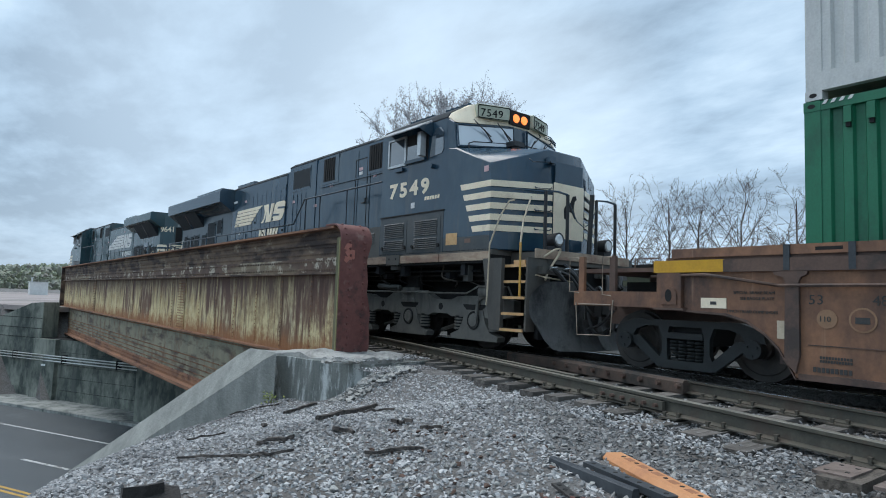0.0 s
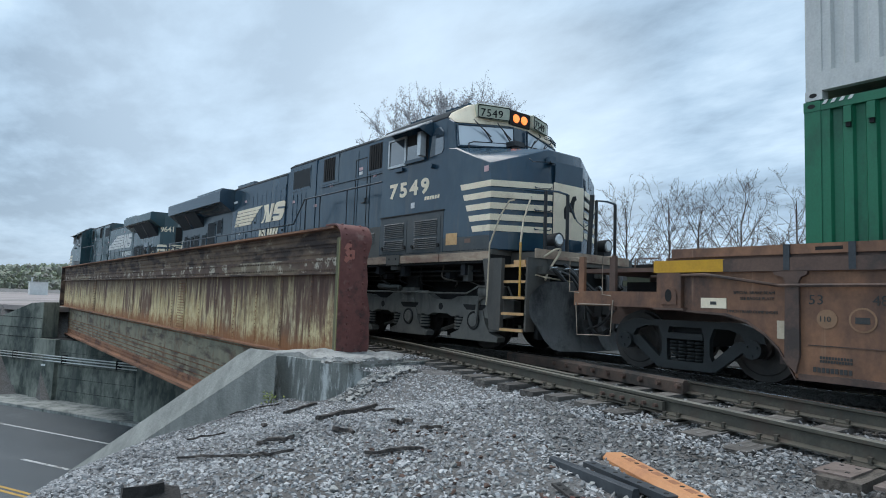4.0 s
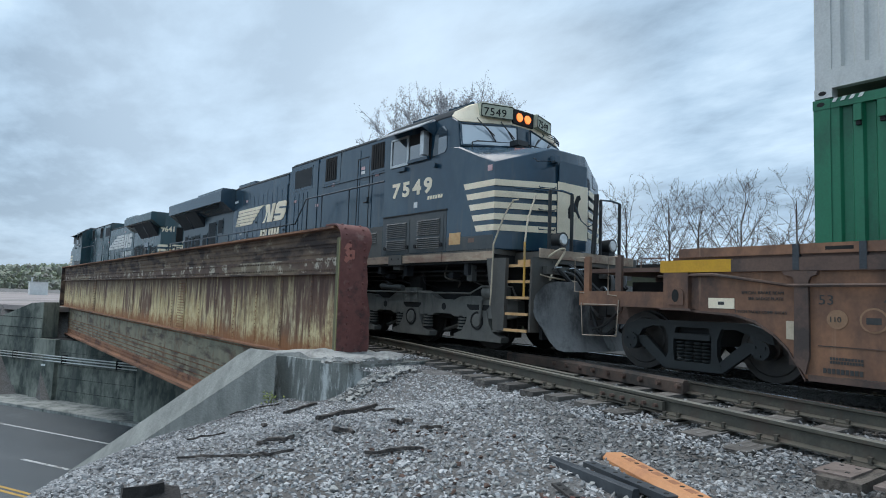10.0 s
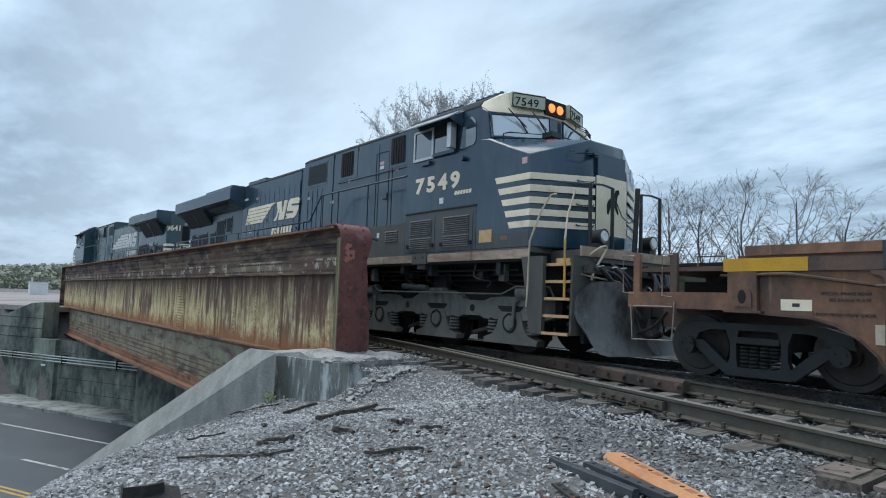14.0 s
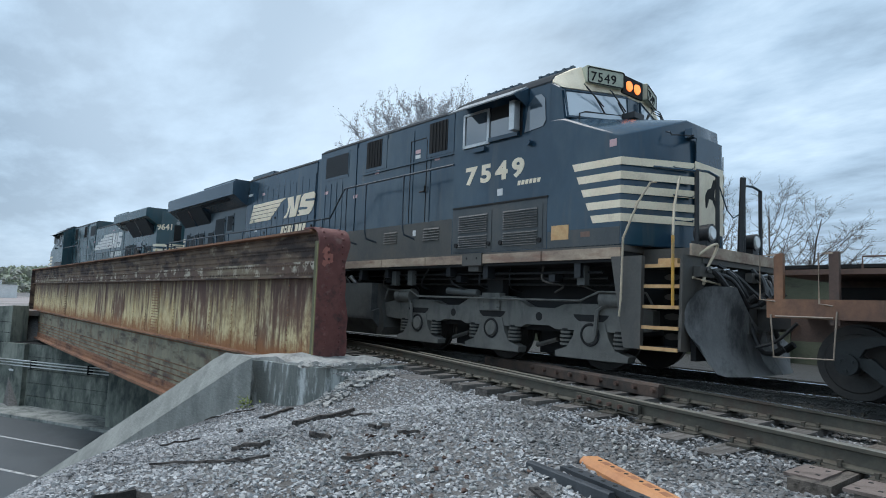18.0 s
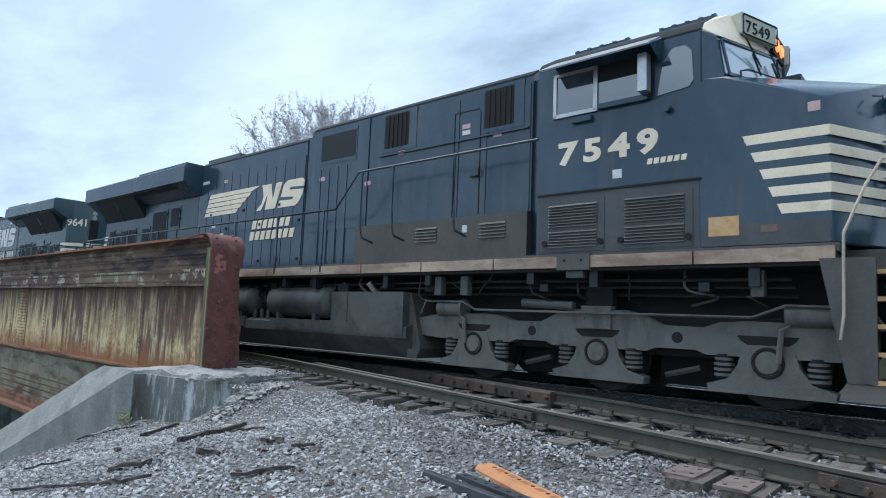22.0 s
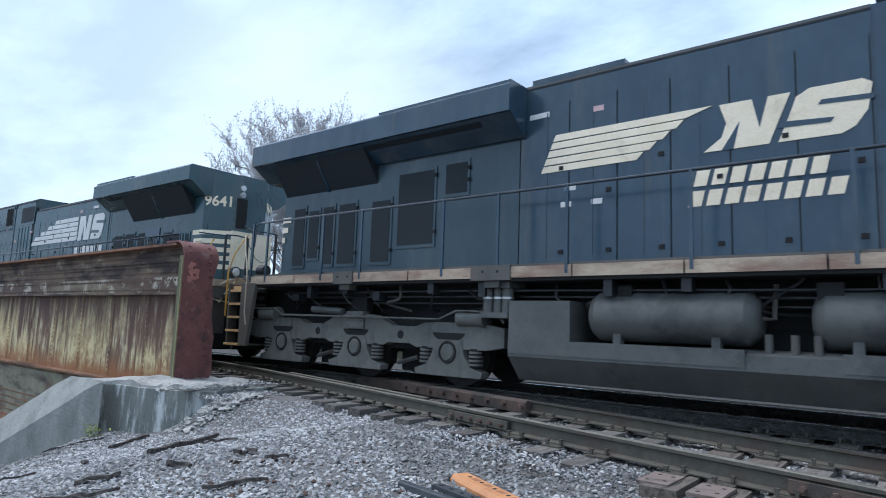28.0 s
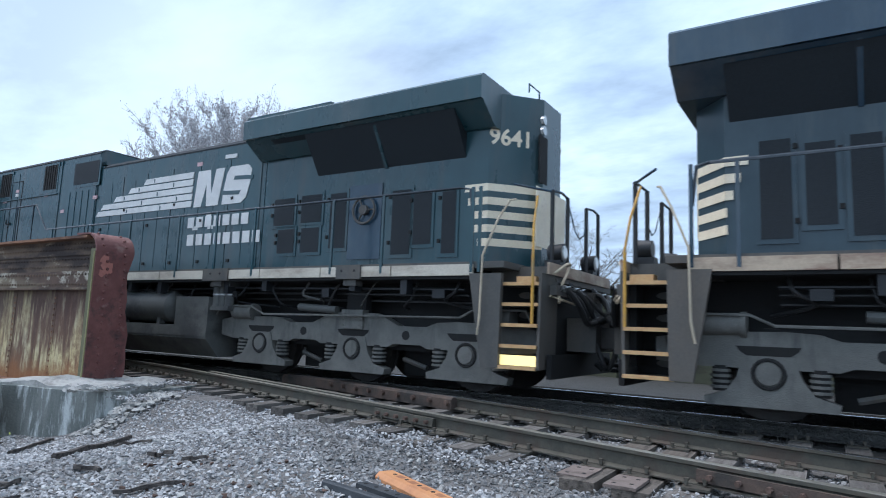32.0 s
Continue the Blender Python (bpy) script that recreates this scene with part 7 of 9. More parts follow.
    for t in np.linspace(0, 1, 8):
        row = []
        for y in np.linspace(-1.43, 1.43, 25):
            f = abs(y) / 1.43
            lo_z = 0.12 + 0.40 * max(0.0, (f - 0.76) / 0.24) ** 2
            hi_z = 1.30 - 0.24 * max(0.0, (f - 0.78) / 0.22) ** 2 if f > 0.5 else 0.72 + 0.58 * f * f / 0.25
            row.append(bm.verts.new((X(10.81 + 0.49 * (1 - f ** 3) + 0.26 * t ** 3 + 0.10 * (1 - t) ** 2 + 0.10 * max(0.0, (f - 0.7) / 0.3) ** 2), y, hi_z + (lo_z - hi_z) * t)))
        rows.append(row)
    for a, b in zip(rows, rows[1:]):
        for i in range(24):
            bm.faces.new((a[i], a[i + 1], b[i + 1], b[i]))
    bmesh.ops.solidify(bm, geom=bm.faces, thickness=0.03)
    part("snow_plow", bm, M_PLOW, lo, "dusty steel snow plow with rounded corners")
    part("plow_rib", prism(B(), [(X(a), z) for a, z in ((11.30, 0.78), (11.44, 0.76), (11.45, 0.55), (11.52, 0.36), (11.66, 0.14), (11.50, 0.13), (11.36, 0.34), (11.30, 0.55))], -0.05, 0.05), M_PLOW, lo, bevel=0.015)
    VEHICLES.append((lo, q["x"], 7.38))
    return lo


V7549 = [(-9.88, -9.55, 2.09, 3.27), (-9.41, -9.11, 2.23, 3.19), (-8.97, -8.67, 2.09, 3.23), (-8.50, -8.05, 2.08, 3.24), (-7.59, -7.13, 2.08, 3.21), (-6.93, -6.11, 2.35, 3.64), (-5.85, -5.40, 3.17, 3.68)]
make_loco(1, "7549", dict(label="dark blue-black diesel locomotive with cream nose stripes and lit headlights", paint=M_BLACK, hood=M_HOODLIFT, stripe=M_STRIPE, rear=-10.66, tail=0.42, truck=-7.70, rad=(-10.80, -4.40), radz=(4.66, 4.20), h1=4.78, split=0.28, sill=10.60, vents=V7549, bevel=(0.40, 0.58), intake=-10.20, deep=-7.50, mark=(-3.86, 3.30), lit=True, x=-18.58))
V9641 = [(-5.40, -5.91, 2.70, 3.20), (-6.09, -6.58, 2.72, 3.22), (-5.53, -5.95, 2.18, 2.62), (-6.12, -6.55, 2.18, 2.62), (-6.79, -7.15, 2.23, 3.2), (-8.14, -8.51, 2.08, 3.14), (-8.57, -8.91, 2.23, 3.05), (-9.11, -9.36, 2.07, 3.05)]
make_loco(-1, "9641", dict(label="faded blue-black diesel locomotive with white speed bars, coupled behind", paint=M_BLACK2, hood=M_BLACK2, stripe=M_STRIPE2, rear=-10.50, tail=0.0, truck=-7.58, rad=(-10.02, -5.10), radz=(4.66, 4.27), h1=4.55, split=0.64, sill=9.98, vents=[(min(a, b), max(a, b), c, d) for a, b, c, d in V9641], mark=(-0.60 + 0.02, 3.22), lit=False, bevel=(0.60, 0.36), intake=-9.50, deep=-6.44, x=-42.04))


# ---- well car and its containers ----
WX = 4.0          # middle of the well car when the train stands


def make_well_car():
    wc = thing("well_car", "dirty brown container well car with a yellow end beam", "freight car")
    L = lambda x: x - WX
    half = 10.5
    for e in (1, -1):
        E = lambda x: e * (x - WX)          # e = 1: the end that is seen first, built from world places

        def bxe(x0, x1, *r):
            a, b = sorted((E(x0), E(x1)))
            return bx(B(), a, b, *r)
        for s in ((-1, 1)):
            y = s * 1.49
            # side sheet with the arched cut over the truck
            arch = [(-4.63, 1.40), (-4.63, 0.90), (-4.05, 0.87), (-3.80, 0.80), (-3.58, 0.66), (-3.42, 0.50), (-3.30, 0.30), (-3.23, 0.17), (WX, 0.17), (WX, 1.40)]
            sh = part("side_sheet", prism(B(), [(E(x), z) for x, z in arch], y, y - s * 0.05), M_WELL, wc, "faded brown side sheet")
            bm = B()
            rim = arch[1:8]
            for (xa, za), (xb, zb) in zip(rim, rim[1:]):
                prism(bm, [(E(xa), za), (E(xb), zb), (E(xb) - e * 0.0, zb - 0.03), (E(xa), za - 0.03)], y + s * 0.03, y - s * 0.12)
            part("arch_flange", bm, M_WELLD, sh)
            part("upper_chord", bxe(-4.68 if s < 0 else -4.68, WX, min(y + s * 0.03, y - s * 0.12), max(y + s * 0.03, y - s * 0.12), 1.585, 1.70), M_WELL, wc, bevel=0.012)
            part("chord_end", bxe(-4.80, -4.42, min(y + s * 0.02, y - s * 0.14), max(y + s * 0.02, y - s * 0.14), 1.58, 1.705), M_WELL, wc, bevel=0.03)
            part("chord_gap", bxe(-4.9, WX, min(y, y - s * 0.1), max(y, y - s * 0.1), 1.54, 1.59), M_WELLD, wc)
            part("lower_chord", bxe(-4.07, WX, min(y + s * 0.05, y - s * 0.12), max(y + s * 0.05, y - s * 0.12), 1.39, 1.545), M_WELLD, wc, bevel=0.012)
            part("yellow_beam_end", bxe(-5.06, -4.07, min(y + s * 0.052, y - s * 0.12), max(y + s * 0.052, y - s * 0.12), 1.39, 1.55), M_WYEL, wc, "yellow painted beam end", bevel=0.012)
            part("chord_slot", bxe(-3.0, -2.72, min(y + s * 0.032, y), max(y + s * 0.032, y), 1.62, 1.66), M_DARK, wc)
            for xx in (-3.34, -2.66, -1.3, 0.1, 1.5, 2.9):
                part("chord_patch", bxe(xx, xx + 0.07, min(y + s * 0.055, y), max(y + s * 0.055, y), 1.40, 1.70), M_BLUESTEEL, wc)
            for xx in (-3.26, 0.2):
                rb = [(xx - 0.20, 1.385), (xx + 0.18, 1.385), (xx + 0.17, 1.345), (xx + 0.11, 1.32), (xx + 0.085, 1.27), (xx + 0.085, 0.42), (xx + 0.04, 0.22), (xx - 0.08, 0.36), (xx - 0.065, 1.27), (xx - 0.09, 1.32), (xx - 0.18, 1.345)]
                part("side_post", prism(B(), [(E(a), z) for a, z in rb], y + s * 0.05, y), M_WELLD, wc, "sooty rolled side post")
            part("bottom_chord", bxe(-3.2, WX, min(y + s * 0.02, y - s * 0.12), max(y + s * 0.02, y - s * 0.12), 0.15, 0.22), M_WELLD, wc)
            part("seam", bxe(-3.1, WX, min(y + s * 0.008, y), max(y + s * 0.008, y), 0.545, 0.555), M_WELLD, wc)
            # pocket casting under the beam end
            pk = part("jack_pocket", bxe(-5.0, -4.64, min(y + s * 0.07, y - s * 0.2), max(y + s * 0.07, y - s * 0.2), 0.90, 1.385), M_WELL, wc, bevel=0.02)
            part("pocket_boss", prism(B(), [(E(-4.81 + 0.115 * math.cos(a)), 1.10 + 0.10 * math.sin(a)) for a in np.linspace(0, math.pi, 9)] + [(E(-4.925), 0.96), (E(-4.695), 0.96)], y + s * 0.09, y + s * 0.06), M_WELL, pk)
            part("pocket_hole", hull(B(), [(E(-4.81 + 0.05 * math.cos(a)), y + s * d, 1.08 + 0.085 * math.sin(a)) for a in np.linspace(0, 6, 14) for d in (0.07, 0.094)]), M_DARK, pk)
            part("pocket_lip", bxe(-5.03, -4.58, min(y + s * 0.11, y - s * 0.1), max(y + s * 0.11, y - s * 0.1), 0.885, 0.915), M_WELLD, pk)
            part("end_sill", bxe(-6.5, -4.9, min(y + s * 0.01, y - s * 0.2), max(y + s * 0.01, y - s * 0.2), 0.91, 1.13), M_WELL, wc, bevel=0.02)
            part("conduit", tube(B(), [(E(-5.1), y + s * 0.04, 1.34), (E(-4.3), y + s * 0.05, 1.36), (E(-3.4), y + s * 0.05, 1.22), (E(-1.0), y + s * 0.05, 1.24), (E(WX), y + s * 0.05, 1.26)], 0.022), M_WELLD, wc)
            # corner ladder: two flat posts and a rung frame
            part("corner_post", bxe(-6.42, -6.32, min(y, y - s * 0.06), max(y, y - s * 0.06), 1.10, 1.66), M_WELL, wc)
            part("corner_post", bxe(-5.84, -5.74, min(y, y - s * 0.06), max(y, y - s * 0.06), 0.85, 1.66), M_WELLD, wc)
            part("grab_iron", tube(B(), [(E(-6.40), y, 1.64), (E(-6.55), y + s * 0.06, 1.64), (E(-6.55), y + s * 0.06, 1.12), (E(-6.40), y, 1.10)], 0.011), M_IRON, wc)
            part("grab_iron", tube(B(), [(E(-5.80), y, 1.64), (E(-5.92), y + s * 0.06, 1.64), (E(-5.92), y + s * 0.06, 1.08), (E(-5.80), y, 1.06)], 0.011), M_IRON, wc)
            part("sill_step", tube(B(), [(E(-6.45), y + s * 0.02, 0.95), (E(-6.42), y + s * 0.02, 0.46), (E(-5.80), y + s * 0.02, 0.48), (E(-5.76), y + s * 0.02, 1.0)], 0.010), M_IRON, wc, "pale bent stirrup step")
            part("rung", tube(B(), [(E(-6.4), y + s * 0.02, 0.93), (E(-5.8), y + s * 0.02, 0.93)], 0.011), M_IRON, wc)
        part("end_deck", bxe(-6.5, -4.6, -1.3, 1.3, 1.42, 1.48), M_WELLD, wc)
        part("crossover_box", bxe(-6.25, -4.70, 0.15, 1.36, 1.02, 1.52), M_WELLD, wc, "dark end crossover structure", bevel=0.02)
        # near-black box added as the dark space below the crossover
        part("crossover_dark_fill", bxe(-6.1, -5.0, -0.7, 0.3, 0.95, 1.3), M_DARK, wc)
        part("draft_sill", bxe(-6.7, -3.6, -0.3, 0.3, 0.62, 1.15), M_WELLD, wc)
        part("platform_frame", bxe(-6.5, -6.38, -1.45, 1.45, 0.91, 1.13), M_WELL, wc)
        part("cross_beam", bxe(-5.0, -4.7, -1.45, 1.45, 0.9, 1.4), M_WELLD, wc)
        part("bulkhead", bxe(-3.45, -3.35, -1.4, 1.4, 0.3, 1.5), M_WELLD, wc)
        cp = part("coupler", bxe(-7.05, -6.6, -0.12, 0.12, 0.76, 0.98), M_WHEEL, wc, bevel=0.03)
        part("knuckle", bxe(-7.2, -6.95, -0.02, 0.2, 0.72, 1.02), M_WHEEL, cp, bevel=0.05)
        part("air_hose", tube(B(), bend([(E(-6.6), -0.35, 0.85), (E(-6.85), -0.38, 0.6), (E(-7.1), -0.42, 0.5)]), 0.025), M_RUBBER, wc)
        part("rail_loop", tube(B(), [(E(-5.6), -1.2, 1.48), (E(-5.6), -1.2, 1.62), (E(-5.2), -1.2, 1.62), (E(-5.2), -1.2, 1.48)], 0.012), M_WELLD, wc)
        # freight truck
        c = -4.84
        for s in (-1, 1):
            y = s * 1.02
            bm = B()
            # slim top member, diagonals, spring columns and the lower tie, with open windows between
            prism(bm, [(E(c) + a, z) for a, z in ((-1.10, 0.50), (-1.06, 0.66), (-0.78, 0.745), (0.78, 0.745), (1.06, 0.66), (1.10, 0.50), (0.84, 0.50), (0.78, 0.60), (0.62, 0.655), (-0.62, 0.655), (-0.78, 0.60), (-0.84, 0.50))], y + s * 0.10, y)
            for q in (-1, 1):
                prism(bm, [(E(c) + q * a, z) for a, z in ((0.86, 0.50), (0.72, 0.50), (0.36, 0.185), (0.36, 0.075), (0.44, 0.085), (0.84, 0.40))], y + s * 0.098, y + s * 0.004)
                prism(bm, [(E(c) + q * a, z) for a, z in ((0.25, 0.10), (0.28, 0.30), (0.28, 0.50), (0.24, 0.66), (0.42, 0.66), (0.36, 0.50), (0.36, 0.30), (0.44, 0.10))], y + s * 0.102, y + s * 0.002)
            prism(bm, [(E(c) + a, z) for a, z in ((-0.40, 0.075), (-0.38, 0.185), (0.38, 0.185), (0.40, 0.075))], y + s * 0.104, y + s * 0.006)
            tf = part("side_frame", bm, M_WTRUCK, wc, "black cast side frame")
            for a in (-0.19, -0.065, 0.065, 0.19):
                sp = B()
                for k in range(6):
                    torus(sp, (E(c) + a, y + s * 0.05, 0.21 + k * 0.047), (0, 0, 1), 0.050, 0.016, 10, 5)
                part("coil_spring", sp, M_WTRUCK, tf)
            part("bolster_end", bx(B(), E(c) - 0.27, E(c) + 0.27, min(y - s * 0.1, y + s * 0.12), max(y - s * 0.1, y + s * 0.12), 0.49, 0.57), M_WTRUCK, tf, bevel=0.01)
            for a in (-0.95, 0.95):
                cc = (E(c) + a, y, 0.42)
                part("bearing_cap", cyl(B(), (cc[0], y, 0.42), (cc[0], y + s * 0.16, 0.42), 0.12, 14), M_WTRUCK, tf)
                for k in range(3):
                    q = k * 2.094 + 0.5
                    part("cap_bolt", cyl(B(), (cc[0] + 0.07 * math.cos(q), y + s * 0.16, 0.42 + 0.07 * math.sin(q)), (cc[0] + 0.07 * math.cos(q), y + s * 0.18, 0.42 + 0.07 * math.sin(q)), 0.018, 6), M_WTRUCK, tf)
        part("bolster", bx(B(), E(c) - 0.25, E(c) + 0.25, -1.0, 1.0, 0.40, 0.66), M_DARK, wc)
        for a in (-0.95, 0.95):
            make_wheelset(wc, E(c) + a, 0.42)
    part("well_floor", bx(B(), -7.2, 7.2, -1.44, 1.44, 0.22, 0.3), M_WELLD, wc)
    # stencils on the camera's side
    yy = -1.492
    words("53", 0.155, M_STENCIL, side_pose(L(-3.09), yy - 0.002, 1.01), wc, "size_stencil", 0.003, 0, "dark stencilled size mark", 1.1)
    words("48", 0.155, M_STENCIL, side_pose(L(-2.46), yy - 0.002, 1.01), wc, "size_stencil", 0.003)
    words("110", 0.085, M_STENCIL, side_pose(L(-2.985), yy - 0.010, 0.82), wc, "round_mark", 0.003)
    part("round_badge", cyl(B(), (L(-2.90), yy + 0.004, 0.85), (L(-2.90), yy - 0.006, 0.85), 0.105, 20), M_FAINT, wc)
    bd = part("round_badge", cyl(B(), (L(-2.55), yy + 0.004, 0.85), (L(-2.55), yy - 0.006, 0.85), 0.135, 20), M_FAINT, wc, "faint round badge")
    part("badge_field", cyl(B(), (L(-2.55), yy - 0.004, 0.85), (L(-2.55), yy - 0.009, 0.85), 0.115, 20), M_WELL, bd)
    part("badge_field", bx(B(), L(-2.62), L(-2.48), yy - 0.013, yy - 0.006, 0.81, 0.88), M_STENCIL, bd)
    for x0, z0, w, h, n, mt in ((-2.98, 0.405, 0.33, 0.03, 11, M_STENCIL), (-2.98, 0.365, 0.33, 0.03, 12, M_STENCIL), (-3.05, 0.255, 0.40, 0.055, 9, M_STENCIL), (-2.85, 0.185, 0.40, 0.04, 12, M_STENCIL)):
        text_blocks(L(x0), z0, w, h, n, yy - 0.004, wc, mt, 0.0, "stencil_bar")
    for txt, x0, z0, sz in (("SPECIAL BRAKE BEAM", -3.96, 1.115, 0.052), ("SEE BADGE PLATE", -3.88, 1.045, 0.052), ("2 INCH TREAD COMP SHOES", -4.05, 0.885, 0.048)):
        words(txt, sz, M_STENCIL, side_pose(L(x0), yy - 0.002, z0), wc, "brake_stencil", 0.003)
    part("data_plate", bx(B(), L(-4.39), L(-4.05), yy - 0.006, yy + 0.01, 0.93, 1.06), M_CREAM, wc, "pale data plate", bevel=0.003)
    part("plate_mark", bx(B(), L(-4.26), L(-4.18), yy - 0.010, yy, 0.975, 1.015), M_STENCIL, wc)
    part("paper_label", bx(B(), L(-3.435), L(-3.315), yy - 0.008, yy + 0.01, 0.60, 0.81), M_PALE, wc, "cream paper label")
    VEHICLES.append((wc, WX, 8.9))
    return wc


def make_container(name, label, x0, length, z0, z1, material, pitch, depth, badge, rail, post=0.18):
    c = thing(name, label, "container", "stacked containers")
    a, b, w = x0 - WX, x0 - WX + length, 1.22
    for s in (-1, 1):
        pts, x, k = [], a + post, 0
        ribs = []
        while x < b - post - pitch:
            ribs += [(x, w), (x + pitch * 0.40, w), (x + pitch * 0.5, w - depth), (x + pitch * 0.90, w - depth)]
            x += pitch
        ribs += [(b - post, w)]
        poly = [(px, s * (py - 0.012)) for px, py in ribs] + [(b - post, s * (w - 0.12)), (a + post, s * (w - 0.12))]
        bm = B()
        lo = [bm.verts.new((px, py, z0 + rail[1] - 0.03)) for px, py in poly]
        hi = [bm.verts.new((px, py, z1 - 0.10)) for px, py in poly]
        for i in range(len(poly)):
            bm.faces.new((lo[i], lo[(i + 1) % len(poly)], hi[(i + 1) % len(poly)], hi[i]))
        part("corrugated_side", bm, material, c, smooth=20)
        part("bottom_rail", bx(B(), a + post, b - post, min(s * w, s * (w - 0.1)), max(s * w, s * (w - 0.1)), z0 + rail[0], z0 + rail[1]), material, c, bevel=0.01)
        part("top_rail", bx(B(), a + post, b - post, min(s * w, s * (w - 0.08)), max(s * w, s * (w - 0.08)), z1 - 0.12, z1 - 0.01), material, c, bevel=0.01)
        for xx in (a, b - post):
            part("corner_post", bx(B(), xx, xx + post, min(s * w, s * (w - 0.16)), max(s * w, s * (w - 0.16)), z0 + 0.12, z1 - 0.12), material, c, bevel=0.01)
            for zz in (z0, z1 - 0.12):
                cc = part("corner_casting", bx(B(), xx - 0.005, xx + post + 0.004, min(s * (w + 0.006), s * (w - 0.17)), max(s * (w + 0.006), s * (w - 0.17)), zz, zz + 0.12), material, c, bevel=0.012)
                part("casting_hole", hull(B(), [(xx + 0.083 + 0.045 * math.cos(t), s * (w + 0.008), zz + 0.06 + 0.028 * math.sin(t)) for t in np.linspace(0, 6, 10)] + [(xx + 0.083, s * (w - 0.02), zz + 0.06)]), M_DARK, cc)
    part("end_wall", bx(B(), a + 0.03, a + 0.07, -1.06, 1.06, z0 + 0.12, z1 - 0.12), material, c)
    part("end_wall", bx(B(), b - 0.07, b - 0.03, -1.06, 1.06, z0 + 0.12, z1 - 0.12), material, c)
    part("roof", bx(B(), a + 0.05, b - 0.05, -1.17, 1.17, z1 - 0.05, z1 - 0.02), material, c)
    part("floor", bx(B(), a + 0.05, b - 0.05, -1.17, 1.17, z0 + rail[0] + 0.03, z0 + rail[0] + 0.1), M_BEIGE, c)
    for xx, zz, wd, ht in badge:
        part("lashing_plate", bx(B(), a + xx, a + xx + wd, -w - 0.045, -w + 0.02, zz, zz + ht), material, c, bevel=0.008)
        part("lashing_slot", bx(B(), a + xx + 0.015, a + xx + wd - 0.015, -w - 0.030, -w + 0.02, zz - 0.05, zz + 0.02), M_DARK, c)
    VEHICLES.append((c, WX, 8.9))
    return c


make_well_car()
green = make_container("shipping_container", "green corrugated shipping container standing in the well car", -3.22, 14.4, 0.32, 3.43, M_GREEN, 0.235, 0.045, ((0.44, 3.10, 0.075, 0.19), (0.675, 3.10, 0.075, 0.19), (1.62, 3.10, 0.075, 0.19)), (0.01, 0.16))
for k in range(4):
    x = -3.02 - WX + k * 0.09
    part("warning_stripe", prism(B(), [(x, 3.375), (x + 0.04, 3.375), (x + 0.07, 3.42), (x + 0.03, 3.42)], -1.230, -1.222), M_WHITE, green)
make_container("shipping_container", "pale grey shipping container stacked on a green one", -3.20, 16.1, 3.44, 6.33, M_GREY, 0.245, 0.045, (), (0.11, 0.34))


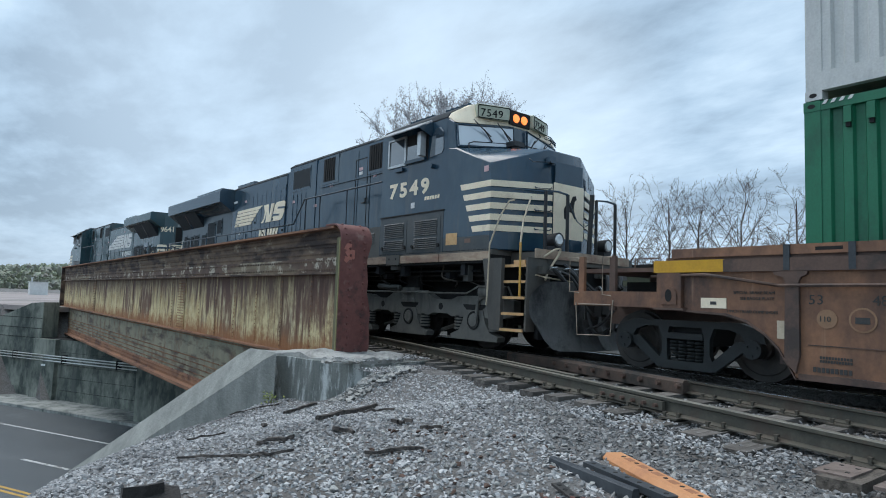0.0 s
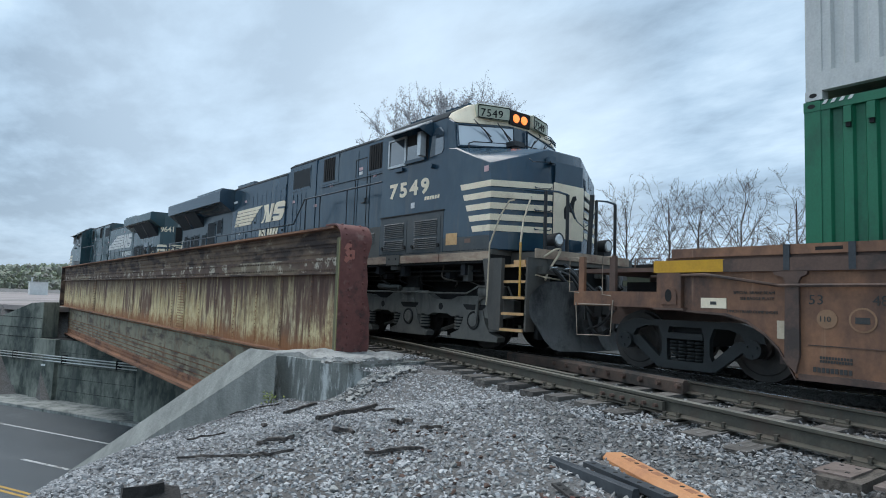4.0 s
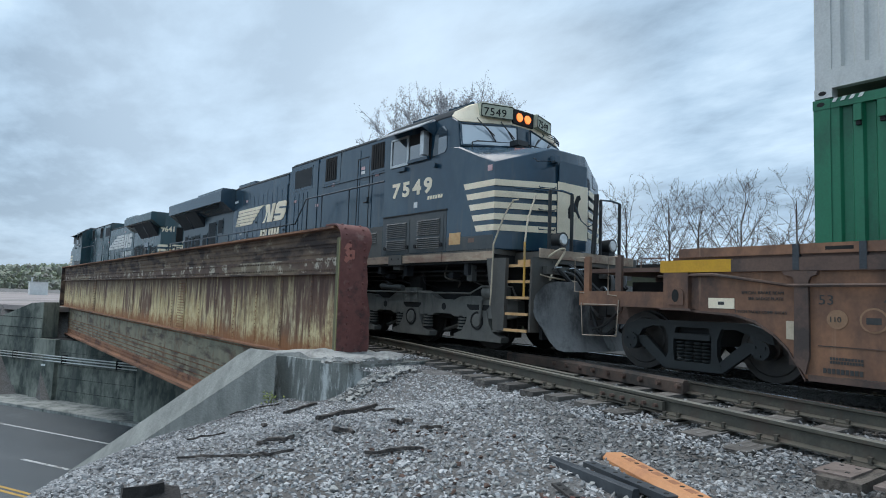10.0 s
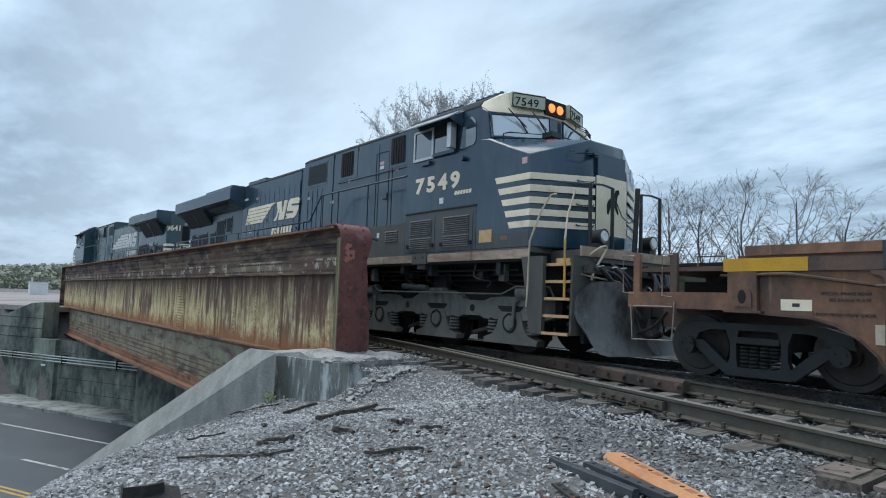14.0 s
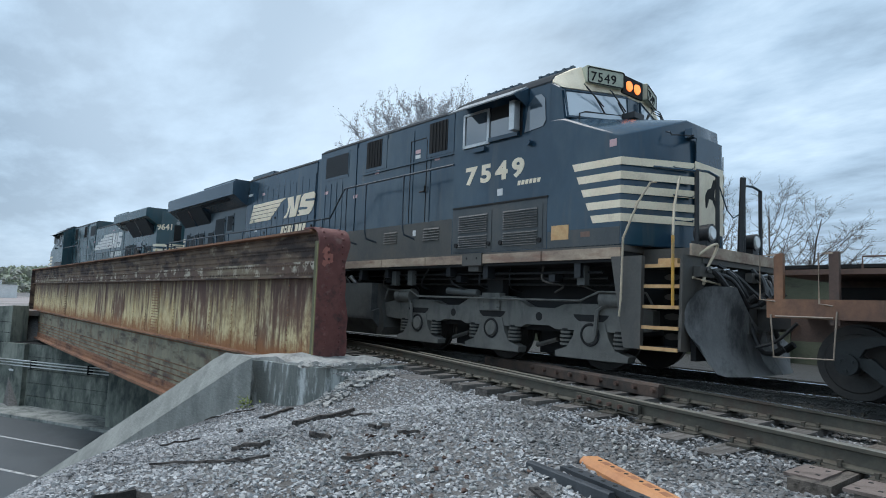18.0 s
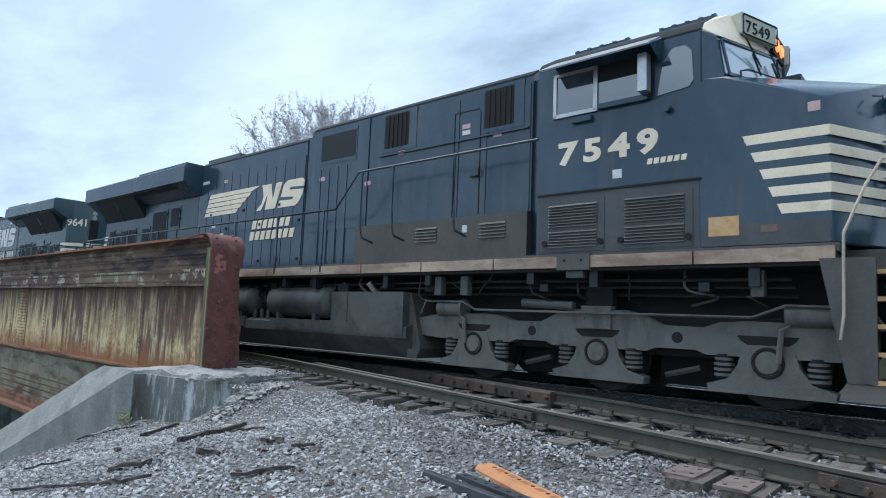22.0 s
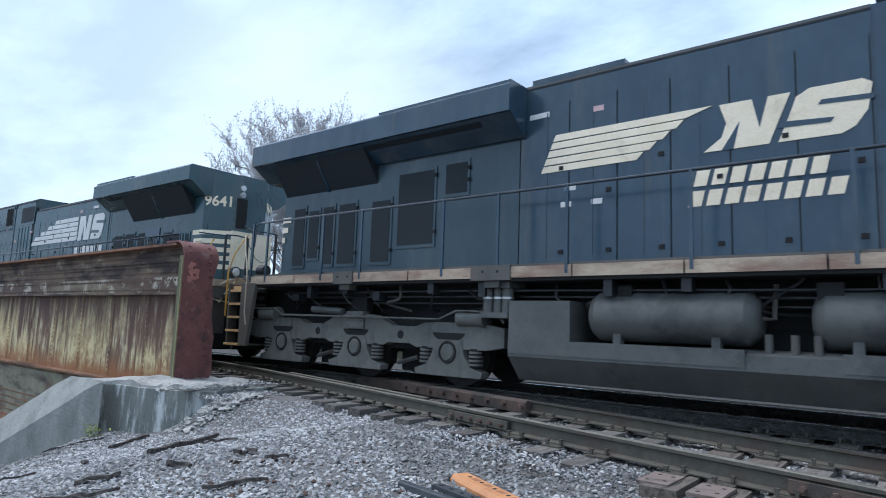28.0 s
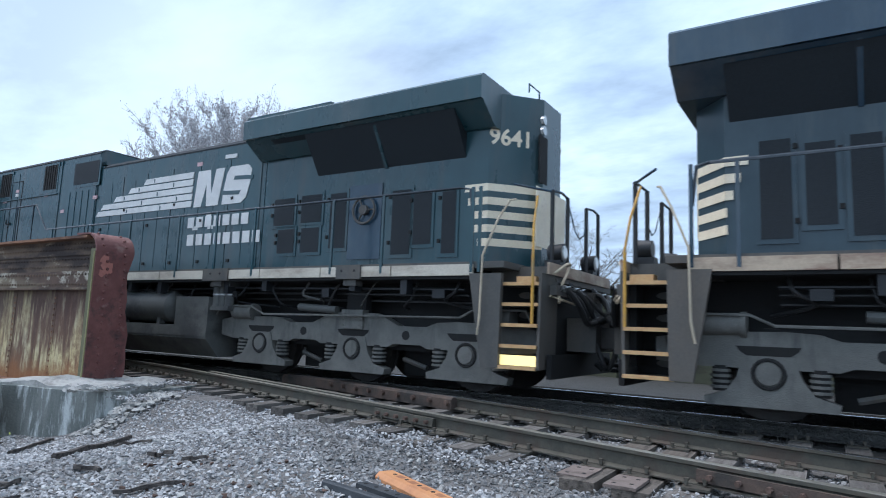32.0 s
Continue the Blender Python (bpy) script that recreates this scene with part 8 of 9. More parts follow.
# ---- the passing car ----
def make_car():
    car = thing("sedan_car", "silver four-door sedan driving on the road", "car")
    secs = [(-2.42, 0.72, 0.42, 0.86), (-2.30, 0.86, 0.30, 0.98), (-1.6, 0.91, 0.22, 1.02), (-0.5, 0.915, 0.20, 0.98), (0.6, 0.915, 0.20, 0.97), (1.4, 0.90, 0.20, 0.92), (2.0, 0.86, 0.22, 0.80), (2.38, 0.74, 0.30, 0.66), (2.44, 0.60, 0.38, 0.56)]
    bm = B()
    rows = []
    for x, w, z0, z1 in secs:
        rows.append([bm.verts.new((x, y * w, z)) for y, z in ((-0.9, z0), (-1, z0 + 0.12), (-1.0, (z0 + z1) / 2), (-0.97, z1 - 0.06), (-0.86, z1), (0.86, z1), (0.97, z1 - 0.06), (1.0, (z0 + z1) / 2), (1, z0 + 0.12), (0.9, z0))])
    for a, b in zip(rows, rows[1:]):
        for i in range(10):
            bm.faces.new((a[i], a[(i + 1) % 10], b[(i + 1) % 10], b[i]))
    bm.faces.new(rows[0]); bm.faces.new(rows[-1])
    part("body", bm, M_CAR, car, "silver body", smooth=40)
    cab = [(-1.95, 0.98, 0.80), (-1.15, 1.40, 0.62), (-0.3, 1.46, 0.60), (0.35, 1.42, 0.60), (1.25, 0.96, 0.78)]
    bm = B()
    rows = []
    for x, z, w in cab:
        rows.append([bm.verts.new((x, s * wy, zz)) for s, wy, zz in ((-1, 0.84, 0.95), (-1, w, z), (1, w, z), (1, 0.84, 0.95))])
    for a, b in zip(rows, rows[1:]):
        for i in range(4):
            bm.faces.new((a[i], a[(i + 1) % 4], b[(i + 1) % 4], b[i]))
    bm.faces.new(rows[0]); bm.faces.new(rows[-1])
    part("greenhouse", bm, M_DGLASS, car, "dark tinted glass", smooth=40)
    bm = B()
    hull(bm, [(x, s * (w + 0.01), z + 0.012) for x, z, w in cab[1:4] for s in (-1, 1)] + [(x, s * (w - 0.1), z - 0.03) for x, z, w in cab[1:4] for s in (-1, 1)])
    part("roof", bm, M_CAR, car)
    for s in (-1, 1):
        for x0, x1, w0, w1, z0, z1 in ((-1.95, -1.15, 0.83, 0.64, 0.98, 1.41), (-0.35, -0.32, 0.85, 0.62, 0.96, 1.46), (0.35, 1.25, 0.62, 0.82, 1.43, 0.97)):
            part("pillar", tube(B(), [(x0, s * w0, z0), (x1, s * w1, z1)], 0.045), M_CAR, car)
        part("mirror", hull(B(), [(0.75 + dx, s * (0.92 + dy), 0.98 + dz) for dx in (0, 0.12) for dy in (0, 0.16) for dz in (0, 0.11)]), M_CAR, car)
        part("tail_lamp", bx(B(), -2.40, -2.26, min(s * 0.36, s * 0.80), max(s * 0.36, s * 0.80), 0.72, 0.84), M_TAIL, car, "lit red tail lamp", bevel=0.02)
        part("headlamp", bx(B(), 2.22, 2.36, min(s * 0.45, s * 0.78), max(s * 0.45, s * 0.78), 0.56, 0.68), M_LENS, car, bevel=0.03)
        part("door_line", bx(B(), -0.36, -0.345, min(s * 0.905, s * 0.918), max(s * 0.905, s * 0.918), 0.32, 0.92), M_DARK, car)
        for dx in (-0.55, 0.55):
            part("door_handle", bx(B(), dx - 0.09, dx + 0.09, min(s * 0.90, s * 0.93), max(s * 0.90, s * 0.93), 0.78, 0.81), M_CAR, car, bevel=0.01)
    part("rear_bumper", bx(B(), -2.45, -2.3, -0.75, 0.75, 0.36, 0.52), M_DARK, car, bevel=0.04)
    part("plate_recess", bx(B(), -2.44, -2.39, -0.26, 0.26, 0.62, 0.76), M_GREY, car)
    for x in (1.42, -1.41):
        for s in (-1, 1):
            arch = part("wheel_arch", cyl(B(), (x, s * 0.80, 0.34), (x, s * 0.922, 0.34), 0.385, 24), M_DARK, car)
            bm = B()
            torus(bm, (0, 0, 0), (0, 1, 0), 0.265, 0.075, 26, 8)
            ty = part("wheel", bm, M_RUBBER, car)
            ty.location = (x, s * 0.86, 0.335)
            rim = B()
            cyl(rim, (0, -0.05, 0), (0, 0.05, 0), 0.06, 10)
            for k in range(5):
                q = k * 2 * math.pi / 5
                prism(rim, [(0.03 * math.sin(q), -0.03 * math.cos(q)), (-0.03 * math.sin(q), 0.03 * math.cos(q)), (0.22 * math.cos(q) - 0.05 * math.sin(q), 0.22 * math.sin(q) + 0.05 * math.cos(q)), (0.22 * math.cos(q) + 0.05 * math.sin(q), 0.22 * math.sin(q) - 0.05 * math.cos(q))], -0.045, 0.045)
            torus(rim, (0, 0, 0), (0, 1, 0), 0.215, 0.022, 22, 6)
            part("rim", rim, M_SILVER, ty, "silver spoked rim")
            TYRES.append((ty, x, s * 0.86, 0.335, 13.8))
    CARS.append((car, 10.2, 17.85, 13.8))


make_car()


# ---- trees ----
def grow(seed, height, radius, crown, limbs, shoots, lean=0.0, trunk=0.16, up=0.8, flat=0.75):
    """Limbs that arch from the stem to places spread through a dome, each ending in forked shoots."""
    rnd = random.Random(seed)
    segs, twigs = [], []
    top = Vector((lean * height, 0, height * 0.80))
    stem = [Vector((0, 0, 0)).lerp(top, k / 6) + Vector((rnd.gauss(0, 0.012 * height), rnd.gauss(0, 0.012 * height), 0)) * (0 < k) for k in range(7)]
    for k in range(6):
        segs.append((stem[k], stem[k + 1], trunk * (1 - 0.13 * k), trunk * (1 - 0.13 * (k + 1))))
    c = Vector((lean * height * 0.8, 0, crown))
    hz = height - crown
    for n in range(limbs):
        a, r = rnd.uniform(0, 6.283), math.sqrt(rnd.random())
        zc = rnd.uniform(-0.55, 0.93)
        rr = math.sqrt(max(1 - zc * zc, 0.05)) if zc > 0 else 1.0
        end = c + Vector((math.cos(a) * radius * rr * (0.35 + 0.65 * r), math.sin(a) * radius * rr * (0.35 + 0.65 * r), zc * hz * (1 if zc > 0 else flat)))
        end += Vector((rnd.gauss(0, 0.05), rnd.gauss(0, 0.05), rnd.gauss(0, 0.06))) * radius
        hgt = min(max((end.z - rnd.uniform(0.25, 0.5) * height * (0.4 + 0.6 * r)) / top.z, 0.18), 0.95)
        f = hgt * 6
        k0 = min(int(f), 5)
        p0 = stem[k0].lerp(stem[k0 + 1], f - k0)
        bend = p0.lerp(end, 0.5) + Vector((rnd.gauss(0, 0.08) * radius, rnd.gauss(0, 0.08) * radius, -0.10 * (end - p0).length * rnd.uniform(0.2, 1)))
        pts = [p0.lerp(bend, t).lerp(bend.lerp(end, t), t) + Vector((rnd.gauss(0, 0.02), rnd.gauss(0, 0.02), rnd.gauss(0, 0.02))) * radius * (0 < t < 1) for t in (0, 0.25, 0.5, 0.75, 1)]
        r0 = trunk * (1 - 0.78 * hgt) * rnd.uniform(0.35, 0.6)
        for k in range(4):
            segs.append((pts[k], pts[k + 1], r0 * (1 - 0.2 * k), r0 * (1 - 0.2 * (k + 1))))
        for m in range(shoots):
            t = rnd.uniform(0.35, 1.0)
            q = pts[int(t * 3.99)].lerp(pts[int(t * 3.99) + 1], (t * 3.99) % 1)
            out = (q - c); out.z *= 0.4
            d = (out.normalized() * 0.6 + Vector((rnd.gauss(0, 0.55), rnd.gauss(0, 0.55), up + rnd.gauss(0, 0.3)))).normalized()
            ln = radius * rnd.uniform(0.10, 0.26)
            for g in range(3):
                e = q + d * ln / 3
                twigs.append((q.copy(), e.copy(), r0 * 0.28, r0 * 0.2))
                for _ in range(2):
                    dd = (d + Vector((rnd.gauss(0, 0.6), rnd.gauss(0, 0.6), rnd.gauss(0.15, 0.4)))).normalized()
                    twigs.append((e.copy(), e + dd * ln * rnd.uniform(0.25, 0.5), r0 * 0.18, r0 * 0.12))
                d = (d + Vector((rnd.gauss(0, 0.25), rnd.gauss(0, 0.25), rnd.gauss(0.06, 0.15)))).normalized()
                q = e
    return segs, twigs


def sticks(segs, n):
    vs, fs = [], []
    for a, b, r0, r1 in segs:
        o = len(vs)
        d = b - a
        vs += [tuple(v) for v in ring(a, d, r0, n)] + [tuple(v) for v in ring(b, d, r1, n)]
        fs += [(o + i, o + (i + 1) % n, o + n + (i + 1) % n, o + n + i) for i in range(n)]
    return vs, fs


def make_tree(at, seed, height, label, buds, bud_material, thick, bark, limb, **kw):
    t = thing("tree", label, "tree", "bare trees beyond the track", at=at)
    segs, twigs = grow(seed, height, **kw)
    raw("trunk", *sticks(segs, 6), limb, t, "", 60)
    tw = raw("twig_crown", *sticks([(a, b, max(r0, thick), max(r1, thick * 0.7)) for a, b, r0, r1 in twigs], 3), bark, t)
    tw["kind"] = "stuff"
    rnd = random.Random(seed + 1)
    vs, fs = [], []
    for a, b, r0, r1 in twigs:
        for _ in range(buds):
            p = a.lerp(b, rnd.random()) + Vector((rnd.gauss(0, 0.09), rnd.gauss(0, 0.09), rnd.gauss(0.03, 0.08)))
            u = Vector((rnd.gauss(0, 1), rnd.gauss(0, 1), rnd.gauss(0, 1))).normalized()
            w = u.orthogonal().normalized()
            s = thick * rnd.uniform(1.6, 3.6) * (2.0 if height > 12 else 1.0)
            o = len(vs)
            vs += [tuple(p - u * s), tuple(p + w * s * 0.5), tuple(p + u * s), tuple(p - w * s * 0.5)]
            fs.append((o, o + 1, o + 2, o + 3))
    if fs:
        cr = raw("crown", vs, fs, bud_material, t)
        cr["kind"] = "stuff"
    return t


def polar(az, dist):
    return (-dist * math.cos(radians(az)), dist * math.sin(radians(az)))


def make_trees():
    x, y = polar(38.0, 46)
    make_tree((x, y, -0.4), 21, 15.9, "tall tree with a pale budding crown, bare below", 6, M_PTWIG, 0.0090, M_PTWIG, M_PTWIG, radius=6.7, crown=11.1, limbs=155, shoots=14, trunk=0.17, up=1.5)
    for az, dist, h, seed, lean, bd, lb in ((54.0, 33, 7.1, 3, 0.0, 0, 26), (57.3, 35, 7.6, 5, 0.03, 0, 28), (60.4, 34, 7.3, 8, -0.03, 0, 26), (63.2, 34, 7.6, 12, 0.03, 1, 30), (66.6, 33, 7.3, 15, 0.06, 1, 32), (69.4, 31, 6.3, 19, 0.12, 2, 30), (50.5, 38, 7.4, 23, 0.0, 0, 26), (46.5, 42, 7.6, 27, 0, 0, 24), (79.0, 60, 4.8, 31, 0, 2, 24), (82.5, 62, 5.0, 33, 0, 2, 24), (75.5, 58, 4.2, 37, 0, 2, 24)):
        x, y = polar(az, dist)
        h *= 1.10
        make_tree((x, y, -0.4), seed, h, "slender bare tree with dark branching limbs", bd, M_BUDG if az > 66 else M_BUD, 0.0048, M_TWIG, M_BARK, radius=2.5, crown=h * 0.64, limbs=lb + 6, shoots=10, lean=lean, trunk=0.08, up=0.35)


make_trees()


# ---- distance ----
def make_distance():
    # wooded hill: many rounded clumps on a low ridge
    rng = np.random.default_rng(5)
    vs, fs = [], []
    tmpl = rock_shapes(8, 77)
    def crest(az):
        return min(1.2 + 0.42 * math.sin(math.radians(az * 9 + 20)) + 0.06 * az, 2.1)
    for k in range(14000):
        az, dist = rng.uniform(-14, 34), rng.uniform(300, 420)
        el = rng.uniform(-1.2, crest(az) - 0.22)
        x, y = polar(az, dist)
        z = 0.9 + dist * math.tan(math.radians(el))
        sz = rng.uniform(0.7, 1.5)
        v, f = tmpl[k % 8]
        o = len(vs)
        vs += (v * (sz, sz, sz * 1.5) + (x, y, z)).tolist()
        fs += [[o + i for i in q] for q in f]
    o = len(vs)
    for k in range(97):
        az = -14 + k * 0.5
        for el in (-1.6, crest(az) - 0.30 + 0.05 * math.sin(k * 1.7)):
            x, y = polar(az, 425)
            vs.append([x, y, 0.9 + 425 * math.tan(math.radians(el))])
    fs += [[o + 2 * k, o + 2 * k + 2, o + 2 * k + 3, o + 2 * k + 1] for k in range(96)]
    hill = raw("wooded_hill", vs, fs, M_HILL, smooth=60)
    tagged(hill, "distant wooded hill in spring green, paled by painted haze", "hill", kind="stuff")
    x, y = polar(5.1, 110)
    sh = thing("shed", "small white flat-roofed shed in the distance", "shed", at=(x, y, -0.4))
    part("wall", bx(B(), -1.5, 1.5, -1.1, 1.1, -1.2, 1.85), M_WHITE, sh, bevel=0.03)
    part("roof", bx(B(), -1.6, 1.6, -1.2, 1.2, 1.85, 1.98), M_GREY, sh)
    part("chimney", cyl(B(), (0.9, -0.9, 1.9), (0.9, -0.9, 2.6), 0.12, 8), M_GREY, sh)
    x, y = polar(4.0, 84)
    wh = thing("warehouse", "low warehouse with a grey flat roof", "building", at=(x, y, -0.4))
    part("wall", bx(B(), -6, 3, -6, 6, -1, -0.15), M_REDDIRT, wh)
    part("roof", bx(B(), -6.3, 3.3, -6.3, 6.3, -0.15, 0.08), M_ROOF, wh)
    yd = part("yard", slab(B(), -120, -37.2, 24.5, 75, -0.6, -0.30), M_REDDIRT)
    tagged(yd, "brown-grey gravel yard behind the wall", "yard", kind="structure")


make_distance()


# ---- loose things on the ballast ----
def make_loose():
    def bar(name, label, category, p, q, w, h, material, holes=0, lift=0.0, profile=None):
        p, q = Vector(p), Vector(q)
        d = q - p
        yaw = math.degrees(math.atan2(d.y, d.x))
        pitch = -math.degrees(math.atan2(d.z, math.hypot(d.x, d.y)))
        th = thing(name, label, category)
        th.matrix_basis = pose(p.x, p.y, p.z + lift, 0, pitch, yaw)
        ln = d.length
        prof = profile or [(-w / 2, 0), (w / 2, 0), (w / 2, h), (-w / 2, h)]
        bd = part("bar", prism(B(), prof, 0, ln, "x"), material, th, bevel=0.006)
        for k in range(holes):
            x = (k + 0.5) * ln / holes
            part("bolt_hole", cyl(B(), (x, 0.0, h * 0.5), (x, 0.0, h + 0.002), 0.017, 10), M_DARK, bd)
            if material is M_ORANGE:
                part("rib", bx(B(), x + ln / holes * 0.28, x + ln / holes * 0.72, -w * 0.30, w * 0.12, h, h + 0.006), material, bd)
        return th
    th = bar("joint_bar", "orange-painted steel rail joint bar lying on the ballast", "rail bar", (-3.06, 4.08, -0.275), (-1.60, 3.36, -0.270), 0.16, 0.07, M_ORANGE, 0, 0.0, [(-0.08, 0), (0.08, 0), (0.08, 0.045), (0.07, 0.07), (-0.05, 0.07), (-0.08, 0.035)])
    for k in range(8):
        x = 0.14 + k * 0.19
        part("bolt_hole", cyl(B(), (x, 0.02, 0.055), (x, 0.02, 0.072), 0.017, 10), M_DARK, th)
        # flat quads in the darker orange give each pocket's shade
        part("recess", bx(B(), x + 0.05, x + 0.14, -0.005, 0.045, 0.066, 0.0712), M_POCKETSHADE, th)
    bar("joint_bar", "blue-black steel joint bar standing on edge beside an orange one", "rail bar", (-3.30, 3.66, -0.33), (-2.44, 3.49, -0.33), 0.07, 0.105, M_BLUESTEEL, 0, 0.0, [(-0.035, 0), (0.045, 0), (0.028, 0.095), (-0.014, 0.095), (-0.022, 0.085), (-0.030, 0.03)])
    side = bpy.data.objects["joint_bar.001"]
    for k in range(6):
        x = 0.10 + k * 0.14
        part("bolt_hole", cyl(B(), (x, -0.033, 0.055), (x, -0.0, 0.055), 0.015, 8), M_DARK, side)
    bar("joint_bar", "dark steel plate with bolt holes lying under an orange bar", "rail bar", (-3.06, 3.80, -0.285), (-2.20, 3.535, -0.270), 0.095, 0.045, M_BLUESTEEL, 7)
    gz = lambda x, y: float(ground_z(x, y))
    bar("slotted_plate", "small grey steel plate with slots on the ballast", "steel plate", (-2.93, 3.30, gz(-2.93, 3.30) + 0.035), (-2.69, 3.21, gz(-2.69, 3.21) + 0.035), 0.07, 0.018, M_WHEEL, 3)
    for x, y, yaw in ((-2.72, 3.10, 35), (-2.66, 3.17, 60), (-2.60, 3.20, 20), (-2.53, 3.26, 75), (-2.47, 3.30, 40), (-2.78, 3.05, 10)):
        tb = thing("track_bolt", "rust-red track bolt lying on the ballast", "bolt", "loose rusty bolts")
        tb.matrix_basis = pose(x, y, gz(x, y) + 0.05, 0, 4, yaw)
        part("shank", cyl(B(), (0, 0, 0), (0.12, 0, 0), 0.013, 8), M_RUSTRED, tb)
        part("head", cyl(B(), (-0.025, 0, 0), (0, 0, 0), 0.026, 6), M_RUSTRED, tb)
        part("nut", cyl(B(), (0.08, 0, 0), (0.105, 0, 0), 0.024, 6), M_RUSTRED, tb)
    # broken lengths of old timber
    rnd = random.Random(14)
    for p, q, w in (((-8.35, 3.75), (-9.3, 4.75), 0.09), ((-6.40, 3.30), (-7.5, 4.75), 0.13), ((-4.50, 2.78), (-4.33, 3.20), 0.07), ((-6.1, 1.75), (-5.55, 2.0), 0.05), ((-5.6, 2.0), (-5.05, 2.38), 0.06), ((-5.85, 2.4), (-5.6, 2.66), 0.09), ((-10.2, 3.65), (-9.95, 4.40), 0.07), ((-5.6, 3.04), (-5.33, 3.10), 0.09), ((-7.7, 2.3), (-7.4, 2.6), 0.05), ((-6.7, 4.0), (-6.2, 4.15), 0.06), ((-4.9, 3.6), (-4.75, 3.75), 0.07), ((-5.35, 3.6), (-5.2, 3.7), 0.08), ((-7.2, 3.0), (-6.9, 2.9), 0.05)):
        d = Vector((q[0] - p[0], q[1] - p[1], 0))
        ln = d.length
        w *= 0.72
        z0, z1 = float(ground_z(*p)) + 0.035, float(ground_z(*q)) + 0.035
        bm = B()
        n = 7
        rows = []
        for k in range(n):
            f = k / (n - 1)
            ww = w * (0.35 + 0.65 * math.sin(math.pi * (0.12 + 0.76 * f))) * rnd.uniform(0.8, 1.1)
            c = Vector((p[0], p[1], z0)).lerp(Vector((q[0], q[1], z1)), f) + Vector((rnd.uniform(-0.03, 0.03), rnd.uniform(-0.03, 0.03), rnd.uniform(-0.012, 0.015)))
            sd = Vector((-d.y, d.x, 0)).normalized()
            rows.append([bm.verts.new(c + sd * ww * a + Vector((0, 0, b * w * 0.42))) for a, b in ((-0.5, -0.6), (0.5, -0.6), (0.55, 0.2), (0.2, rnd.uniform(0.5, 0.8)), (-0.35, rnd.uniform(0.5, 0.8)))])
        for a, b in zip(rows, rows[1:]):
            for i in range(5):
                bm.faces.new((a[i], a[(i + 1) % 5], b[(i + 1) % 5], b[i]))
        bm.faces.new(rows[0]); bm.faces.new(rows[-1])
        tagged(part("wood_splinter", bm, M_WOOD), "grey splintered piece of old tie wood on the ballast", "wood", "broken wood on the ballast")
    # rotten post stub
    st = thing("post_stub", "dark rotten wooden post stub split in two", "post", at=(-4.72, 1.14, -0.62))
    rn = random.Random(3)
    for outline, hh, tip in (([(-0.14, -0.12), (0.06, -0.15), (0.13, -0.02), (0.10, 0.10), (-0.08, 0.13), (-0.16, 0.03)], 0.20, 0.035), ([(-0.02, 0.02), (0.14, -0.04), (0.24, 0.06), (0.20, 0.19), (0.06, 0.21), (-0.04, 0.12)], 0.17, -0.03)):
        bm = B()
        lo_ring = [bm.verts.new((x * 1.05, y * 1.05, 0)) for x, y in outline]
        hi_ring = [bm.verts.new((x, y, hh + tip * x / 0.15 + rn.uniform(-0.012, 0.012))) for x, y in outline]
        mid = bm.verts.new((sum(p[0] for p in outline) / 6, sum(p[1] for p in outline) / 6, hh - 0.012))
        for i in range(6):
            bm.faces.new((lo_ring[i], lo_ring[(i + 1) % 6], hi_ring[(i + 1) % 6], hi_ring[i]))
            bm.faces.new((hi_ring[i], hi_ring[(i + 1) % 6], mid))
        bm.faces.new(lo_ring[::-1])
        part("half", bm, M_DWOOD, st, bevel=0.006)
    # small loose stones of other colours and litter
    rng = np.random.default_rng(9)
    n = 300
    x, y = rng.uniform(-6.5, -1.5, n), rng.uniform(1.8, 5.2, n)
    scatter("pale_stones", np.stack([x, y, ground_z(x, y) + 0.015], -1), rng.uniform(0.035, 0.085, n), M_CONCB, "scattered paler stones", 21)
    n = 70
    x, y = rng.uniform(-5.2, -2.6, n), rng.uniform(2.4, 4.0, n)
    scatter("red_stones", np.stack([x, y, ground_z(x, y) + 0.012], -1), rng.uniform(0.03, 0.07, n), M_RUST, "scattered rust-red stones and scrap", 22)
    n = 240
    x, y = rng.uniform(-9.3, -8.3, n), rng.uniform(4.75, 6.0, n)
    scatter("concrete_rubble", np.stack([x, y, np.maximum(ground_z(x, y) + 0.02, np.where(x < -9.02, -0.14, -9))], -1), rng.uniform(0.05, 0.17, n), M_CONCB, "broken concrete rubble beside the abutment", 23)
    # weed by the concrete
    wd = thing("weed", "small yellow-green weed growing against the concrete", "plant", at=(-10.40, 4.44, -0.95))
    vs, fs = [], []
    rnd = random.Random(6)
    for k in range(70):
        p = Vector((rnd.gauss(0, 0.08), rnd.gauss(-0.03, 0.05), abs(rnd.gauss(0.09, 0.05))))
        u = Vector((rnd.gauss(0, 1), rnd.gauss(0, 1), rnd.gauss(0.4, 0.6))).normalized()
        w = u.orthogonal().normalized()
        o = len(vs)
        s = rnd.uniform(0.016, 0.034)
        vs += [tuple(p - u * s), tuple(p + w * s * 0.45), tuple(p + u * s), tuple(p - w * s * 0.45)]
        fs.append((o, o + 1, o + 2, o + 3))
    raw("leaves", vs, fs, M_WEED, wd)
    part("stem", tube(B(), [(0, 0, -0.1), (0.02, 0, 0.1), (-0.03, 0.02, 0.22)], 0.006, 4), M_WEED, wd)


make_loose()


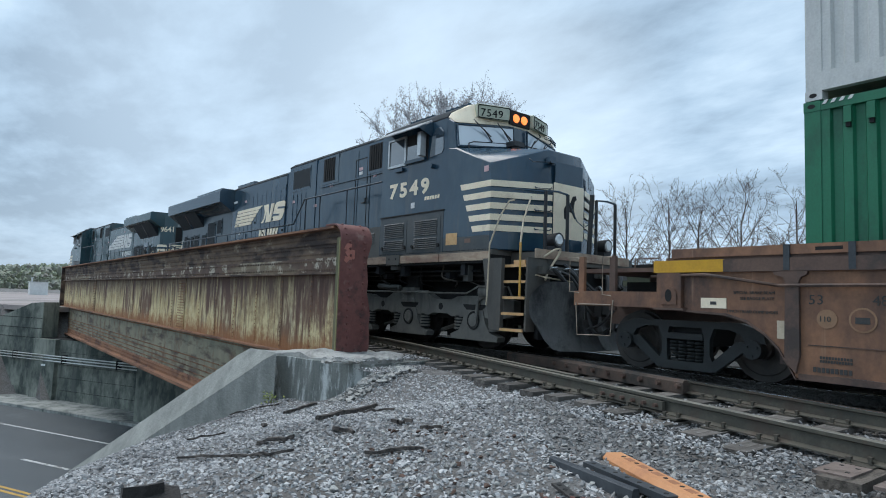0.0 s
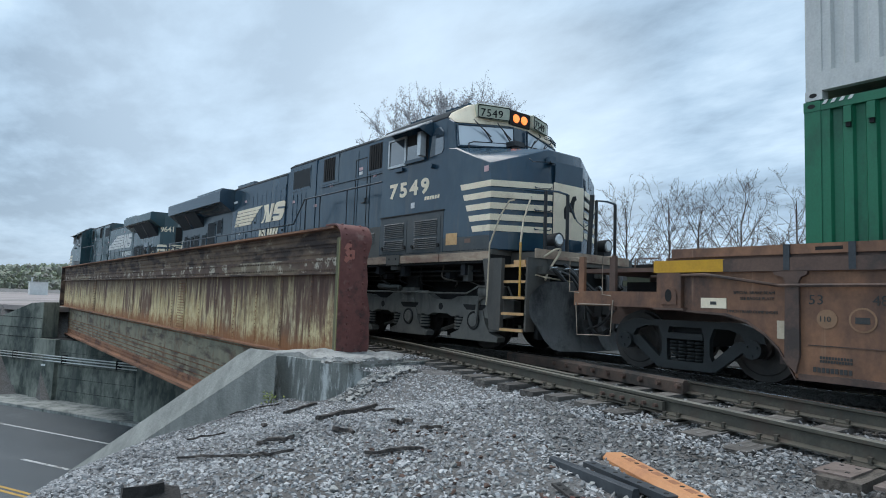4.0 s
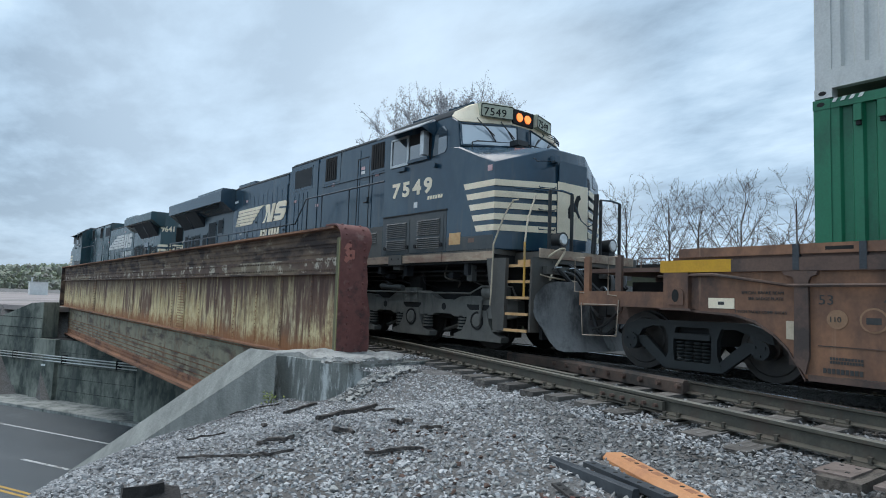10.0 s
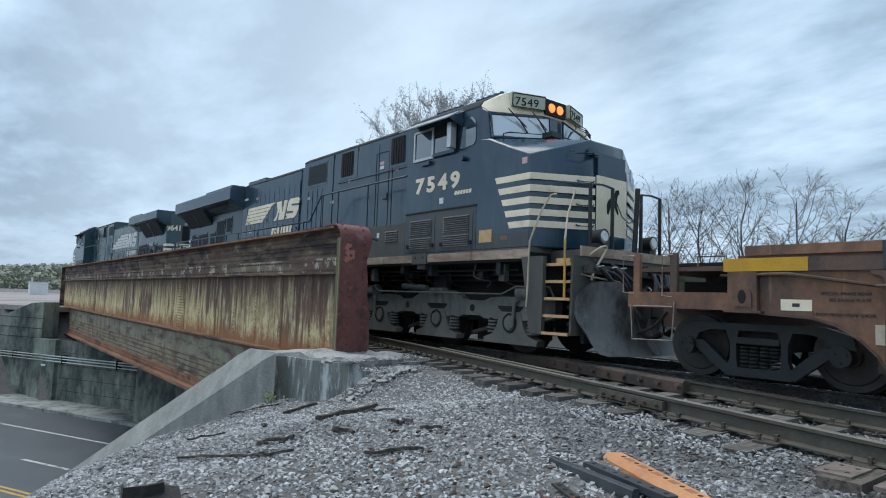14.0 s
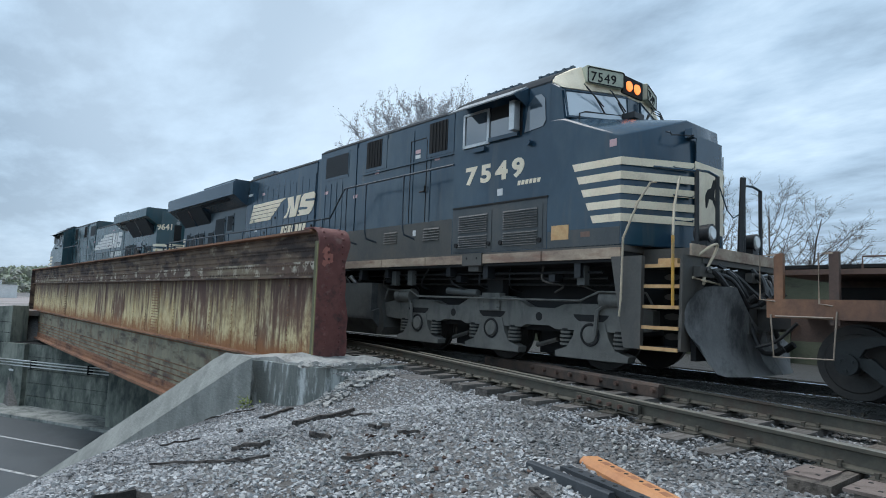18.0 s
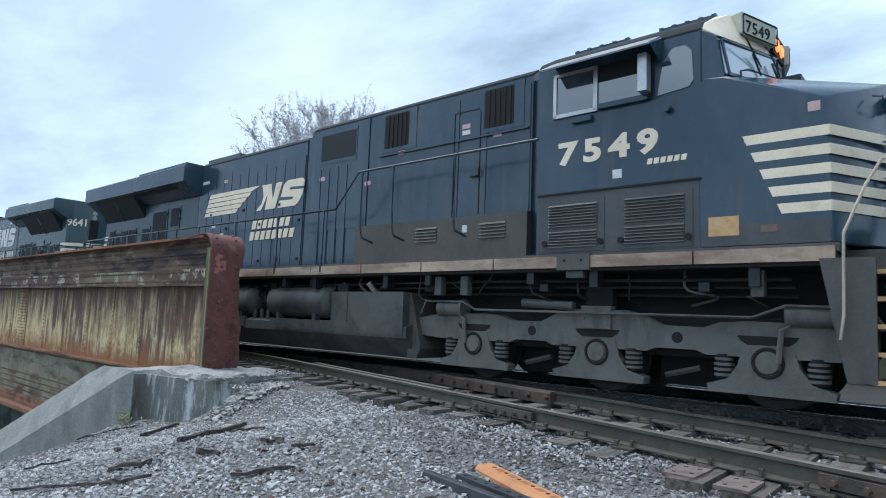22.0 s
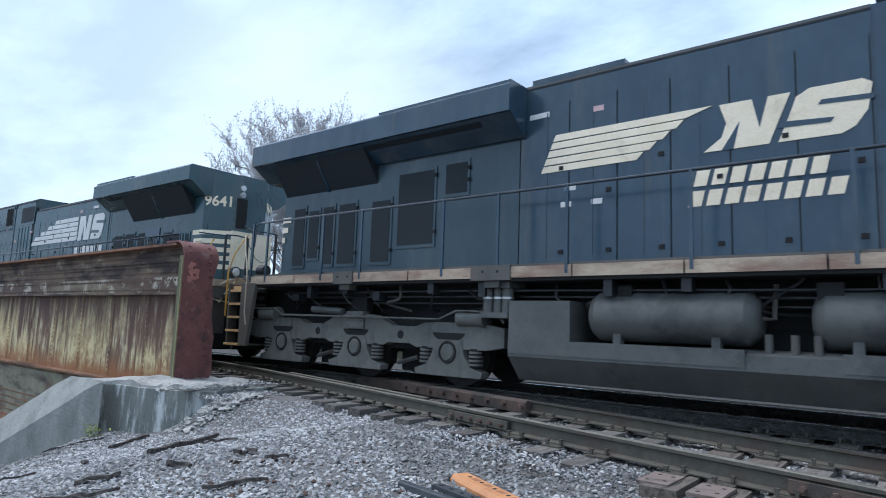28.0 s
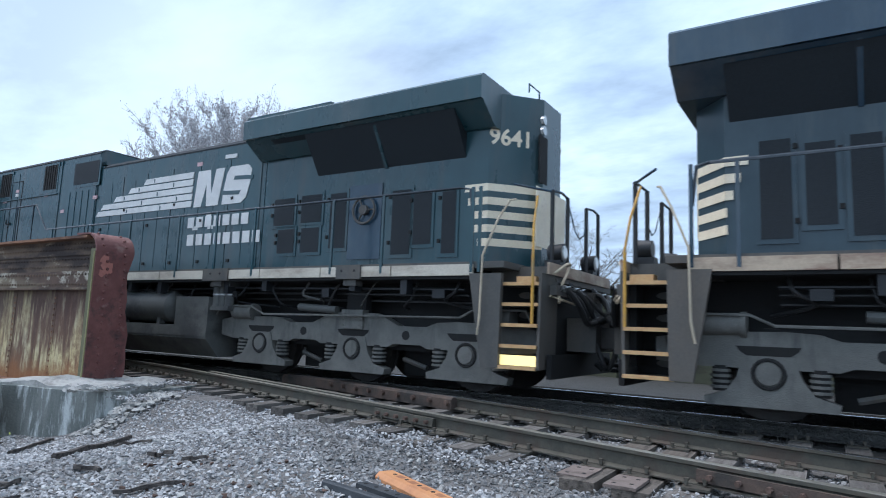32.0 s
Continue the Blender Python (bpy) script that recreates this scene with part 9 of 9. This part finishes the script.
# ---- what moves ----
TRAVEL = [(0, 0), (8, 0), (8.5, 0.016), (9, 0.036), (9.5, 0.064), (10, 0.103), (10.5, 0.154), (11, 0.219), (11.5, 0.299), (12, 0.397), (12.5, 0.514), (13, 0.653),
          (13.5, 0.814), (14, 0.998), (14.5, 1.205), (15, 1.433), (15.5, 1.682), (16, 1.953), (16.5, 2.245), (17, 2.559), (17.5, 2.896), (18, 3.258), (18.5, 3.648),
          (19, 4.066), (19.5, 4.517), (20, 5.0), (20.5, 5.519), (21, 6.073), (21.5, 6.666), (22, 7.297), (22.5, 7.969), (23, 8.68), (23.5, 9.431), (24, 10.221),
          (24.5, 11.048), (25, 11.912), (25.5, 12.81), (26, 13.745), (26.5, 14.718), (27, 15.729), (27.5, 16.779), (28, 17.867), (28.5, 18.991), (29, 20.150), (29.5, 21.343), (30, 22.566), (30.5, 23.816), (31, 25.089), (31.5, 26.387), (32, 27.705)]


def travel(t):
    """Metres that the train has gone at t seconds."""
    return float(np.interp(t, [r[0] for r in TRAVEL], [r[1] for r in TRAVEL]))


def on_track(x, half):
    """Pose of a vehicle with its middle at x, on trucks half apart from it."""
    ya, yb = line_y(x - half), line_y(x + half)
    return pose(x, (ya + yb) / 2, 0, 0, 0, math.degrees(math.atan2(yb - ya, 2 * half)))


def roll_rows(x, y, r):
    rows, s0 = [], 0.0
    for k in range(0, 129):
        t = k * 0.25
        if t <= 8 and k not in (0, 32):
            continue
        rows.append((t, pose(x, y, r, 0, math.degrees(travel(t) / r), 0)))
    return rows


def motions():
    for vehicle, x, half in VEHICLES:
        walk(vehicle, [(t, on_track(x + s, half)) for t, s in TRAVEL])
    for wheel, x, r in WHEELS:
        walk(wheel, roll_rows(x, 0, r))
    for car, m0, nn, speed in CARS:
        yaw = math.degrees(math.atan2(-RD[1], -RD[0]))
        walk(car, [(t, pose(*along(m0 - speed * t, nn, ROAD_Z + 0.035), 0, 0, yaw)) for t in (0, 8, 16, 24, 32)])
    for tyre, x, y, r, speed in TYRES:
        walk(tyre, [(t / 10, pose(x, y, r, 0, math.degrees(speed * t / 10 / r), 0)) for t in range(0, 61)] + [(32.0, pose(x, y, r, 0, math.degrees(speed * 6 / r), 0))])


motions()
